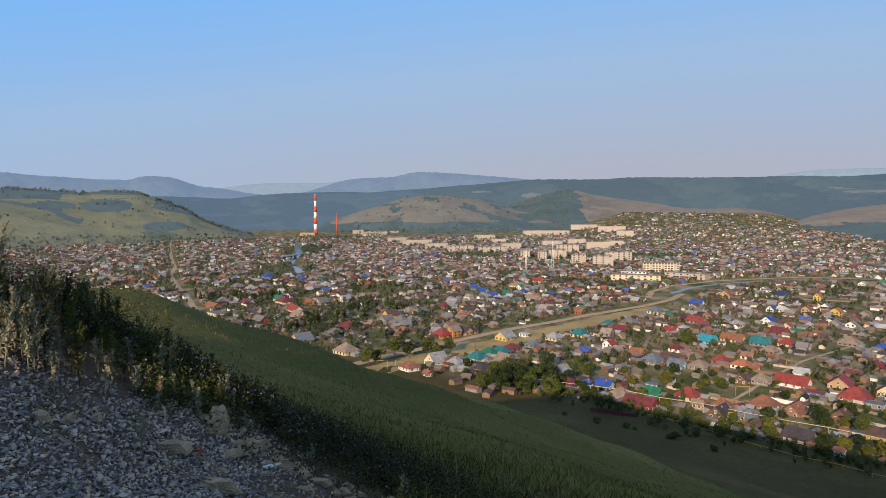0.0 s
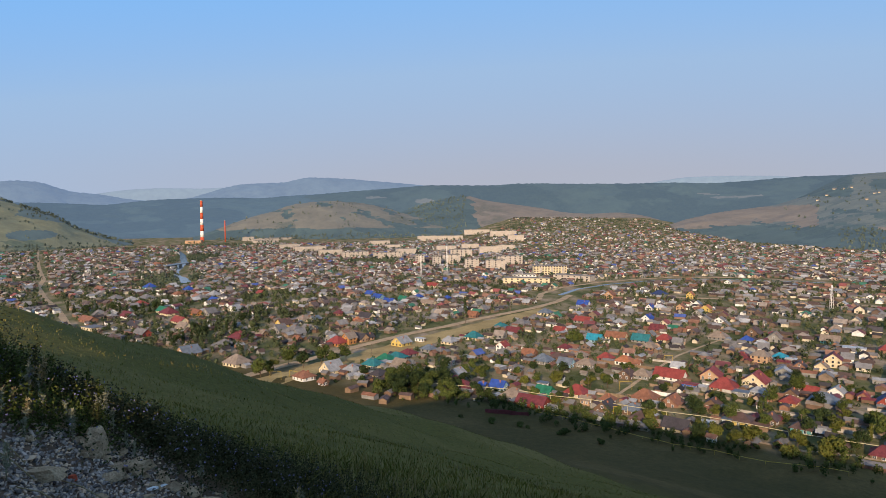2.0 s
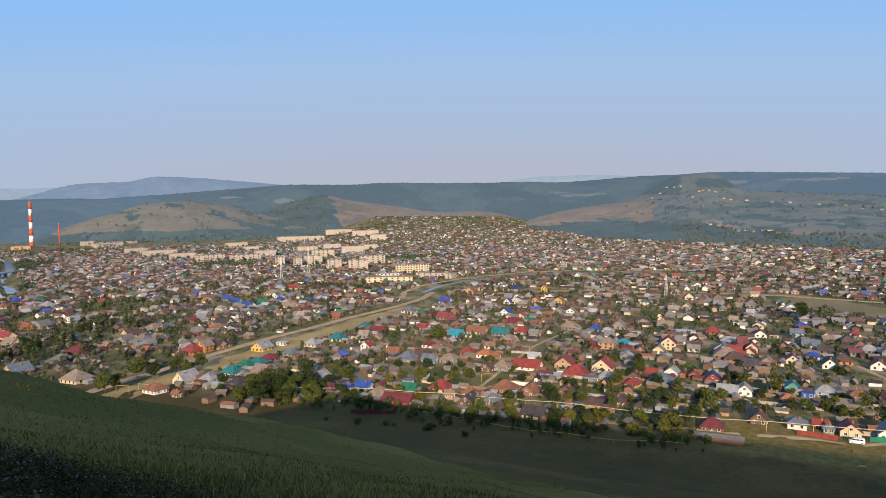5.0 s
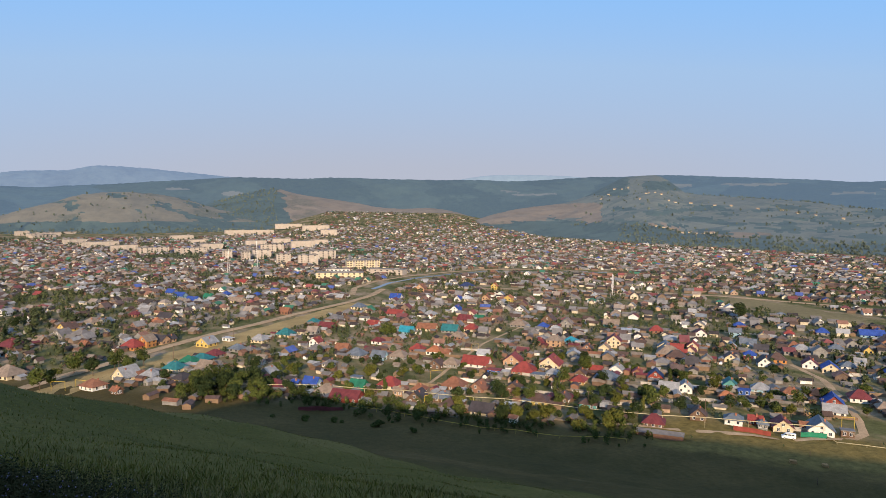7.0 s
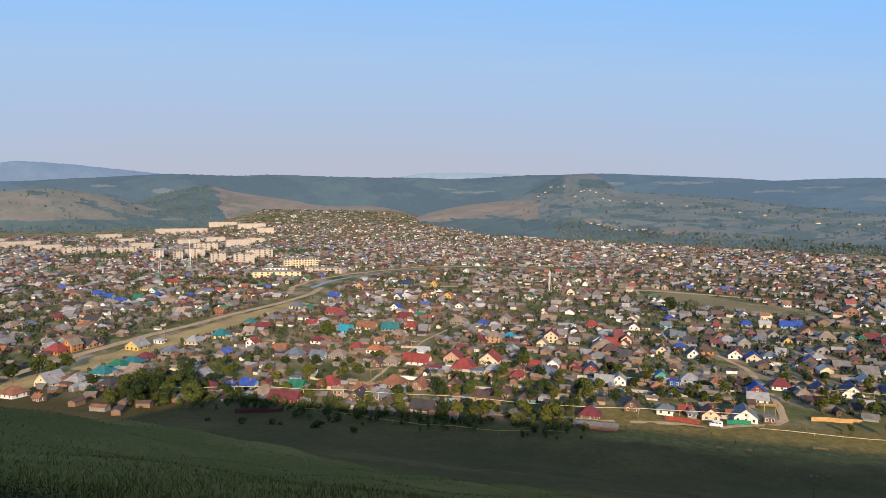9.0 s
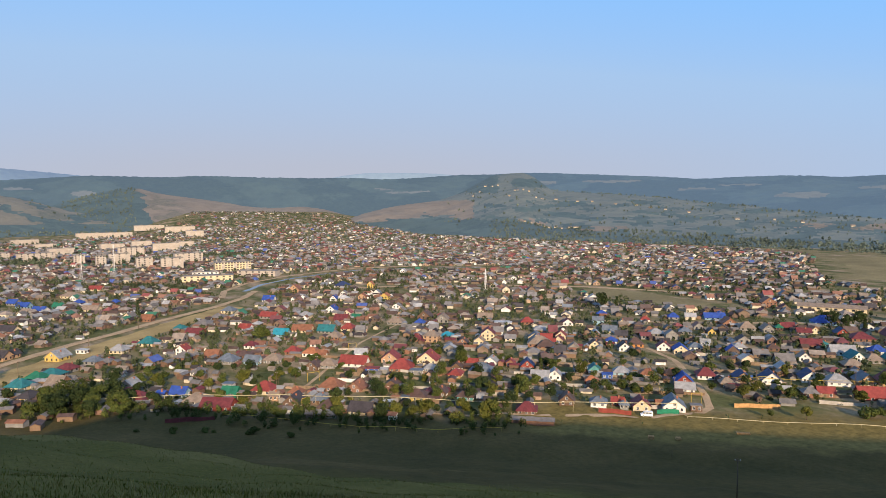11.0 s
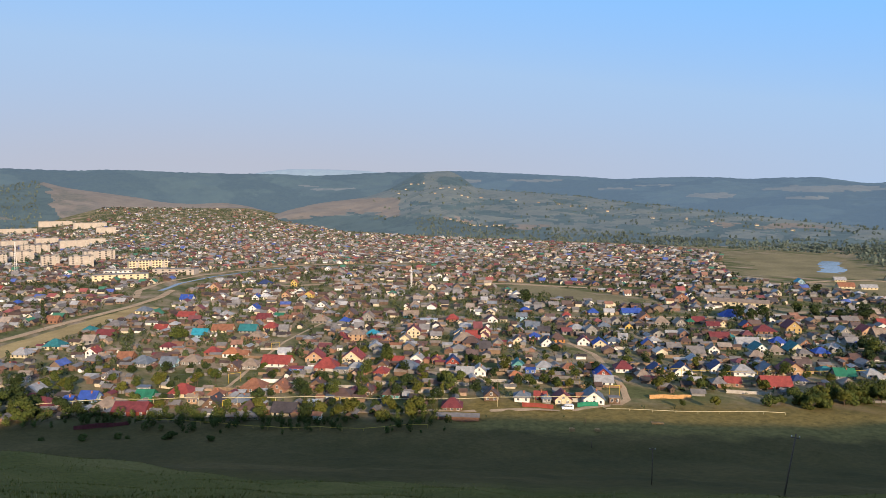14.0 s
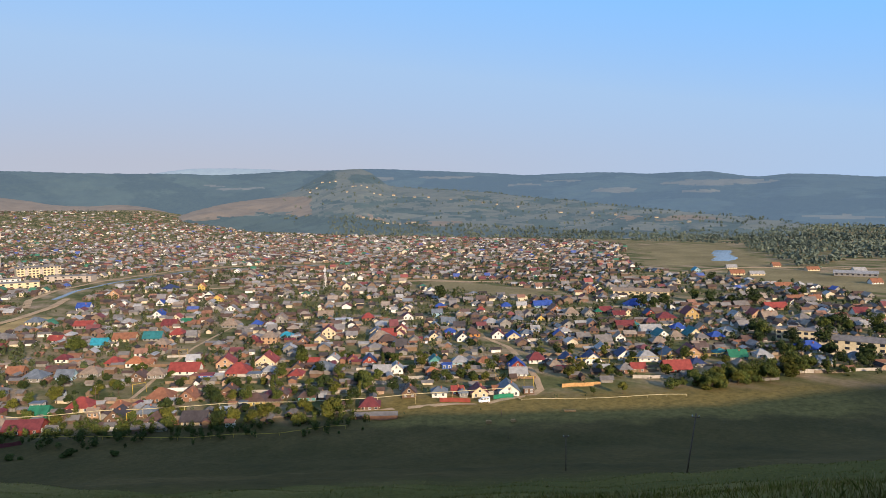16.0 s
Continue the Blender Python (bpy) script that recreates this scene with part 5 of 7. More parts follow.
# ---- houses, sheds and trees between them ----
near_sheds = 0
rng = random.Random(11)
for hx, hy, hr in list(TAKEN):
    if math.hypot(hx, hy) < 560:
        for _ in range(2):
            a_, q_ = rng.uniform(0, math.tau), hr + rng.uniform(1.5, 4.5)
            sx, sy = hx + q_ * math.cos(a_), hy + q_ * math.sin(a_)
            if in_town(sx, sy) and free(sx, sy, 1.6) and near_sheds < 210:
                shed(sx, sy, rng.uniform(3.2, 7), rng.uniform(2.6, 4), rng.uniform(1.7, 2.2), rng.choice(["grey", "brown", "pale", "tan", "rust", "grey", "maroon"]), rng.choice(["grey", "wood", "log", "wood", "brick"]), rng.choice((0, 90)) + rng.uniform(-8, 8))
                near_sheds += 1
ROOF_PICK = ["grey"] * 9 + ["brown"] * 4 + ["tan"] * 4 + ["pale"] * 4 + ["maroon"] * 3 + ["rust"] * 3 + ["dark"] * 2 + ["red"] * 2 + ["blue", "green", "steel", "teal"]
WALL_PICK = ["cream"] * 3 + ["white"] * 3 + ["wood"] * 3 + ["grey"] * 3 + ["log"] * 3 + ["peach"] * 2 + ["brick"] * 2 + ["ochre", "sky", "teal"]
spots = []
for row in range(-22, 102):
    v0 = 252 + row * 19.0
    step = 15.0
    for k in range(-128, 70):
        u, v = k * step + (row % 2) * 8 + rng.uniform(-4, 4), v0 + rng.uniform(-3.5, 3.5)
        x, y = xy_of(u, v)
        if in_town(x, y):
            spots.append((math.hypot(x, y), x, y, row, rng.random(), rng.random()))
spots.sort()
BLOCK_TREES = [(x + rng.uniform(-16, 16), y - rng.uniform(12, 26)) for x, y, r_ in TAKEN if y > 900 and r_ == 11 for _ in range(2)]
near_houses, far_house, far_shed, tree_spots = 0, [], [], []
for d, x, y, row, p, q in spots:
    wood = woods(x, y)
    garden = row % 3 == 2 and d < 900
    if wood > 0.3 and p < wood + 0.25:
        tree_spots.append((d, x, y, 1.0 + wood * 0.3))
        for _ in range(3 if d < 1300 else 2):
            tree_spots.append((d, x + rng.uniform(-8, 8), y + rng.uniform(-8, 8), 1.0))
        continue
    az_ = azd(x, y)[0]
    dense = 0.26 if garden else 0.74
    if az_ < -12 or d > 1500:
        dense *= 0.62
    if az_ > 8 and d > 2050:
        dense *= 0.34
    # the streets below the hill, placed to fit the camera's view: only outbuildings go between their houses
    v_ = uv_of(x, y)[1]
    if az_ > -5 and v_ < 470:
        dense *= 0.85 if v_ > 395 else 0.5 if v_ > 345 else 0.2
    elif -24 < az_ <= -5 and d < 620:
        dense *= 0.12
    if p < dense and free(x, y, 4.6):
        w, dp = rng.uniform(5.2, 7.8), rng.uniform(5.8, 8.2)
        form = rng.choice("gggsshh")
        if near_houses < 6:
            house(x, y, w, dp, 2 if q > 0.93 else 1, form, rng.choice(ROOF_PICK), rng.choice(WALL_PICK))
            near_houses += 1
        else:
            far_house.append((x, y, w, dp, rng.uniform(1.9, 2.5) * (1.6 if q > 0.93 else 1), form))
            TAKEN.append((x, y, 5.0))
        # outbuildings beside it
        for s in range(4 if d < 1000 else 2 if d < 1500 else 1):
            a, q9 = rng.uniform(0, math.tau), rng.uniform(7.5, 12)
            sx, sy = x + q9 * math.cos(a), y + q9 * math.sin(a)
            if rng.random() < 0.85 and in_town(sx, sy) and free(sx, sy, 2.6):
                if near_sheds < 280:
                    shed(sx, sy, rng.uniform(4, 8), rng.uniform(3, 4.6), rng.uniform(1.9, 2.4), rng.choice(["grey", "brown", "pale", "tan", "rust", "grey"]), rng.choice(["grey", "wood", "log", "wood", "brick"]), rng.choice((0, 90)) + rng.uniform(-5, 5))
                    near_sheds += 1
                else:
                    far_shed.append((sx, sy, rng.uniform(4, 9), rng.uniform(3, 5), rng.uniform(1.9, 2.6), "s"))
                    TAKEN.append((sx, sy, 2.4))
    elif q < 0.75 and free(x, y, 2.0):
        tree_spots.append((d, x, y, rng.uniform(0.6, 1.0)))
    for _ in range(4 if az_ < -8 else 3):
        a, q = rng.uniform(0, math.tau), rng.uniform(5, 12)
        tx, ty = x + q * math.cos(a), y + q * math.sin(a)
        if rng.random() < 0.8 and in_town(tx, ty) and free(tx, ty, 0.9):
            tree_spots.append((d, tx, ty, rng.choice((0.4, 0.5, 0.6, 0.7, 1.0)) * (1.0 if d < 900 else 0.8)))


for d, x, y, row, p, q in spots:
    if d < 640 and uv_of(x, y)[1] < 480:
        for _ in range(2):
            sx, sy = x + rng.uniform(-9, 9), y + rng.uniform(-9, 9)
            if rng.random() < 0.8 and in_town(sx, sy) and free(sx, sy, 1.5):
                far_shed.append((sx, sy, rng.uniform(2.6, 6), rng.uniform(2.2, 3.6), rng.uniform(1.4, 2.1), "s"))
                TAKEN.append((sx, sy, 1.6))


def far_town():
    """The many houses farther off, with their sheds, as one field of buildings."""
    V, F, I = [], [], []
    c, s = math.cos(radians(TURN)), math.sin(radians(TURN))
    for group, wall_i, roof_i in ((far_house, 0, 1), (far_shed, 0, 2)):
        for (x, y, w, d, h, form) in group:
            z = gz(x, y)
            t = radians(rng.uniform(-8, 8) + rng.choice((0, 0, 90)))
            ca, sa_ = c * math.cos(t) - s * math.sin(t), s * math.cos(t) + c * math.sin(t)
            a, b, rise = w / 2, d / 2, (w if form == "g" else d) / 2 * rng.uniform(0.55, 0.9)
            if form == "h":
                rise *= 0.8
            o = 0.55
            loc = [(-a, -b, -1), (a, -b, -1), (a, b, -1), (-a, b, -1), (-a, -b, h), (a, -b, h), (a, b, h), (-a, b, h)]
            fc = [(0, 1, 5, 4), (1, 2, 6, 5), (2, 3, 7, 6), (3, 0, 4, 7)]
            mi = [wall_i] * 4
            if form == "g":
                loc += [(0, -b, h + rise), (0, b, h + rise)]
                fc += [(4, 5, 8), (6, 7, 9)]
                mi += [wall_i] * 2
                rf = [(-a - o, -b - o, h - .2), (0, -b - o, h + rise + .12), (a + o, -b - o, h - .2), (-a - o, b + o, h - .2), (0, b + o, h + rise + .12), (a + o, b + o, h - .2)]
                rq = [(0, 1, 4, 3), (1, 2, 5, 4)]
            elif form == "s":
                loc += [(-a, 0, h + rise), (a, 0, h + rise)]
                fc += [(5, 6, 9), (7, 4, 8)]
                mi += [wall_i] * 2
                rf = [(-a - o, -b - o, h - .2), (-a - o, 0, h + rise + .12), (-a - o, b + o, h - .2), (a + o, -b - o, h - .2), (a + o, 0, h + rise + .12), (a + o, b + o, h - .2)]
                rq = [(0, 3, 4, 1), (1, 4, 5, 2)]
            else:
                rf = [(-a - o, -b - o, h - .1), (a + o, -b - o, h - .1), (a + o, b + o, h - .1), (-a - o, b + o, h - .1), (-a * .15, 0, h + rise), (a * .15, 0, h + rise)]
                rq = [(0, 1, 5, 4), (1, 2, 5), (2, 3, 4, 5), (3, 0, 4)]
            n = len(V)
            V += [(x + ca * p - sa_ * q_, y + sa_ * p + ca * q_, z + k) for p, q_, k in loc]
            F += [tuple(n + k for k in f) for f in fc]
            I += mi
            n = len(V)
            V += [(x + ca * p - sa_ * q_, y + sa_ * p + ca * q_, z + k) for p, q_, k in rf]
            F += [tuple(n + k for k in f) for f in rq]
            I += [roof_i] * len(rq)
            if wall_i == 0 and roof_i == 1:
                for px, py, nx, ny in ((-a * .45, -b - .04, 1, 0), (a * .45, -b - .04, 1, 0), (a + .04, 0, 0, 1)):
                    n = len(V)
                    V += [(x + ca * p - sa_ * q_, y + sa_ * p + ca * q_, z + k) for p, q_, k in ((px - .6 * nx, py - .6 * ny, .9), (px + .6 * nx, py + .6 * ny, .9), (px + .6 * nx, py + .6 * ny, 2.1), (px - .6 * nx, py - .6 * ny, 2.1))]
                    F.append((n, n + 1, n + 2, n + 3))
                    I.append(3)
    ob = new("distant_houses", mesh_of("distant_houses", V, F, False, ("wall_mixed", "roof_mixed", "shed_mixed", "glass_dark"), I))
    tagged(ob, "thousands of small village houses with mixed roofs", "houses", kind="stuff")


far_town()


def far_trees(name, places, label, material="far_leaf", n=60, leaf=1.05):
    """Crowns of loose leaf clumps on stems, far off."""
    r = np.random.RandomState(5)
    count = len(places)
    P = np.array(places, float)
    Z = ground_z(P[:, 0], P[:, 1]) if P.shape[1] < 4 else P[:, 3]
    H = (4.5 + 4.5 * r.rand(count)) * P[:, 2]
    W = H * (0.26 + 0.16 * r.rand(count))
    d = r.normal(size=(count, n, 3))
    d /= np.linalg.norm(d, axis=2, keepdims=True)
    q = r.uniform(0.55, 1.0, (count, n, 1))
    lump = 1 + 0.28 * np.sin(d[:, :, :1] * 3.1 + r.rand(count, 1, 1) * 6) * np.cos(d[:, :, 1:2] * 3.7 + r.rand(count, 1, 1) * 6)
    c = d * q * lump * np.stack([W, W, H * 0.46], 1)[:, None, :]
    c[:, :, 2] += (Z + H * 0.54)[:, None]
    c[:, :, 0] += P[:, 0][:, None]
    c[:, :, 1] += P[:, 1][:, None]
    out = d + r.normal(size=c.shape) * 0.38 + np.array([0, 0, 0.3])
    s = np.cross(out, r.normal(size=c.shape))
    s /= np.linalg.norm(s, axis=2, keepdims=True)
    t = np.cross(out, s)
    t /= np.linalg.norm(t, axis=2, keepdims=True)
    size = (leaf * (0.5 + 0.8 * r.rand(count, n, 1))) * (H[:, None, None] / 8) ** 0.7
    V = np.stack([c - s * size, c - t * size * .8, c + s * size, c + t * size * .8], 2).reshape(-1, 3)
    F = np.arange(len(V)).reshape(-1, 4)
    me = bpy.data.meshes.new(name)
    me.from_pydata(V.tolist(), [], F.tolist())
    me.materials.append(MATS[material])
    tagged(new(name, me), label, "trees", kind="stuff")


tree_spots += [(1200, x, y, rng.uniform(0.9, 1.5)) for x, y in BLOCK_TREES]
tree_spots = [t for t in tree_spots if off_road(t[1], t[2]) > -1]
tree_spots.sort()
rt = random.Random(3)
for d, x, y, size in tree_spots[:285]:
    k = rt.random()
    kind, i = ("tree", rt.randrange(4)) if k < 0.8 else ("spruce", rt.randrange(2)) if k < 0.88 and woods(x, y) > 0.3 else ("bush", rt.randrange(2)) if k < 0.97 else ("poplar", 0)
    tree(x, y, kind, i, size * rt.uniform(0.75, 1.1), rt.choice(["leaf", "leaf", "leaf_dark", "leaf_dark", "leaf_yellow"]))
near_gardens = [(x, y, s * 0.8) for d, x, y, s in tree_spots[285:] if d < 850]
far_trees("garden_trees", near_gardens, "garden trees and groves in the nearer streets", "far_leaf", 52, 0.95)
far_trees("garden_trees", [(x, y, s * 0.85) for d, x, y, s in tree_spots[285:] if d >= 850], "garden trees and groves all over the far town", "grove_leaf_hazed", 15, 1.5)


def hill_woods(name, sources, label, size):
    """Trees and hedges on the hillsides: (hill, lowest and highest share of the slope, azimuth range, count, patchiness)."""
    r = random.Random(len(name))
    out = []
    for hill, s0, s1, a0, a1, count, patch in sources:
        g = RIDGES[hill]
        az = np.degrees(np.arctan2(g[0, :, 0], g[0, :, 1]))
        cols = np.nonzero((az >= a0) & (az <= a1))[0]
        tries = 0
        while count > 0 and tries < 20000:
            tries += 1
            i, j = r.uniform(s0, s1) * 39, int(r.choice(cols))
            if j >= g.shape[1] - 1:
                continue
            t, k = i - int(i), int(i)
            q = r.random()
            p = (g[k, j] * (1 - t) + g[min(k + 1, 39), j] * t) * (1 - q) + (g[k, j + 1] * (1 - t) + g[min(k + 1, 39), j + 1] * t) * q
            if patch and noise.noise(Vector((p[0] * patch, p[1] * patch * 2.2, 1))) < 0.12:
                continue
            out.append((p[0], p[1], size * r.uniform(0.6, 1.4), p[2] - 0.5))
            count -= 1
    far_trees(name, out, label, "hill_leaf_hazed", 30, 1.5)


hill_woods("hillside_trees", [("hill_1", 0.9, 1.0, -36, -24, 260, 0), ("hill_1", 0.8, 1.0, -23.5, -16, 260, 0), ("hill_1", 0.1, 0.85, -36, -17, 120, 0.012), ("hill_1", 0.0, 0.12, -36, -16, 260, 0), ("hill_2", 0.1, 1.0, -9, 8, 130, 0.01),
           ("hill_2", 0.0, 0.12, -10, 10, 320, 0), ("hill_4", 0.0, 0.16, 40, 80, 1500, 0), ("hill_4", 0.16, 0.8, 36, 80, 450, 0.011), ("hill_4", 0.9, 1.0, 45, 80, 240, 0), ("hill_3", 0.0, 1.0, 6, 11, 500, 0),
           ("hill_3", 0.0, 0.2, 10, 29, 120, 0)], "trees and hedges on the hillsides", 0.9)
flood = []
while len(flood) < 5600:
    a, d = rng.uniform(59.4, 104.4), rng.uniform(811, 2153.4)
    x, y = d * math.sin(radians(a)), d * math.cos(radians(a))
    edge = float(np.interp(a, [60, 74, 75.5, 84, 104], [1480, 1380, 880, 880, 820]))
    patch = noise.noise(Vector((x * 0.006, y * 0.006, 4)))
    if d > edge + 90 * patch and patch > (-0.4 if d > edge + 160 else -0.1) and off_road(x, y) > 2:
        flood.append((x, y, rng.uniform(0.7, 1.5)))
far_trees("flood_woods", flood, "thickets in the flood plain, leaves paled for haze", "hill_leaf_hazed", 24, 1.7)
for x, y in [(761.8, 220.4), (769, 201.8), (872.9, 207.6), (850.5, 163.7), (681.5, 167.6), (675.7, 154.6), (757.6, 90.8), (822.4, 244.3), (861.1, 119.4), (599.1, 127.5), (612.2, 115.9)]:
    house(x, y, rng.uniform(9, 16), rng.uniform(6, 8), 1, "s", rng.choice(["pale", "grey", "rust"]), rng.choice(["white", "cream"]))


def bridge(x, y, length, turn):
    root = new("bridge")
    root.matrix_basis = pose(x, y, gz(x, y), 0, 0, turn)
    tagged(root, "low pale concrete bridge over the river", "bridge")
    part("deck", boxes("deck", (-length / 2, length / 2, -3.5, 3.5, 3.4, 4.2)), "concrete", root)
    for k in (-0.45, -0.15, 0.15, 0.45):
        part("pier", boxes("pier", (k * length - 0.8, k * length + 0.8, -2.5, 2.5, -1, 3.4)), "concrete", root)
    for sy in (-3.4, 3.4):
        part("railing", boxes("railing", (-length / 2, length / 2, sy - 0.08, sy + 0.08, 4.2, 5.2)), "frame_white", root)


bridge(-264, 1154, 74, 72)


def hill_huts(hill, share, a0, a1, count, label):
    """Small pale farm buildings in a row on a hillside."""
    g = RIDGES[hill]
    az = np.degrees(np.arctan2(g[0, :, 0], g[0, :, 1]))
    for k in range(count):
        j = int(np.argmin(np.abs(az - (a0 + (a1 - a0) * (k + rng.uniform(-.3, .3)) / count))))
        x, y, z = g[int(share * 39) + rng.randint(-1, 1), j]
        w, d, h = rng.uniform(5, 12), rng.uniform(4, 6), rng.uniform(1.8, 2.4)
        root = new("farm_building")
        root.matrix_basis = pose(x, y, z, 0, 0, TURN + rng.uniform(-10, 10))
        tagged(root, label, "farm building", "buildings on the hillside")
        part("wall", walls_mesh(w, d, h, 2.5, "s"), "wall_cream", root)
        part("roof", roof_mesh(w, d, h, 2.5, "s"), rng.choice(["roof_grey", "roof_tan", "roof_grey"]), root)


hill_huts("hill_4", 0.62, 38.6, 41.2, 5, "pale farm building high on the grassy hillside")
hill_huts("hill_4", 0.44, 41.6, 44.8, 7, "pale farm building high on the grassy hillside")
hill_huts("hill_4", 0.58, 46, 58, 8, "small pale hut on the grassy hillside")
hill_huts("hill_4", 0.16, 43, 48, 9, "long pale barn at the foot of the hillside")
hill_huts("hill_4", 0.5, 60, 72, 5, "small pale hut on the grassy hillside")


# ---- poles, pipes, fences and vehicles at the edge of the town ----
def utility_pole(x, y, height, lean=0.0, arm=True, label="weathered wooden utility pole"):
    root = new("utility_pole")
    root.matrix_basis = pose(x, y, gz(x, y), 0, 0, TURN) @ pose(0, 0, 0, 0, lean, 0)
    tagged(root, label + (" leaning on the grassy slope" if lean else " beside a street"), "utility pole", "utility poles")
    part("shaft", rod("shaft", [(0, 0, -0.5), (0, 0, height)], 0.12, 8, "pole_wood", 0.75), None, root)
    if arm:
        b = part("crossarm", boxes("crossarm", (-0.55, 0.55, -0.05, 0.05, height - 0.55, height - 0.42), mat_="pole_wood"), None, root)
        for k in (-0.48, 0, 0.48):
            part("insulator", rod("insulator", [(k, 0, height - 0.42), (k, 0, height - 0.22)], 0.05, 6, "frame_white"), None, b)


utility_pole(86.1, 30.8, 9.2, 8.0)
utility_pole(115.2, 65.4, 7.6, 0.0, True, "weathered wooden utility pole on the slope")
for x, y in ((19.8, 402), (59.3, 452.1), (98.9, 508.2), (148.3, 556.5), (-7.9, 372), (148.4, 318.8), (188, 361.1), (237.5, 401.5), (178.2, 229.4), (214.1, 198.1), (260, 178.9), (293.7, 207.3), (89, 330.3), (118.7, 300.5), (59.3, 345.1),
             (277.6, 252.7), (327.2, 293.2), (198, 301.3), (247.5, 331.9), (303, 163.8), (338.2, 134.7), (370.5, 105.6)):
    utility_pole(x, y, 8.0)
for x, y in ((213.3, 150.4), (188.5, 130.1)):
    utility_pole(x, y, 2.2, 0, False, "short wooden post")


def wire(a, b, sag=0.5):
    pts = []
    for k in range(9):
        t = k / 8
        pts.append((a[0] + (b[0] - a[0]) * t, a[1] + (b[1] - a[1]) * t, a[2] + (b[2] - a[2]) * t - sag * 4 * t * (1 - t)))
    ob = new("power_line", rod("power_line", pts, 0.02, 4, "wire"))
    tagged(ob, "thin dark power line between two poles", "power line", "power lines")


for (x0, y0), (x1, y1) in (((-7.9, 372), (19.8, 402)), ((19.8, 402), (59.3, 452.1)), ((59.3, 452.1), (98.9, 508.2)), ((98.9, 508.2), (148.3, 556.5)), ((148.4, 318.8), (188, 361.1)), ((188, 361.1), (237.5, 401.5)), ((178.2, 229.4), (214.1, 198.1)), ((214.1, 198.1), (260, 178.9)),
                           ((260, 178.9), (293.7, 207.3)), ((303, 163.8), (338.2, 134.7)), ((338.2, 134.7), (370.5, 105.6)), ((89, 330.3), (118.7, 300.5)), ((59.3, 345.1), (89, 330.3))):
    wire((x0, y0, gz(x0, y0) + 7.7), (x1, y1, gz(x1, y1) + 7.7))


def pipeline(name, points, height, radius, material, label, every=12.0):
    """A raised gas pipe on posts."""
    root = new(name)
    x0, y0 = points[0][:2]
    root.matrix_basis = pose(x0, y0, gz(x0, y0))
    tagged(root, label, "gas pipe")
    line = []
    for (xa, ya), (xb, yb) in zip(points, points[1:]):
        n = max(1, round(math.hypot(xb - xa, yb - ya) / every))
        line += [(xa + (xb - xa) * k / n, ya + (yb - ya) * k / n) for k in range(n)]
    line.append(points[-1])
    top = [(x - x0, y - y0, gz(x, y) + height - gz(x0, y0)) for x, y in line]
    part("pipe", rod("pipe", top, radius, 8, material), None, root)
    for (x, y), p in zip(line, top):
        part("post", rod("post", [(p[0], p[1], gz(x, y) - gz(x0, y0) - 0.3), (p[0], p[1], p[2])], radius * 0.7, 6, material), None, root)


pipeline("gas_pipe", [(28.7, 318), (56.4, 308.1), (80.1, 297.2), (109.8, 274.5), (134.6, 253.8), (155.4, 235.1), (179.3, 209.5), (217.2, 179.2), (238.2, 162.7)], 4.0, 0.13, "pipe_pale", "pale yellow gas pipe raised on tall posts", 15)
pipeline("gas_pipe", [(238.2, 162.2), (234.2, 154.7), (254.3, 134.2), (272.5, 114.7), (284.6, 102.1)], 0.8, 0.12, "pipe_pale", "pale yellow gas pipe running low over the grass", 9)
pipeline("gas_pipe", [(82.1, 267.3), (98.9, 246.4), (112.8, 230.6), (123.7, 215.8), (134.6, 202.9), (148.5, 195.1), (161.5, 185.4)], 1.3, 0.09, "gas_yellow", "yellow gas pipe on short posts along the gardens", 7)
pipeline("gas_pipe", [(250.1, 174.8), (260, 186.9), (287.7, 215.1)], 2.6, 0.09, "gas_yellow", "yellow gas pipe along a lane", 10)
pipeline("gas_pipe", [(297.9, 175.6), (328.1, 144.4), (358.3, 117.2), (393.7, 88.2)], 3.2, 0.1, "gas_yellow", "yellow gas pipe behind the gardens", 14)


def gas_arch(x, y, w, h, turn=0.0):
    root = new("gas_arch")
    root.matrix_basis = pose(x, y, gz(x, y), 0, 0, TURN + turn)
    tagged(root, "yellow gas pipe arch over a street", "gas pipe", "gas arches")
    part("post", rod("post", [(-w / 2, 0, -0.3), (-w / 2, 0, h)], 0.1, 6, "gas_yellow"), None, root)
    part("post", rod("post", [(w / 2, 0, -0.3), (w / 2, 0, h)], 0.1, 6, "gas_yellow"), None, root)
    part("beam", rod("beam", [(-w / 2, 0, h), (w / 2, 0, h)], 0.1, 6, "gas_yellow"), None, root)


for x, y, w, h, t in ((138.5, 301.7, 6, 4.5, 40), (65.3, 312.2, 5, 4, 0), (-32.6, 348, 6, 4.5, 30), (-23.7, 352, 7, 3.5, 0), (256.1, 165, 5, 5, 20), (188, 353.1, 5, 4, 40), (306, 161.9, 5, 5, 0), (116.7, 262.6, 4, 4.2, 60)):
    gas_arch(x, y, w, h, t)


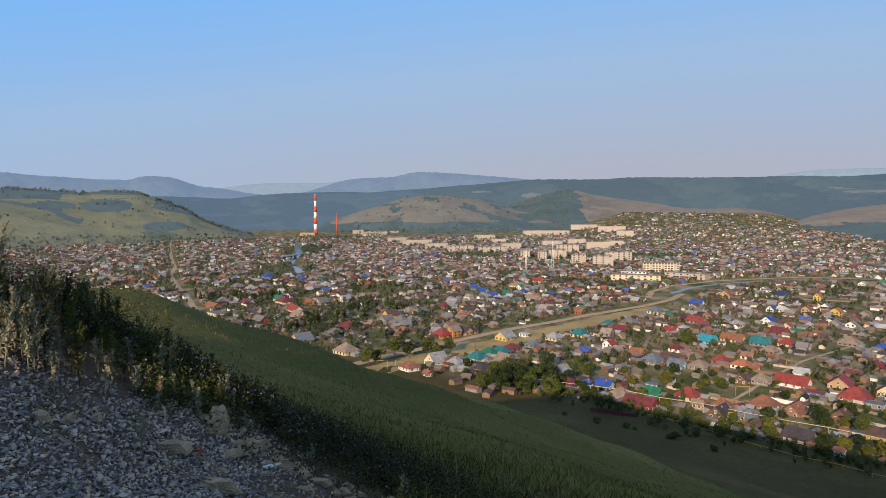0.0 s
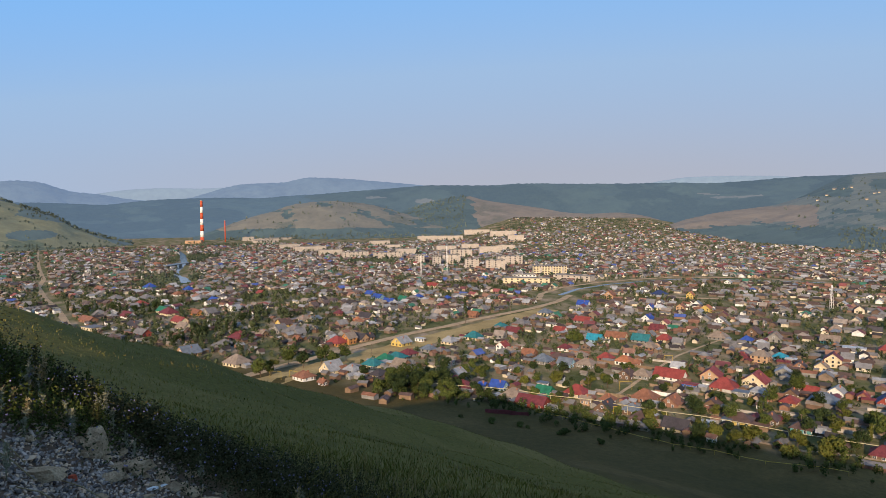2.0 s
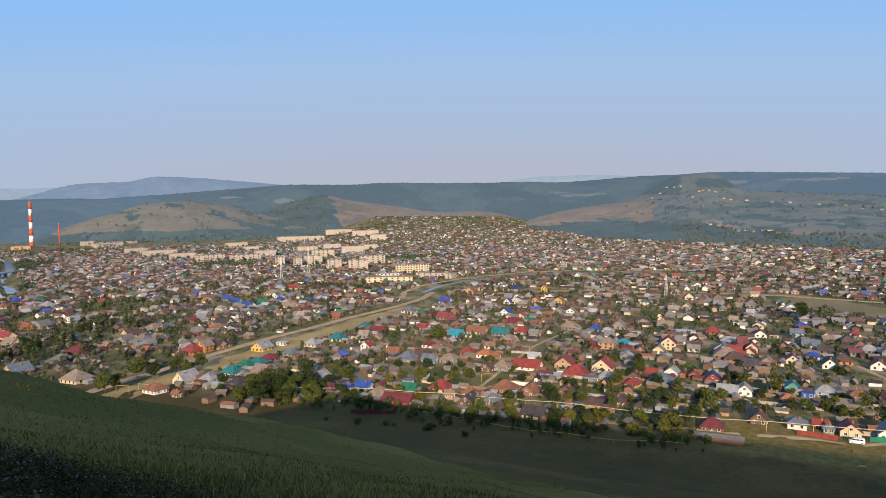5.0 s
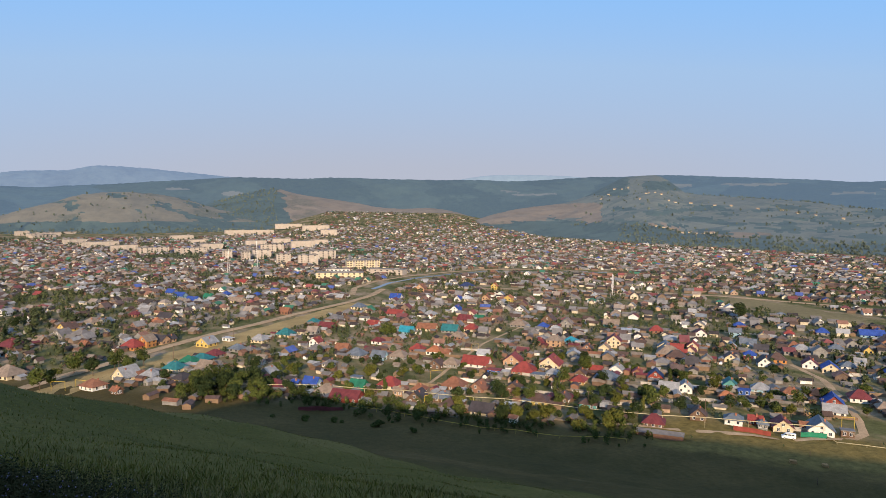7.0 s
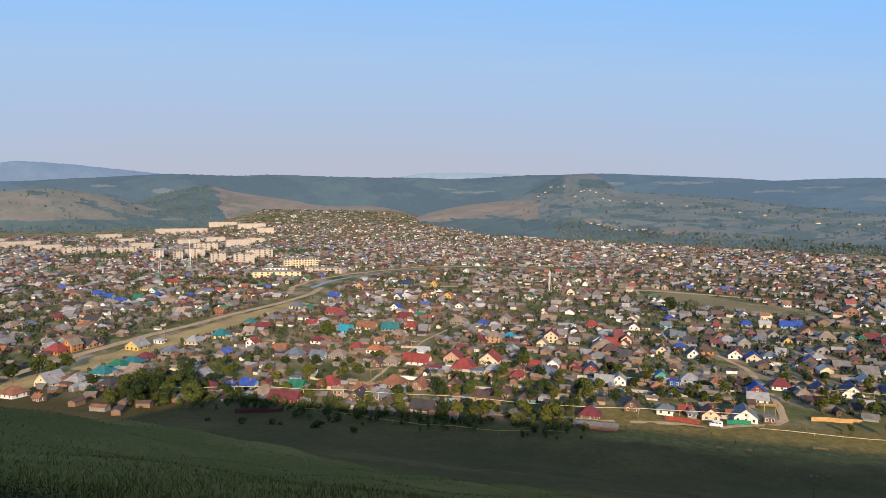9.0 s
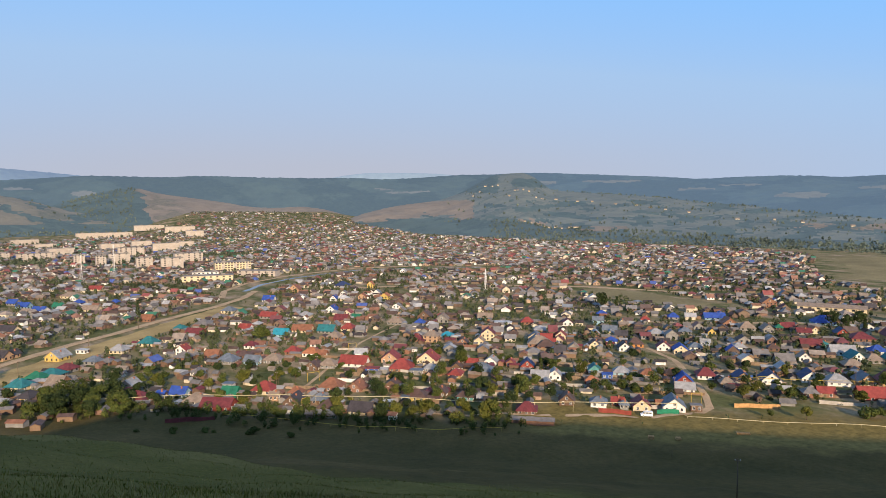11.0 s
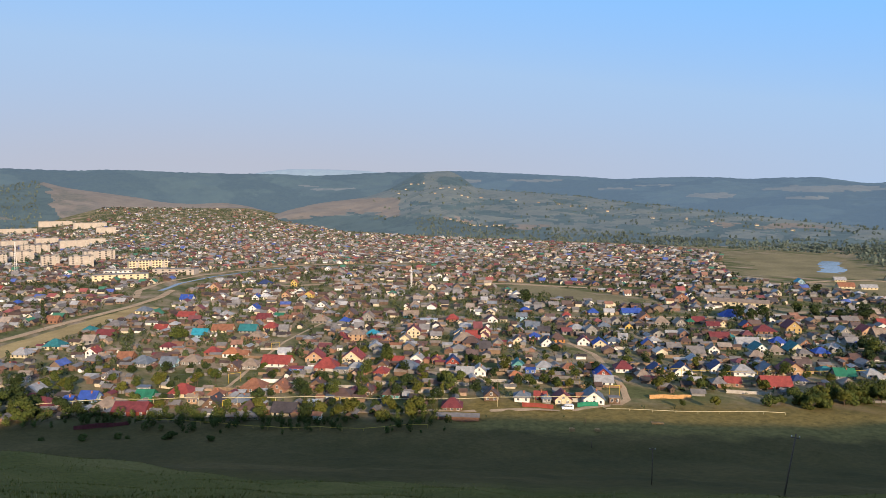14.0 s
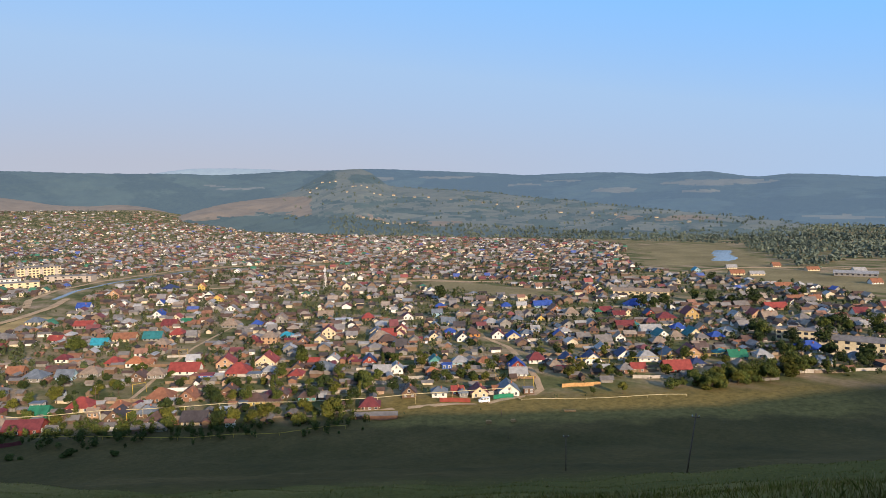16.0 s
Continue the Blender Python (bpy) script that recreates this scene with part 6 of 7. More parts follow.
def fence(x0, y0, x1, y1, height, material, label, every=2.6):
    root = new("fence")
    length = math.hypot(x1 - x0, y1 - y0)
    turn = math.degrees(math.atan2(y1 - y0, x1 - x0))
    root.matrix_basis = pose(x0, y0, gz(x0, y0), 0, 0, turn)
    tagged(root, label, "fence", "fences of the yards")
    slope = gz(x1, y1) - gz(x0, y0)
    n = max(1, int(length / every))
    c, s = math.cos(radians(turn)), math.sin(radians(turn))
    for k in range(n):
        a, b = length * k / n, length * (k + 1) / n
        za = gz(x0 + c * a, y0 + s * a) - gz(x0, y0)
        zb = gz(x0 + c * b, y0 + s * b) - gz(x0, y0)
        v = [(a + 0.02, -0.03, za - 0.1), (b - 0.02, -0.03, zb - 0.1), (b - 0.02, 0.03, zb - 0.1), (a + 0.02, 0.03, za - 0.1),
             (a + 0.02, -0.03, za + height), (b - 0.02, -0.03, zb + height), (b - 0.02, 0.03, zb + height), (a + 0.02, 0.03, za + height)]
        part("panel", mesh_of("panel", v, [(0, 3, 2, 1), (4, 5, 6, 7), (0, 1, 5, 4), (1, 2, 6, 5), (2, 3, 7, 6), (3, 0, 4, 7)], mats=(material,)), None, root)
        part("post", boxes("post", (a - 0.06, a + 0.06, 0.03, 0.15, za - 0.3, za + height + 0.1), mat_="pole_wood"), None, root)


fence(266.2, 153.3, 278.2, 139.6, 1.7, "fence_new", "fresh orange board fence on the meadow", 1.5)
fence(143.4, 297.8, 161.3, 282, 1.8, "wall_white", "white concrete slab fence", 3)
fence(61.3, 272.2, 79.1, 266.3, 1.7, "roof_maroon", "dark red sheet-metal fence in the shade")
fence(230.2, 166.5, 237.2, 160.7, 1.8, "wall_green", "bright green sheet-metal fence")
fence(212.2, 182.1, 221.2, 172.3, 1.8, "wall_red", "red sheet-metal fence by the track")
fence(305.8, 179.7, 314.9, 171.9, 2.0, "wall_blue", "blue sheet-metal fence by a house")
for k in range(150):
    u, v = rng.uniform(-150, 330), rng.choice((292, 296, 301, 311, 320, 330, 339, 348, 358, 377, 396)) + rng.uniform(-2, 2)
    x, y = xy_of(u, v)
    if in_town(x, y) and off_road(x, y) > 0:
        q = rng.uniform(12, 22)
        a, b = xy_of(u + q, v + rng.uniform(-1, 1))
        fence(x, y, a, b, rng.uniform(1.2, 1.7), rng.choice(["fence_wood", "fence_wood", "roof_grey", "wall_log", "roof_tan", "concrete"]), "weathered grey plank fence round a garden", 4.5)


def wheel_mesh():
    return rod("tyre", [(0, -0.1, 0), (0, 0.1, 0)], 0.34, 14, "rubber")


TYRE, RIM = wheel_mesh(), rod("rim", [(0, -0.11, 0), (0, 0.11, 0)], 0.2, 12, "frame_white")


def vehicle(x, y, turn, profile, width, wheels, paint, label, category):
    """A body extruded from its side profile, with window bands and wheels."""
    root = new(category)
    root.matrix_basis = pose(x, y, gz(x, y) + 0.1, 0, 0, turn)
    tagged(root, label, category)
    n, b = len(profile), width / 2
    v = [(px, sy * (b if pz < 1.0 else b * 0.92), pz) for sy in (-1, 1) for px, pz in profile]
    f = [tuple(range(n)), tuple(range(2 * n - 1, n - 1, -1))] + [(k, n + k, n + (k + 1) % n, (k + 1) % n) for k in range(n)]
    bm = bmesh.new()
    tmp = mesh_of("body", v, f)
    bm.from_mesh(tmp)
    bmesh.ops.recalc_face_normals(bm, faces=bm.faces)
    bmesh.ops.bevel(bm, geom=bm.edges[:], offset=0.07, segments=2, affect="EDGES")
    bm.to_mesh(tmp)
    bm.free()
    part("body", tmp, paint, root)
    lo, hi = min(p[0] for p in profile), max(p[0] for p in profile)
    zt = max(p[1] for p in profile)
    for s in (-1, 1):
        for k in range(3):
            a = lo + (hi - lo) * (0.12 + 0.24 * k)
            part("window", boxes("window", (a, a + (hi - lo) * 0.2, s * b * 0.95 - 0.02, s * b * 0.95 + 0.02, zt - 0.75, zt - 0.25), mat_="glass_dark"), None, root)
    for px in wheels:
        for s in (-1, 1):
            w_ = part("wheel", TYRE, None, root, m=pose(px, s * (b - 0.05), 0.24))
            part("rim", RIM, None, w_)


VAN = [(-2.4, 0.25), (2.5, 0.25), (2.55, 0.95), (1.7, 1.2), (1.1, 2.05), (-2.35, 2.1)]
CAR = [(-2.0, 0.3), (2.1, 0.3), (2.1, 0.8), (1.1, 0.95), (0.5, 1.45), (-1.1, 1.45), (-1.9, 0.95)]
vehicle(224.7, 167.4, TURN + 183, VAN, 1.95, (-1.5, 1.5), "car_white", "white minibus parked on the dirt track", "minibus")
vehicle(313.7, 190.8, TURN + 20, CAR, 1.7, (-1.3, 1.3), "car_dark", "dark car parked in a yard", "car")
vehicle(319.8, 183.9, TURN - 10, CAR, 1.7, (-1.3, 1.3), "car_dark", "dark car parked by a house", "car")
vehicle(297.4, 264.9, TURN + 80, CAR, 1.7, (-1.3, 1.3), "car_white", "white car parked in a lane", "car")


def woodpile(x, y, w, h, turn, label):
    root = new("woodpile")
    root.matrix_basis = pose(x, y, gz(x, y), 0, 0, turn)
    tagged(root, label, "woodpile")
    r = random.Random(int(x))
    for k in range(int(w / 0.3)):
        for j in range(int(h / 0.3)):
            part("log", rod("log", [(-w / 2 + 0.3 * k + r.uniform(0, .05), -0.9, 0.15 + 0.28 * j), (-w / 2 + 0.3 * k, 0.9 + r.uniform(-.1, .2), 0.15 + 0.28 * j)], 0.15, 7, "fence_new"), None, root)


woodpile(203.4, 149.2, 2.2, 1.2, TURN, "stack of cut logs on the grass")
woodpile(210.4, 142.4, 2.0, 1.0, TURN + 8, "low stack of cut logs on the grass")
woodpile(234.4, 130.9, 5.0, 0.6, TURN - 4, "long pile of grey boards and logs")

# trees and bushes along the edge of the houses
for k, (x, y) in enumerate([(-241, 640), (-230, 624), (-222, 632), (-212, 626), (-202, 617), (-199, 629), (-191, 621), (-187, 626), (-179, 621), (-175, 633), (-166, 621), (-164, 634), (-155, 622), (-113, 469), (-107, 462), (-104, 467), (-101, 478), (-96, 481), (-93, 488), (-87, 491), (-106, 513), (-82, 507), (-78, 518), (-76, 543), (-71, 555), (-93, 547)]):
    tree(x, y, ("poplar", "spruce", "tree")[k % 3], k % 2, 0.75 + 0.15 * (k % 3), "leaf_dark")
for x, y, kind, i, s, leaf in (
        (-40.5, 352.1, "tree", 1, 1.2, "leaf"), (-35.6, 360, "tree", 0, 1.2, "leaf_yellow"), (-28.7, 385, "tree", 1, 1.3, "leaf"), (-19.8, 378, "tree", 3, 1.3, "leaf_dark"), (-9.9, 388, "tree", 1, 1.2, "leaf"), (-3, 385, "tree", 2, 1.4, "leaf"), (4, 392, "tree", 1, 1.1, "leaf"),
        (37.6, 316.1, "tree", 1, 1.1, "leaf_dark"), (44.5, 318.1, "tree", 0, 1.3, "leaf"), (51.4, 322.1, "tree", 1, 1.1, "leaf_dark"), (29.7, 312, "tree", 3, 1.1, "leaf_dark"), (23.7, 316, "spruce", 0, 0.9, "leaf_dark"), (57.3, 314.1, "tree", 2, 1.2, "leaf_dark"),
        (63.3, 300.2, "tree", 0, 1.0, "leaf_dark"), (91, 297.3, "tree", 2, 1.0, "leaf"), (96.9, 285.4, "bush", 0, 1.4, "leaf_yellow"), (150.3, 409.6, "tree", 1, 1.2, "leaf"), (156.3, 413.7, "tree", 0, 1.2, "leaf"), (108.8, 560.2, "spruce", 1, 1.2, "leaf_dark"),
        (116.7, 262.6, "tree", 2, 0.8, "leaf"), (124.7, 248.7, "tree", 0, 1.0, "leaf_yellow"), (132.6, 240.8, "bush", 0, 1.5, "leaf"), (140.5, 226.9, "tree", 2, 1.1, "leaf_yellow"), (148.5, 217, "tree", 0, 1.2, "leaf_yellow"), (156.4, 207.2, "bush", 0, 1.7, "leaf_yellow"),
        (166.4, 199.4, "tree", 0, 1.25, "leaf_yellow"), (173.3, 204.4, "tree", 2, 1.2, "leaf"), (158.4, 246.1, "tree", 1, 0.9, "leaf"), (168.3, 237.2, "tree", 3, 0.9, "leaf"), (148.4, 256.9, "tree", 1, 0.9, "leaf_dark"), (180.2, 227.4, "tree", 1, 0.8, "leaf_dark"),
        (203.1, 216.8, "tree", 1, 0.9, "leaf"), (210, 226.8, "tree", 3, 1.1, "leaf"), (194.1, 237.6, "tree", 0, 1.0, "leaf_dark"), (247.9, 198.6, "tree", 2, 1.0, "leaf"), (263.9, 192.9, "tree", 1, 0.8, "leaf"), (278, 171.3, "tree", 0, 0.7, "leaf"),
        (294.5, 112.1, "bush", 0, 1.8, "leaf"), (300.5, 109.3, "tree", 2, 0.75, "leaf"), (306.5, 104.4, "bush", 1, 2.1, "leaf_yellow"), (312.5, 101.6, "tree", 0, 0.7, "leaf"), (318.6, 98.7, "bush", 0, 1.8, "leaf"), (325.6, 94.9, "tree", 2, 0.7, "leaf_yellow"), (332.7, 91.1, "bush", 0, 1.7, "leaf"),
        (339.7, 87.2, "tree", 3, 0.65, "leaf"), (346.7, 83.4, "bush", 1, 2.0, "leaf"), (353.8, 79.6, "bush", 0, 1.5, "leaf_dark"), (362.9, 71.8, "tree", 0, 0.7, "leaf_dark"), (373, 64.1, "tree", 2, 0.9, "leaf_dark"), (383.1, 58.3, "tree", 1, 0.9, "leaf_dark"), (394.2, 48.6, "tree", 1, 0.9, "leaf_dark"),
        (401, 66.6, "tree", 3, 1.2, "leaf_dark"), (396.8, 80.3, "tree", 1, 1.0, "leaf_dark"), (418.6, 90.6, "tree", 1, 1.2, "leaf_dark"), (412.4, 106.3, "tree", 3, 1.1, "leaf_dark"), (477.3, 196.6, "poplar", 0, 0.9, "leaf_dark"), (485.4, 188.8, "poplar", 1, 0.9, "leaf_dark"),
        (489.2, 211.6, "tree", 1, 1.3, "leaf_dark"), (497.2, 204.8, "tree", 3, 1.3, "leaf_dark"), (426.4, 364.3, "tree", 1, 1.5, "leaf_dark"), (436.3, 356.5, "poplar", 0, 0.8, "leaf_dark")):
    tree(x, y, kind, i, s, leaf)
for x, y, s in ((60.3, 255.2, 0.9), (49.4, 264.1, 0.6), (71.2, 252.2, 0.8), (83.1, 236.3, 1.1), (93, 222.4, 0.8), (87, 240.4, 0.6), (73.2, 248.2, 0.5)):
    tree(x, y, "bush", 1, s * 1.2, "leaf")
for k, (x, y) in enumerate([(435.3, 111.7), (428.4, 107.6), (444.3, 116.8), (390.7, 89.1), (381.7, 84), (421.8, 74.9), (404.9, 70.6), (474.7, 83.7), (481.8, 79.9), (491.8, 76.1), (483.9, 72), (394.2, 49.6), (386.2, 50.5), (494.1, 58.4), (477.2, 54.1), (626.1, 127), (608, 130.6), (549.8, 146.4), (582.8, 150), (551.3, 191.9), (543.5, 177), (687.8, 223.1), (553.6, 164.3), (508.3, 201.1), (508, 223.9)]):
    tree(x, y, "tree", k % 4, 1.15 + 0.2 * (k % 3), ("leaf_dark", "leaf", "leaf_dark")[k % 3])
for k in range(34):
    t = k / 33
    tree(299 + 62 * t + rng.gauss(0, 3), 104 - 34 * t + rng.gauss(0, 3.5), ("tree", "bush", "tree")[k % 3], k % 2, rng.uniform(0.8, 1.25) * (1.6 if k % 3 == 1 else 1), rng.choice(["leaf", "leaf_yellow", "leaf"]))
for k, (x, y) in enumerate([(50.4, 293.1), (4, 359), (44.5, 303.1), (37.6, 324.1), (33.6, 317), (33.6, 332), (24.7, 331), (38.6, 300.1), (51.4, 305.1), (25.7, 335), (3, 362), (26.7, 332), (20.8, 317), (29.7, 321), (14.8, 353), (19.8, 345), (27.7, 308), (38.6, 328.1), (47.5, 299.1), (38.6, 302.1), (40.5, 305.1), (18.8, 315), (54.4, 316.1), (40.5, 307.1), (25.7, 325), (26.7, 312)]):
    if free(x, y, 1.0):
        tree(x, y, "tree", k % 4, 0.8 + 0.2 * (k % 3), ("leaf", "leaf_dark", "leaf")[k % 3])
for k, (x, y) in enumerate([(-2, 346), (5.9, 317), (13.8, 301), (23.7, 308), (30.6, 301), (41.5, 315.1), (11.9, 329), (19.8, 293)]):
    if free(x, y, 2.6):
        shed(x, y, 5 + k % 3, 3.6, 2.2, ("grey", "brown", "rust")[k % 3], ("wood", "log", "grey")[k % 3], (0, 90)[k % 2] + 4 * k)
hedge = []
for k in range(420):
    u = rng.uniform(-215.1, -4)
    x, y = xy_of(u, float(np.interp(u, FOOT_U, FOOT_V)) + rng.gauss(2, 8))
    if noise.noise(Vector((u * 0.05, 0, 0))) > -0.25 and free(x, y, 0.6):
        hedge.append((x, y, rng.uniform(0.25, 0.65)))
far_trees("hedge", hedge, "overgrown hedge along the last gardens", "leaf", 110, 0.5)
shrubs = []
for d, x, y, row, p_, q_ in spots:
    if d < 950:
        for _ in range(5 if d < 600 else 3):
            sx, sy = x + rng.uniform(-10, 10), y + rng.uniform(-10, 10)
            if in_town(sx, sy) and free(sx, sy, 0.4):
                shrubs.append((sx, sy, rng.uniform(0.18, 0.42)))
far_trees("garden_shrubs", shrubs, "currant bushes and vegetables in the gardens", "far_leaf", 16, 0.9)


# ---- the hilltop in front of the camera ----
def stone_mesh(name, r, size, points=16, flat=0.55):
    bm = bmesh.new()
    for _ in range(points):
        p = Vector((r.gauss(0, 1), r.gauss(0, 1), r.gauss(0, 1))).normalized()
        bm.verts.new((p.x * size[0] * r.uniform(.8, 1), p.y * size[1] * r.uniform(.8, 1), p.z * size[2] * r.uniform(.8, 1)))
    bmesh.ops.convex_hull(bm, input=bm.verts[:])
    bmesh.ops.delete(bm, geom=[w for w in bm.verts if not w.link_faces], context="VERTS")
    me = bpy.data.meshes.new(name)
    bm.to_mesh(me)
    bm.free()
    return me


def gravel():
    """Crushed stone tipped over the edge of the path."""
    r = random.Random(8)
    kinds = []
    for k in range(14):
        me = stone_mesh("g", r, (1, r.uniform(.55, .85), r.uniform(.35, .7)), 9)
        kinds.append(([w.co.copy() for w in me.vertices], [tuple(p.vertices) for p in me.polygons]))
        bpy.data.meshes.remove(me)
    V, F = [], []
    for _ in range(46000):
        x, y = r.uniform(-5.6, 0.0), r.uniform(2.6, 8.8)
        if y < 4.4 and r.random() > (y - 2.4) / 2:
            continue
        edge = y - (9.0 + 0.62 * (x + 3.5)) if x > -3.6 else y - 8.0 + 0.6 * (-3.6 - x)
        if edge > r.uniform(-1.6, 0.3) or x > -0.9 + r.uniform(-0.8, 0.5) + (4.6 - y) * 0.3:
            continue
        if ((x + 4.35) * 0.85 + (y - 7.9) * 0.5) ** 2 / 1.7 + ((y - 7.9) * 0.85 - (x + 4.35) * 0.5) ** 2 / 0.6 < r.uniform(0.55, 1.0) or r.random() < 0.35 * (x > -2.2):
            continue
        s = 0.018 + 0.024 * r.random() ** 2 + (0.022 if r.random() < 0.05 else 0)
        m = pose(x, y, gz(x, y) + s * r.uniform(0, 0.7), r.uniform(-40, 40), r.uniform(-40, 40), r.uniform(0, 360)) @ Matrix.Scale(s, 4)
        vs, fs = r.choice(kinds)
        n = len(V)
        V += [m @ p for p in vs]
        F += [tuple(n + i for i in f) for f in fs]
    tagged(new("gravel", mesh_of("gravel", V, F, False, ("gravel",))), "grey crushed stone strewn over the path", "gravel", kind="stuff")


gravel()


def slab_mesh(name, r, size):
    """A broken slab: an uneven outline, a thickness, a tilted top and chipped faces."""
    n = r.randint(7, 10)
    ring = []
    for k in range(n):
        a = math.tau * (k + r.uniform(-.38, .38)) / n
        ring.append((size[0] * math.cos(a) * r.uniform(.62, 1.08), size[1] * math.sin(a) * r.uniform(.62, 1.08)))
    tx, ty = r.uniform(-.5, .5), r.uniform(-.5, .5)
    bm = bmesh.new()
    low = [bm.verts.new((x * 1.12, y * 1.12, -size[2])) for x, y in ring]
    top = [bm.verts.new((x * r.uniform(.7, .98), y * r.uniform(.7, .98), size[2] * (1 + tx * x / size[0] + ty * y / size[1]) + r.uniform(-.25, .2) * size[2])) for x, y in ring]
    bm.faces.new(low[::-1])
    bm.faces.new(top)
    for k in range(n):
        bm.faces.new((low[k], low[(k + 1) % n], top[(k + 1) % n], top[k]))
    bmesh.ops.triangulate(bm, faces=bm.faces[:])
    bmesh.ops.subdivide_edges(bm, edges=bm.edges[:], cuts=2, use_grid_fill=True)
    off, m = r.uniform(0, 50), min(size)
    for w in bm.verts:
        w.co += Vector((noise.noise(w.co * 9 + Vector((off, 0, 0))), noise.noise(w.co * 9 + Vector((0, off, 0))), noise.noise(w.co * 13 + Vector((0, 0, off))))) * m * 0.4
    me = bpy.data.meshes.new(name)
    bm.to_mesh(me)
    bm.free()
    return me


def rock(x, y, size, turn, tilt, seed, material="sandstone", label="flat slab of tan sandstone in the gravel", sink=0.25, name="rock"):
    me = slab_mesh(name, random.Random(seed), size)
    ob = new(name, me)
    me.materials.append(MATS[material])
    ob.matrix_basis = pose(x, y, gz(x, y) + size[2] * (0.8 - sink), tilt, -tilt * 0.6, turn)
    return tagged(ob, label, "rock", "rocks in the gravel")


rock(-2.78, 7.95, (0.20, 0.15, 0.13), 15, 8, 3, label="blocky tan sandstone boulder at the edge of the gravel")
rock(-2.38, 7.98, (0.27, 0.13, 0.06), -24, 22, 5)
rock(-2.98, 7.02, (0.33, 0.10, 0.055), -14, 12, 7, label="long tan sandstone slab catching the low sun")
rock(-2.36, 6.62, (0.36, 0.10, 0.05), -20, 9, 9, label="narrow dark slab half buried in the gravel")
rock(-1.95, 7.92, (0.16, 0.10, 0.03), -30, 20, 11)
rock(-2.5, 7.55, (0.13, 0.09, 0.03), 10, 16, 13)
rock(-3.78, 6.1, (0.085, 0.06, 0.05), 40, 10, 15)
rock(-3.66, 6.32, (0.075, 0.05, 0.04), 70, 12, 17)
rock(-3.57, 6.66, (0.07, 0.055, 0.04), 15, 12, 19)
rock(-1.55, 7.86, (0.25, 0.05, 0.03), -22, 14, 21)
rock(-1.28, 7.84, (0.2, 0.05, 0.03), -16, 14, 23)
rock(-4.03, 7.78, (0.12, 0.07, 0.03), -10, 8, 25, label="pale flat stone lying on the bare earth bank")
rock(-2.12, 7.68, (0.17, 0.03, 0.012), 24, 8, 27, "frame_white", "thin white strip of scrap in the gravel", 0.0, "scrap")
rock(-2.75, 7.25, (0.045, 0.035, 0.03), 0, 5, 29, "chimney_red", "small chip of red brick in the gravel", 0.0, "brick_chip")


# broken slabs and chips along the edge of the gravel
rs = random.Random(4)
for k in range(70):
    t = rs.random()
    x, y = -3.3 + 2.3 * t + rs.gauss(0, .16), 7.95 - 0.1 * t + rs.gauss(0, .28)
    s = rs.uniform(.04, .14)
    rock(x, y, (s, s * rs.uniform(.25, .6), s * rs.uniform(.10, .26)), rs.uniform(-50, 10), rs.uniform(4, 26), 300 + k, label="small chip of tan sandstone on the bare earth", sink=0.1)


def blades(name, places, height, width, material, label, per=1, bend=0.5, category="grass"):
    """Grass and stalks as slim bent blades."""
    r = np.random.RandomState(len(places))
    P = np.repeat(np.array(places, float), per, 0)
    n = len(P)
    if per > 1:
        P[:, :2] += r.normal(size=(n, 2)) * 0.1
    Z = ground_z(P[:, 0], P[:, 1]) - 0.03
    h = height * P[:, 2] * r.uniform(0.5, 1.25, n)
    a, b = r.uniform(0, 2 * math.pi, n), r.uniform(0, 2 * math.pi, n)
    w = width * P[:, 2] * P[:, 3] if P.shape[1] > 3 else width * P[:, 2]
    dx, dy = np.cos(a) * w, np.sin(a) * w
    lx, ly = np.cos(b) * h * bend * r.rand(n), np.sin(b) * h * bend * r.rand(n)
    base = np.stack([P[:, 0], P[:, 1], Z], 1)
    V = np.stack([base + np.stack([-dx, -dy, 0 * h], 1), base + np.stack([dx, dy, 0 * h], 1),
                  base + np.stack([dx * .7 + lx * .35, dy * .7 + ly * .35, h * .6], 1), base + np.stack([lx, ly, h], 1), base + np.stack([-dx * .7 + lx * .35, -dy * .7 + ly * .35, h * .6], 1)], 1).reshape(-1, 3)
    F = np.arange(len(V)).reshape(-1, 5)
    me = bpy.data.meshes.new(name)
    me.from_pydata(V.tolist(), [], F.tolist())
    me.materials.append(MATS[material])
    tagged(new(name, me), label, category, kind="stuff")


def meadow_grass():
    r = random.Random(21)
    spots_, straw = [], []
    while len(spots_) < 70000:
        a, d = radians(r.uniform(-30, 92)), math.exp(r.uniform(math.log(7.5), math.log(105)))
        x, y = d * math.sin(a), d * math.cos(a)
        if x < -0.6 and d < 10.5:
            continue
        k = noise.noise(Vector((x, y, 0)) * 0.12) + 0.5 * noise.noise(Vector((x, y, 5)) * 0.5)
        if k < r.uniform(-0.9, 0.1):
            continue
        low = float(np.interp(d, [9, 30], [1, 0.48]))
        (straw if r.random() < 0.06 + 0.14 * (k > 0.3) else spots_).append((x, y, r.uniform(.6, 1.25) * low, (0.6 + d / 26) / low))
    blades("meadow_grass", spots_, 0.30, 0.011, "grass_blade", "rough green meadow grass on the slope", bend=0.9)
    blades("dry_grass", straw, 0.40, 0.0045, "straw", "dry straw-coloured stalks among the grass", bend=0.35)


meadow_grass()


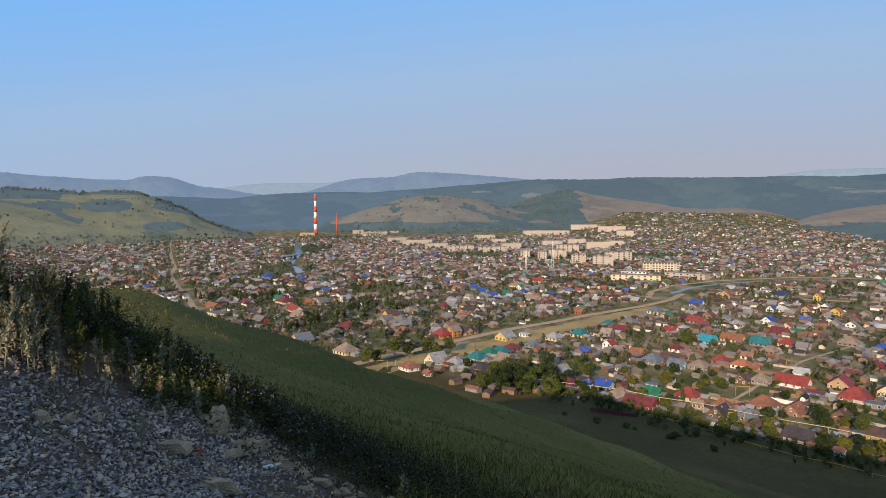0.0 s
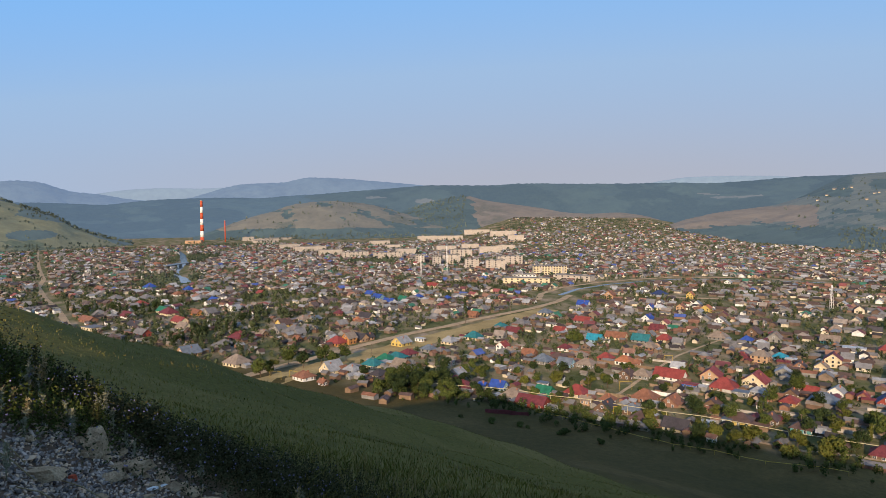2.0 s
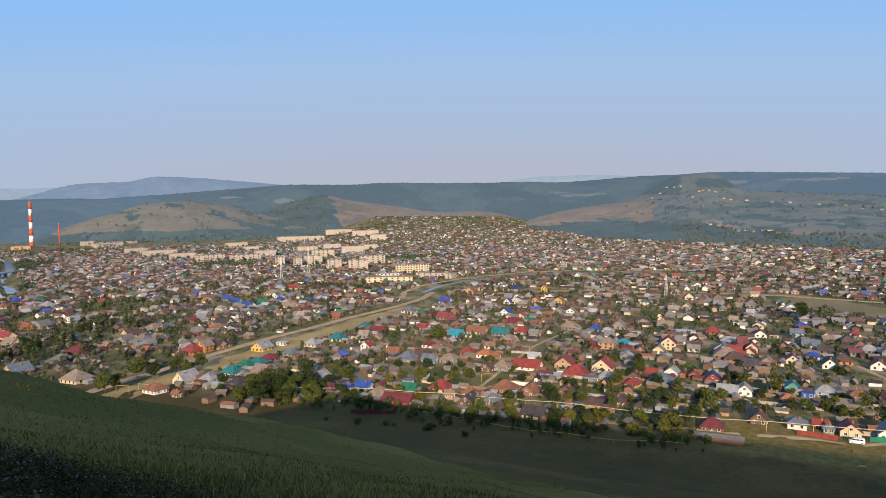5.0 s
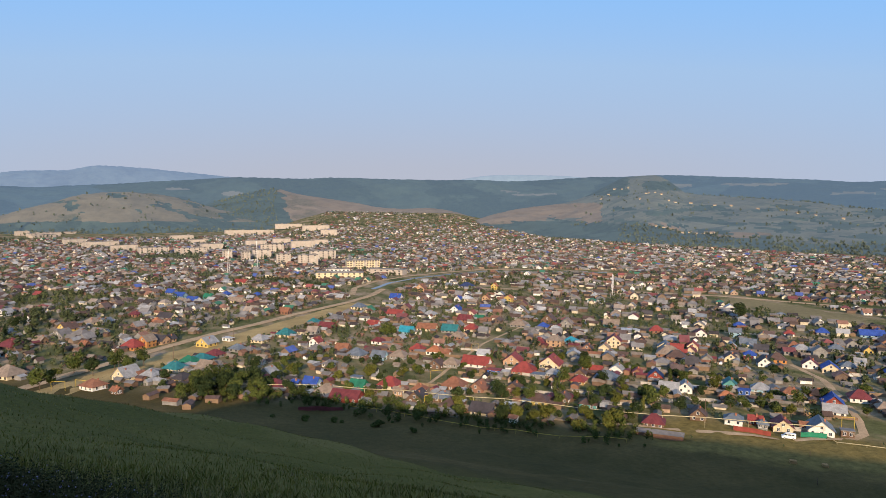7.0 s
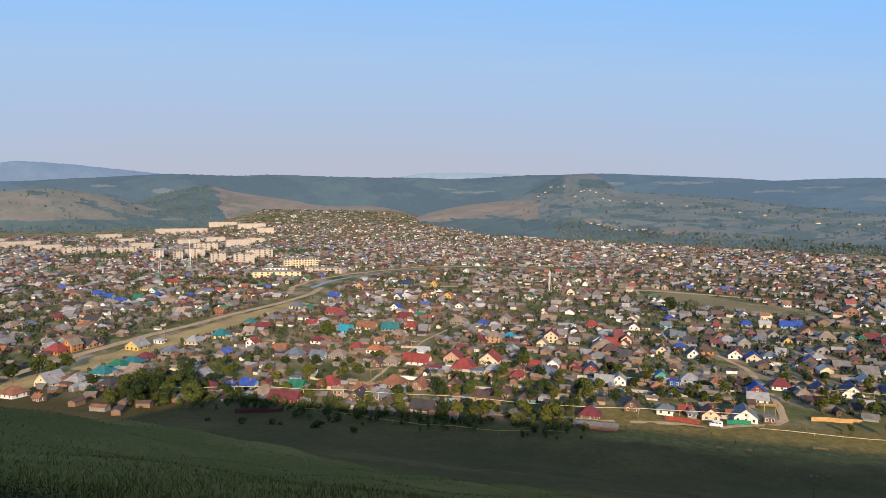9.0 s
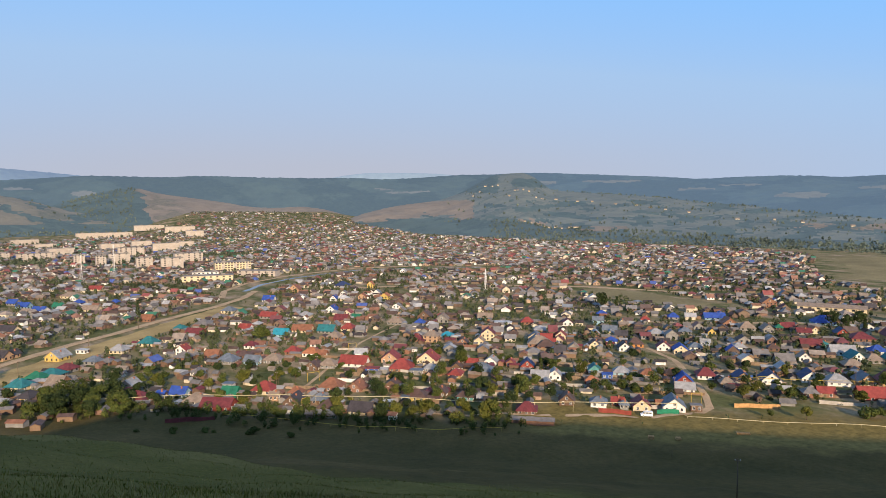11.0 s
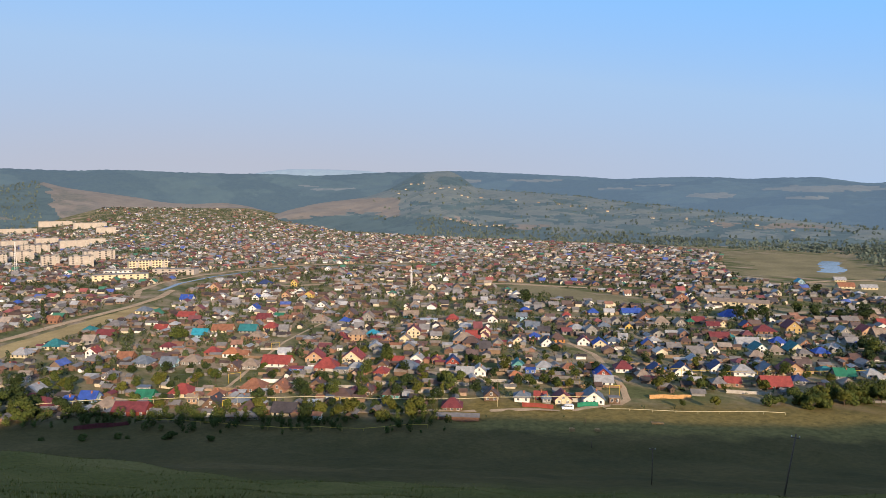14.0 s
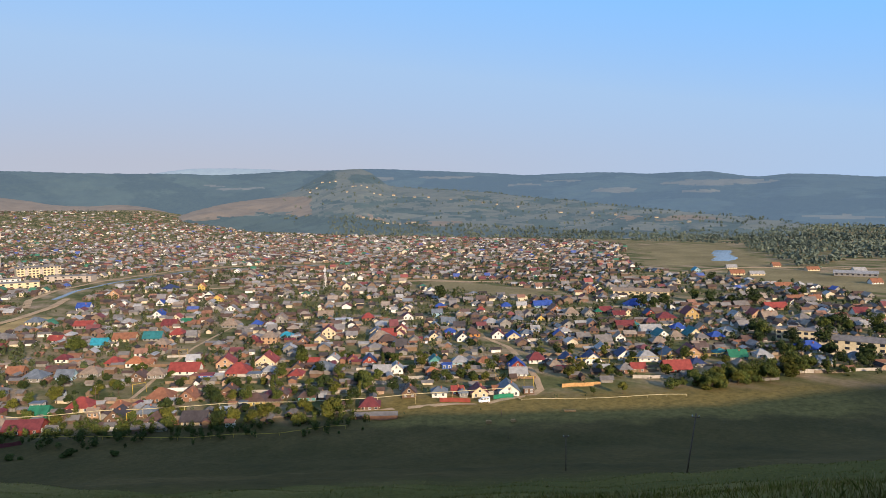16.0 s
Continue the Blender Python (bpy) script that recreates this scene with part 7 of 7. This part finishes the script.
def weed_patch(name, centres, n, height, leaf, material, label, seed):
    """Leafy herbs in a tangle: stems and small leaves."""
    r = random.Random(seed)
    V, F = [], []
    for cx, cy, sx, sy, k in centres:
        for _ in range(int(n * k)):
            x, y = r.gauss(cx, sx), r.gauss(cy, sy)
            z, h = gz(x, y), height * r.uniform(0.4, 1.15)
            bx, by = r.uniform(-.25, .25) * h, r.uniform(-.25, .25) * h
            for j in range(22):
                q = (j + r.random()) / 22
                p = Vector((x + bx * q + r.gauss(0, .05 * h + .02), y + by * q + r.gauss(0, .05 * h + .02), z + h * q))
                s = Vector((r.gauss(0, 1), r.gauss(0, 1), r.gauss(.3, .7))).normalized() * leaf * r.uniform(.6, 1.4)
                t = s.cross(Vector((r.gauss(0, 1), r.gauss(0, 1), r.gauss(0, 1)))).normalized() * leaf * .4
                m = len(V)
                V += [p - s * .2, p + s * .4 - t, p + s, p + s * .4 + t]
                F.append((m, m + 1, m + 2, m + 3))
    tagged(new(name, mesh_of(name, V, F, False, (material,))), label, "weeds", kind="stuff")


weed_patch("undergrowth", [(-5.0, 8.6, .8, .35, 1.0), (-3.7, 8.9, .5, .35, 1.3), (-2.8, 9.1, .6, .4, 1.8), (-1.9, 9.4, .8, .6, 2.2), (-0.7, 9.3, .9, .8, 2.2), (0.5, 8.9, .8, .7, 1.2), (-1.3, 11.2, 1.2, 1.2, 1.5), (-3.4, 10.4, 1.2, .8, 1.5)],
           260, 0.42, 0.030, "weed_dark", "dark tangle of weeds below the gravel", 31)
weed_patch("tall_herbs", [(-5.5, 7.7, .40, .3, 1.3), (-5.2, 8.3, .35, .3, 1.0), (-5.9, 7.1, .3, .4, .9), (-4.75, 8.7, .3, .25, .6), (-4.15, 9.0, .25, .25, .5)], 300, 0.80, 0.026, "weed_mixed", "tall mixed herbs beside the path", 35)
weed_patch("bank_herbs", [(-5.0, 8.5, .4, .25, 1.0), (-4.4, 8.9, .4, .25, 1.0), (-3.7, 8.6, .3, .25, .8), (-5.6, 7.2, .35, .35, .8), (-3.35, 7.75, .16, .14, .3), (-2.95, 8.15, .2, .15, .4)], 170, 0.42, 0.03, "weed_green", "green herbs on the earth bank", 33)


def stalk(x, y, h, leafy, tone, flower, seed):
    """A tall weed: a stem with side shoots and small flowers."""
    r = random.Random(seed)
    root = new("weed")
    root.matrix_basis = pose(x, y, gz(x, y), 0, 0, r.uniform(0, 360))
    tagged(root, ("silvery wormwood stalk" if tone == "wormwood" else "tall dry weed stalk") + (" with small lilac flowers" if flower else " rising from the gravel bank"), "weed", "tall weeds")
    lean = r.uniform(-.18, .18) * h
    part("stem", rod("stem", [(0, 0, -.05), (lean * .3, 0, h * .5), (lean, 0, h)], 0.006 * (1 + h * .4), 5, tone, .4), None, root)
    V, F, W, G = [], [], [], []
    shoots = [(Vector((lean * q * q, 0, h * q)), Vector((lean, 0, h)) - Vector((lean * q * q, 0, h * q))) for q in (0.25, 0.6)]
    for j in range(int(5 + 11 * h)):
        q, a = r.uniform(.2, .9), r.uniform(0, math.tau)
        reach = h * (0.12 + 0.26 * (1 - q)) * r.uniform(.5, 1.2)
        shoots.append((Vector((lean * q * q, 0, h * q)), Vector((math.cos(a) * reach * .6, math.sin(a) * reach * .6, reach))))
    for c, run in shoots:
        m = len(V)
        side = run.cross(Vector((r.gauss(0, 1), r.gauss(0, 1), .2))).normalized() * .003
        V += [c - side, c + side, c + run + side * .3, c + run - side * .3]
        F.append((m, m + 1, m + 2, m + 3))
        for k in range(int(leafy * run.length * .8)):
            q = r.random()
            e = c + run * q + Vector((r.gauss(0, .012), r.gauss(0, .012), 0))
            s = (run.normalized() + Vector((r.gauss(0, .8), r.gauss(0, .8), r.gauss(0, .5)))).normalized() * r.uniform(.012, .030)
            t = s.cross(Vector((r.gauss(0, 1), r.gauss(0, 1), .2))).normalized() * .007
            m = len(V)
            V += [e - s, e - t, e + s, e + t]
            F.append((m, m + 1, m + 2, m + 3))
            if flower and q > .5 and r.random() < .10:
                for _ in range(3):
                    s, t = Vector((r.gauss(0, 1), r.gauss(0, 1), r.gauss(0, 1))).normalized() * .011, Vector((r.gauss(0, 1), r.gauss(0, 1), r.gauss(0, 1))).normalized() * .011
                    m = len(W)
                    W += [e - s, e - t, e + s, e + t]
                    G.append((m, m + 1, m + 2, m + 3))
    part("foliage", mesh_of("foliage", V, F), tone, root)
    if W:
        tagged(part("blossom", mesh_of("blossom", W, G), "lilac", root, "small lilac blossom"), kind="stuff")


rw = random.Random(77)
for k in range(58):
    a, d = radians(rw.uniform(-40, -29)), rw.uniform(7.9, 9.4)
    tall = np.interp(math.degrees(a), [-36, -32, -29], [1.25, 0.95, 0.62])
    stalk(d * math.sin(a), d * math.cos(a), rw.uniform(.55, 1.05) * tall, 150, rw.choice(["wormwood", "straw", "weed_dark", "weed_mixed", "weed_green", "weed_dark"]), rw.random() < .2, k)
for k in range(18):
    a, d = radians(rw.uniform(-29, -26)), rw.uniform(8.9, 9.7)
    stalk(d * math.sin(a), d * math.cos(a), rw.uniform(.4, .75), 120, rw.choice(["weed_green", "weed_dark", "weed_mixed"]), False, 70 + k)
for k in range(30):
    a, d = radians(rw.uniform(-26.5, -18)), rw.uniform(8.5, 9.4)
    stalk(d * math.sin(a), d * math.cos(a), rw.uniform(.25, .6), 110, rw.choice(["wormwood", "straw", "weed_green", "weed_dark"]), rw.random() < .6, 100 + k)
for k in range(17):
    stalk(rw.gauss(-4.38, .2), rw.gauss(6.75, .22), rw.uniform(.4, .8), 190, "wormwood", False, 200 + k)
for k in range(12):
    stalk(rw.gauss(-3.95, .16), rw.gauss(7.9, .2), rw.uniform(.2, .45), 120, "weed_green", True, 230 + k)
for k in range(12):
    stalk(rw.gauss(-3.62, .16), rw.gauss(7.5, .18), rw.uniform(.2, .5), 120, rw.choice(["wormwood", "weed_green", "straw"]), k % 3 == 0, 250 + k)
for x, y, h in ((-3.1, 6.66, .40), (-2.5, 8.2, .32), (-2.42, 8.2, .22), (-3.65, 5.9, .16), (-3.43, 5.35, .18), (-3.06, 5.3, .14), (-3.92, 6.56, .28), (-3.3, 7.5, .34), (-2.98, 7.9, .40), (-2.7, 8.4, .38), (-1.3, 7.6, .26), (-0.55, 8.0, .42), (-0.45, 8.1, .38), (-1.7, 8.3, .3)):
    stalk(x, y, h, 130, "wormwood" if h < .41 else "straw", False, int(h * 1000))
rf = random.Random(9)
fl = []
for k in range(620):
    x, y = rf.choice(((-1.6, 9.3), (-0.6, 9.0), (-2.4, 9.2), (-1.9, 9.0), (-4.3, 8.0), (-3.4, 8.6)))
    x, y = x + rf.gauss(0, .7), y + rf.gauss(0, .6)
    fl.append((x, y))
V, F = [], []
for x, y in fl:
    p = Vector((x, y, gz(x, y) + rf.uniform(.2, .5)))
    for j in range(2):
        s, t = Vector((rf.gauss(0, 1), rf.gauss(0, 1), rf.gauss(0, 1))).normalized() * .012, Vector((rf.gauss(0, 1), rf.gauss(0, 1), rf.gauss(0, 1))).normalized() * .012
        m = len(V)
        V += [p - s, p - t, p + s, p + t]
        F.append((m, m + 1, m + 2, m + 3))
tagged(new("wild_flowers", mesh_of("wild_flowers", V, F, False, ("lilac",))), "scattered small blue-lilac wild flowers", "flowers", kind="stuff")
for k in range(26):
    x, y, a = rw.uniform(-4.6, -1.2), rw.uniform(5.6, 8.0), rw.uniform(0, 3.1)
    L_ = rw.uniform(.25, .6)
    p0, p1 = (x, y), (x + L_ * math.cos(a), y + L_ * math.sin(a))
    tw = new("twig", rod("twig", [(p0[0], p0[1], gz(*p0) + .05), ((p0[0] + p1[0]) / 2, (p0[1] + p1[1]) / 2, gz((p0[0] + p1[0]) / 2, (p0[1] + p1[1]) / 2) + .1), (p1[0], p1[1], gz(*p1) + .05)], .006, 5, "straw"))
    tagged(tw, "thin dry twig lying on the gravel", "twig", "dry twigs")
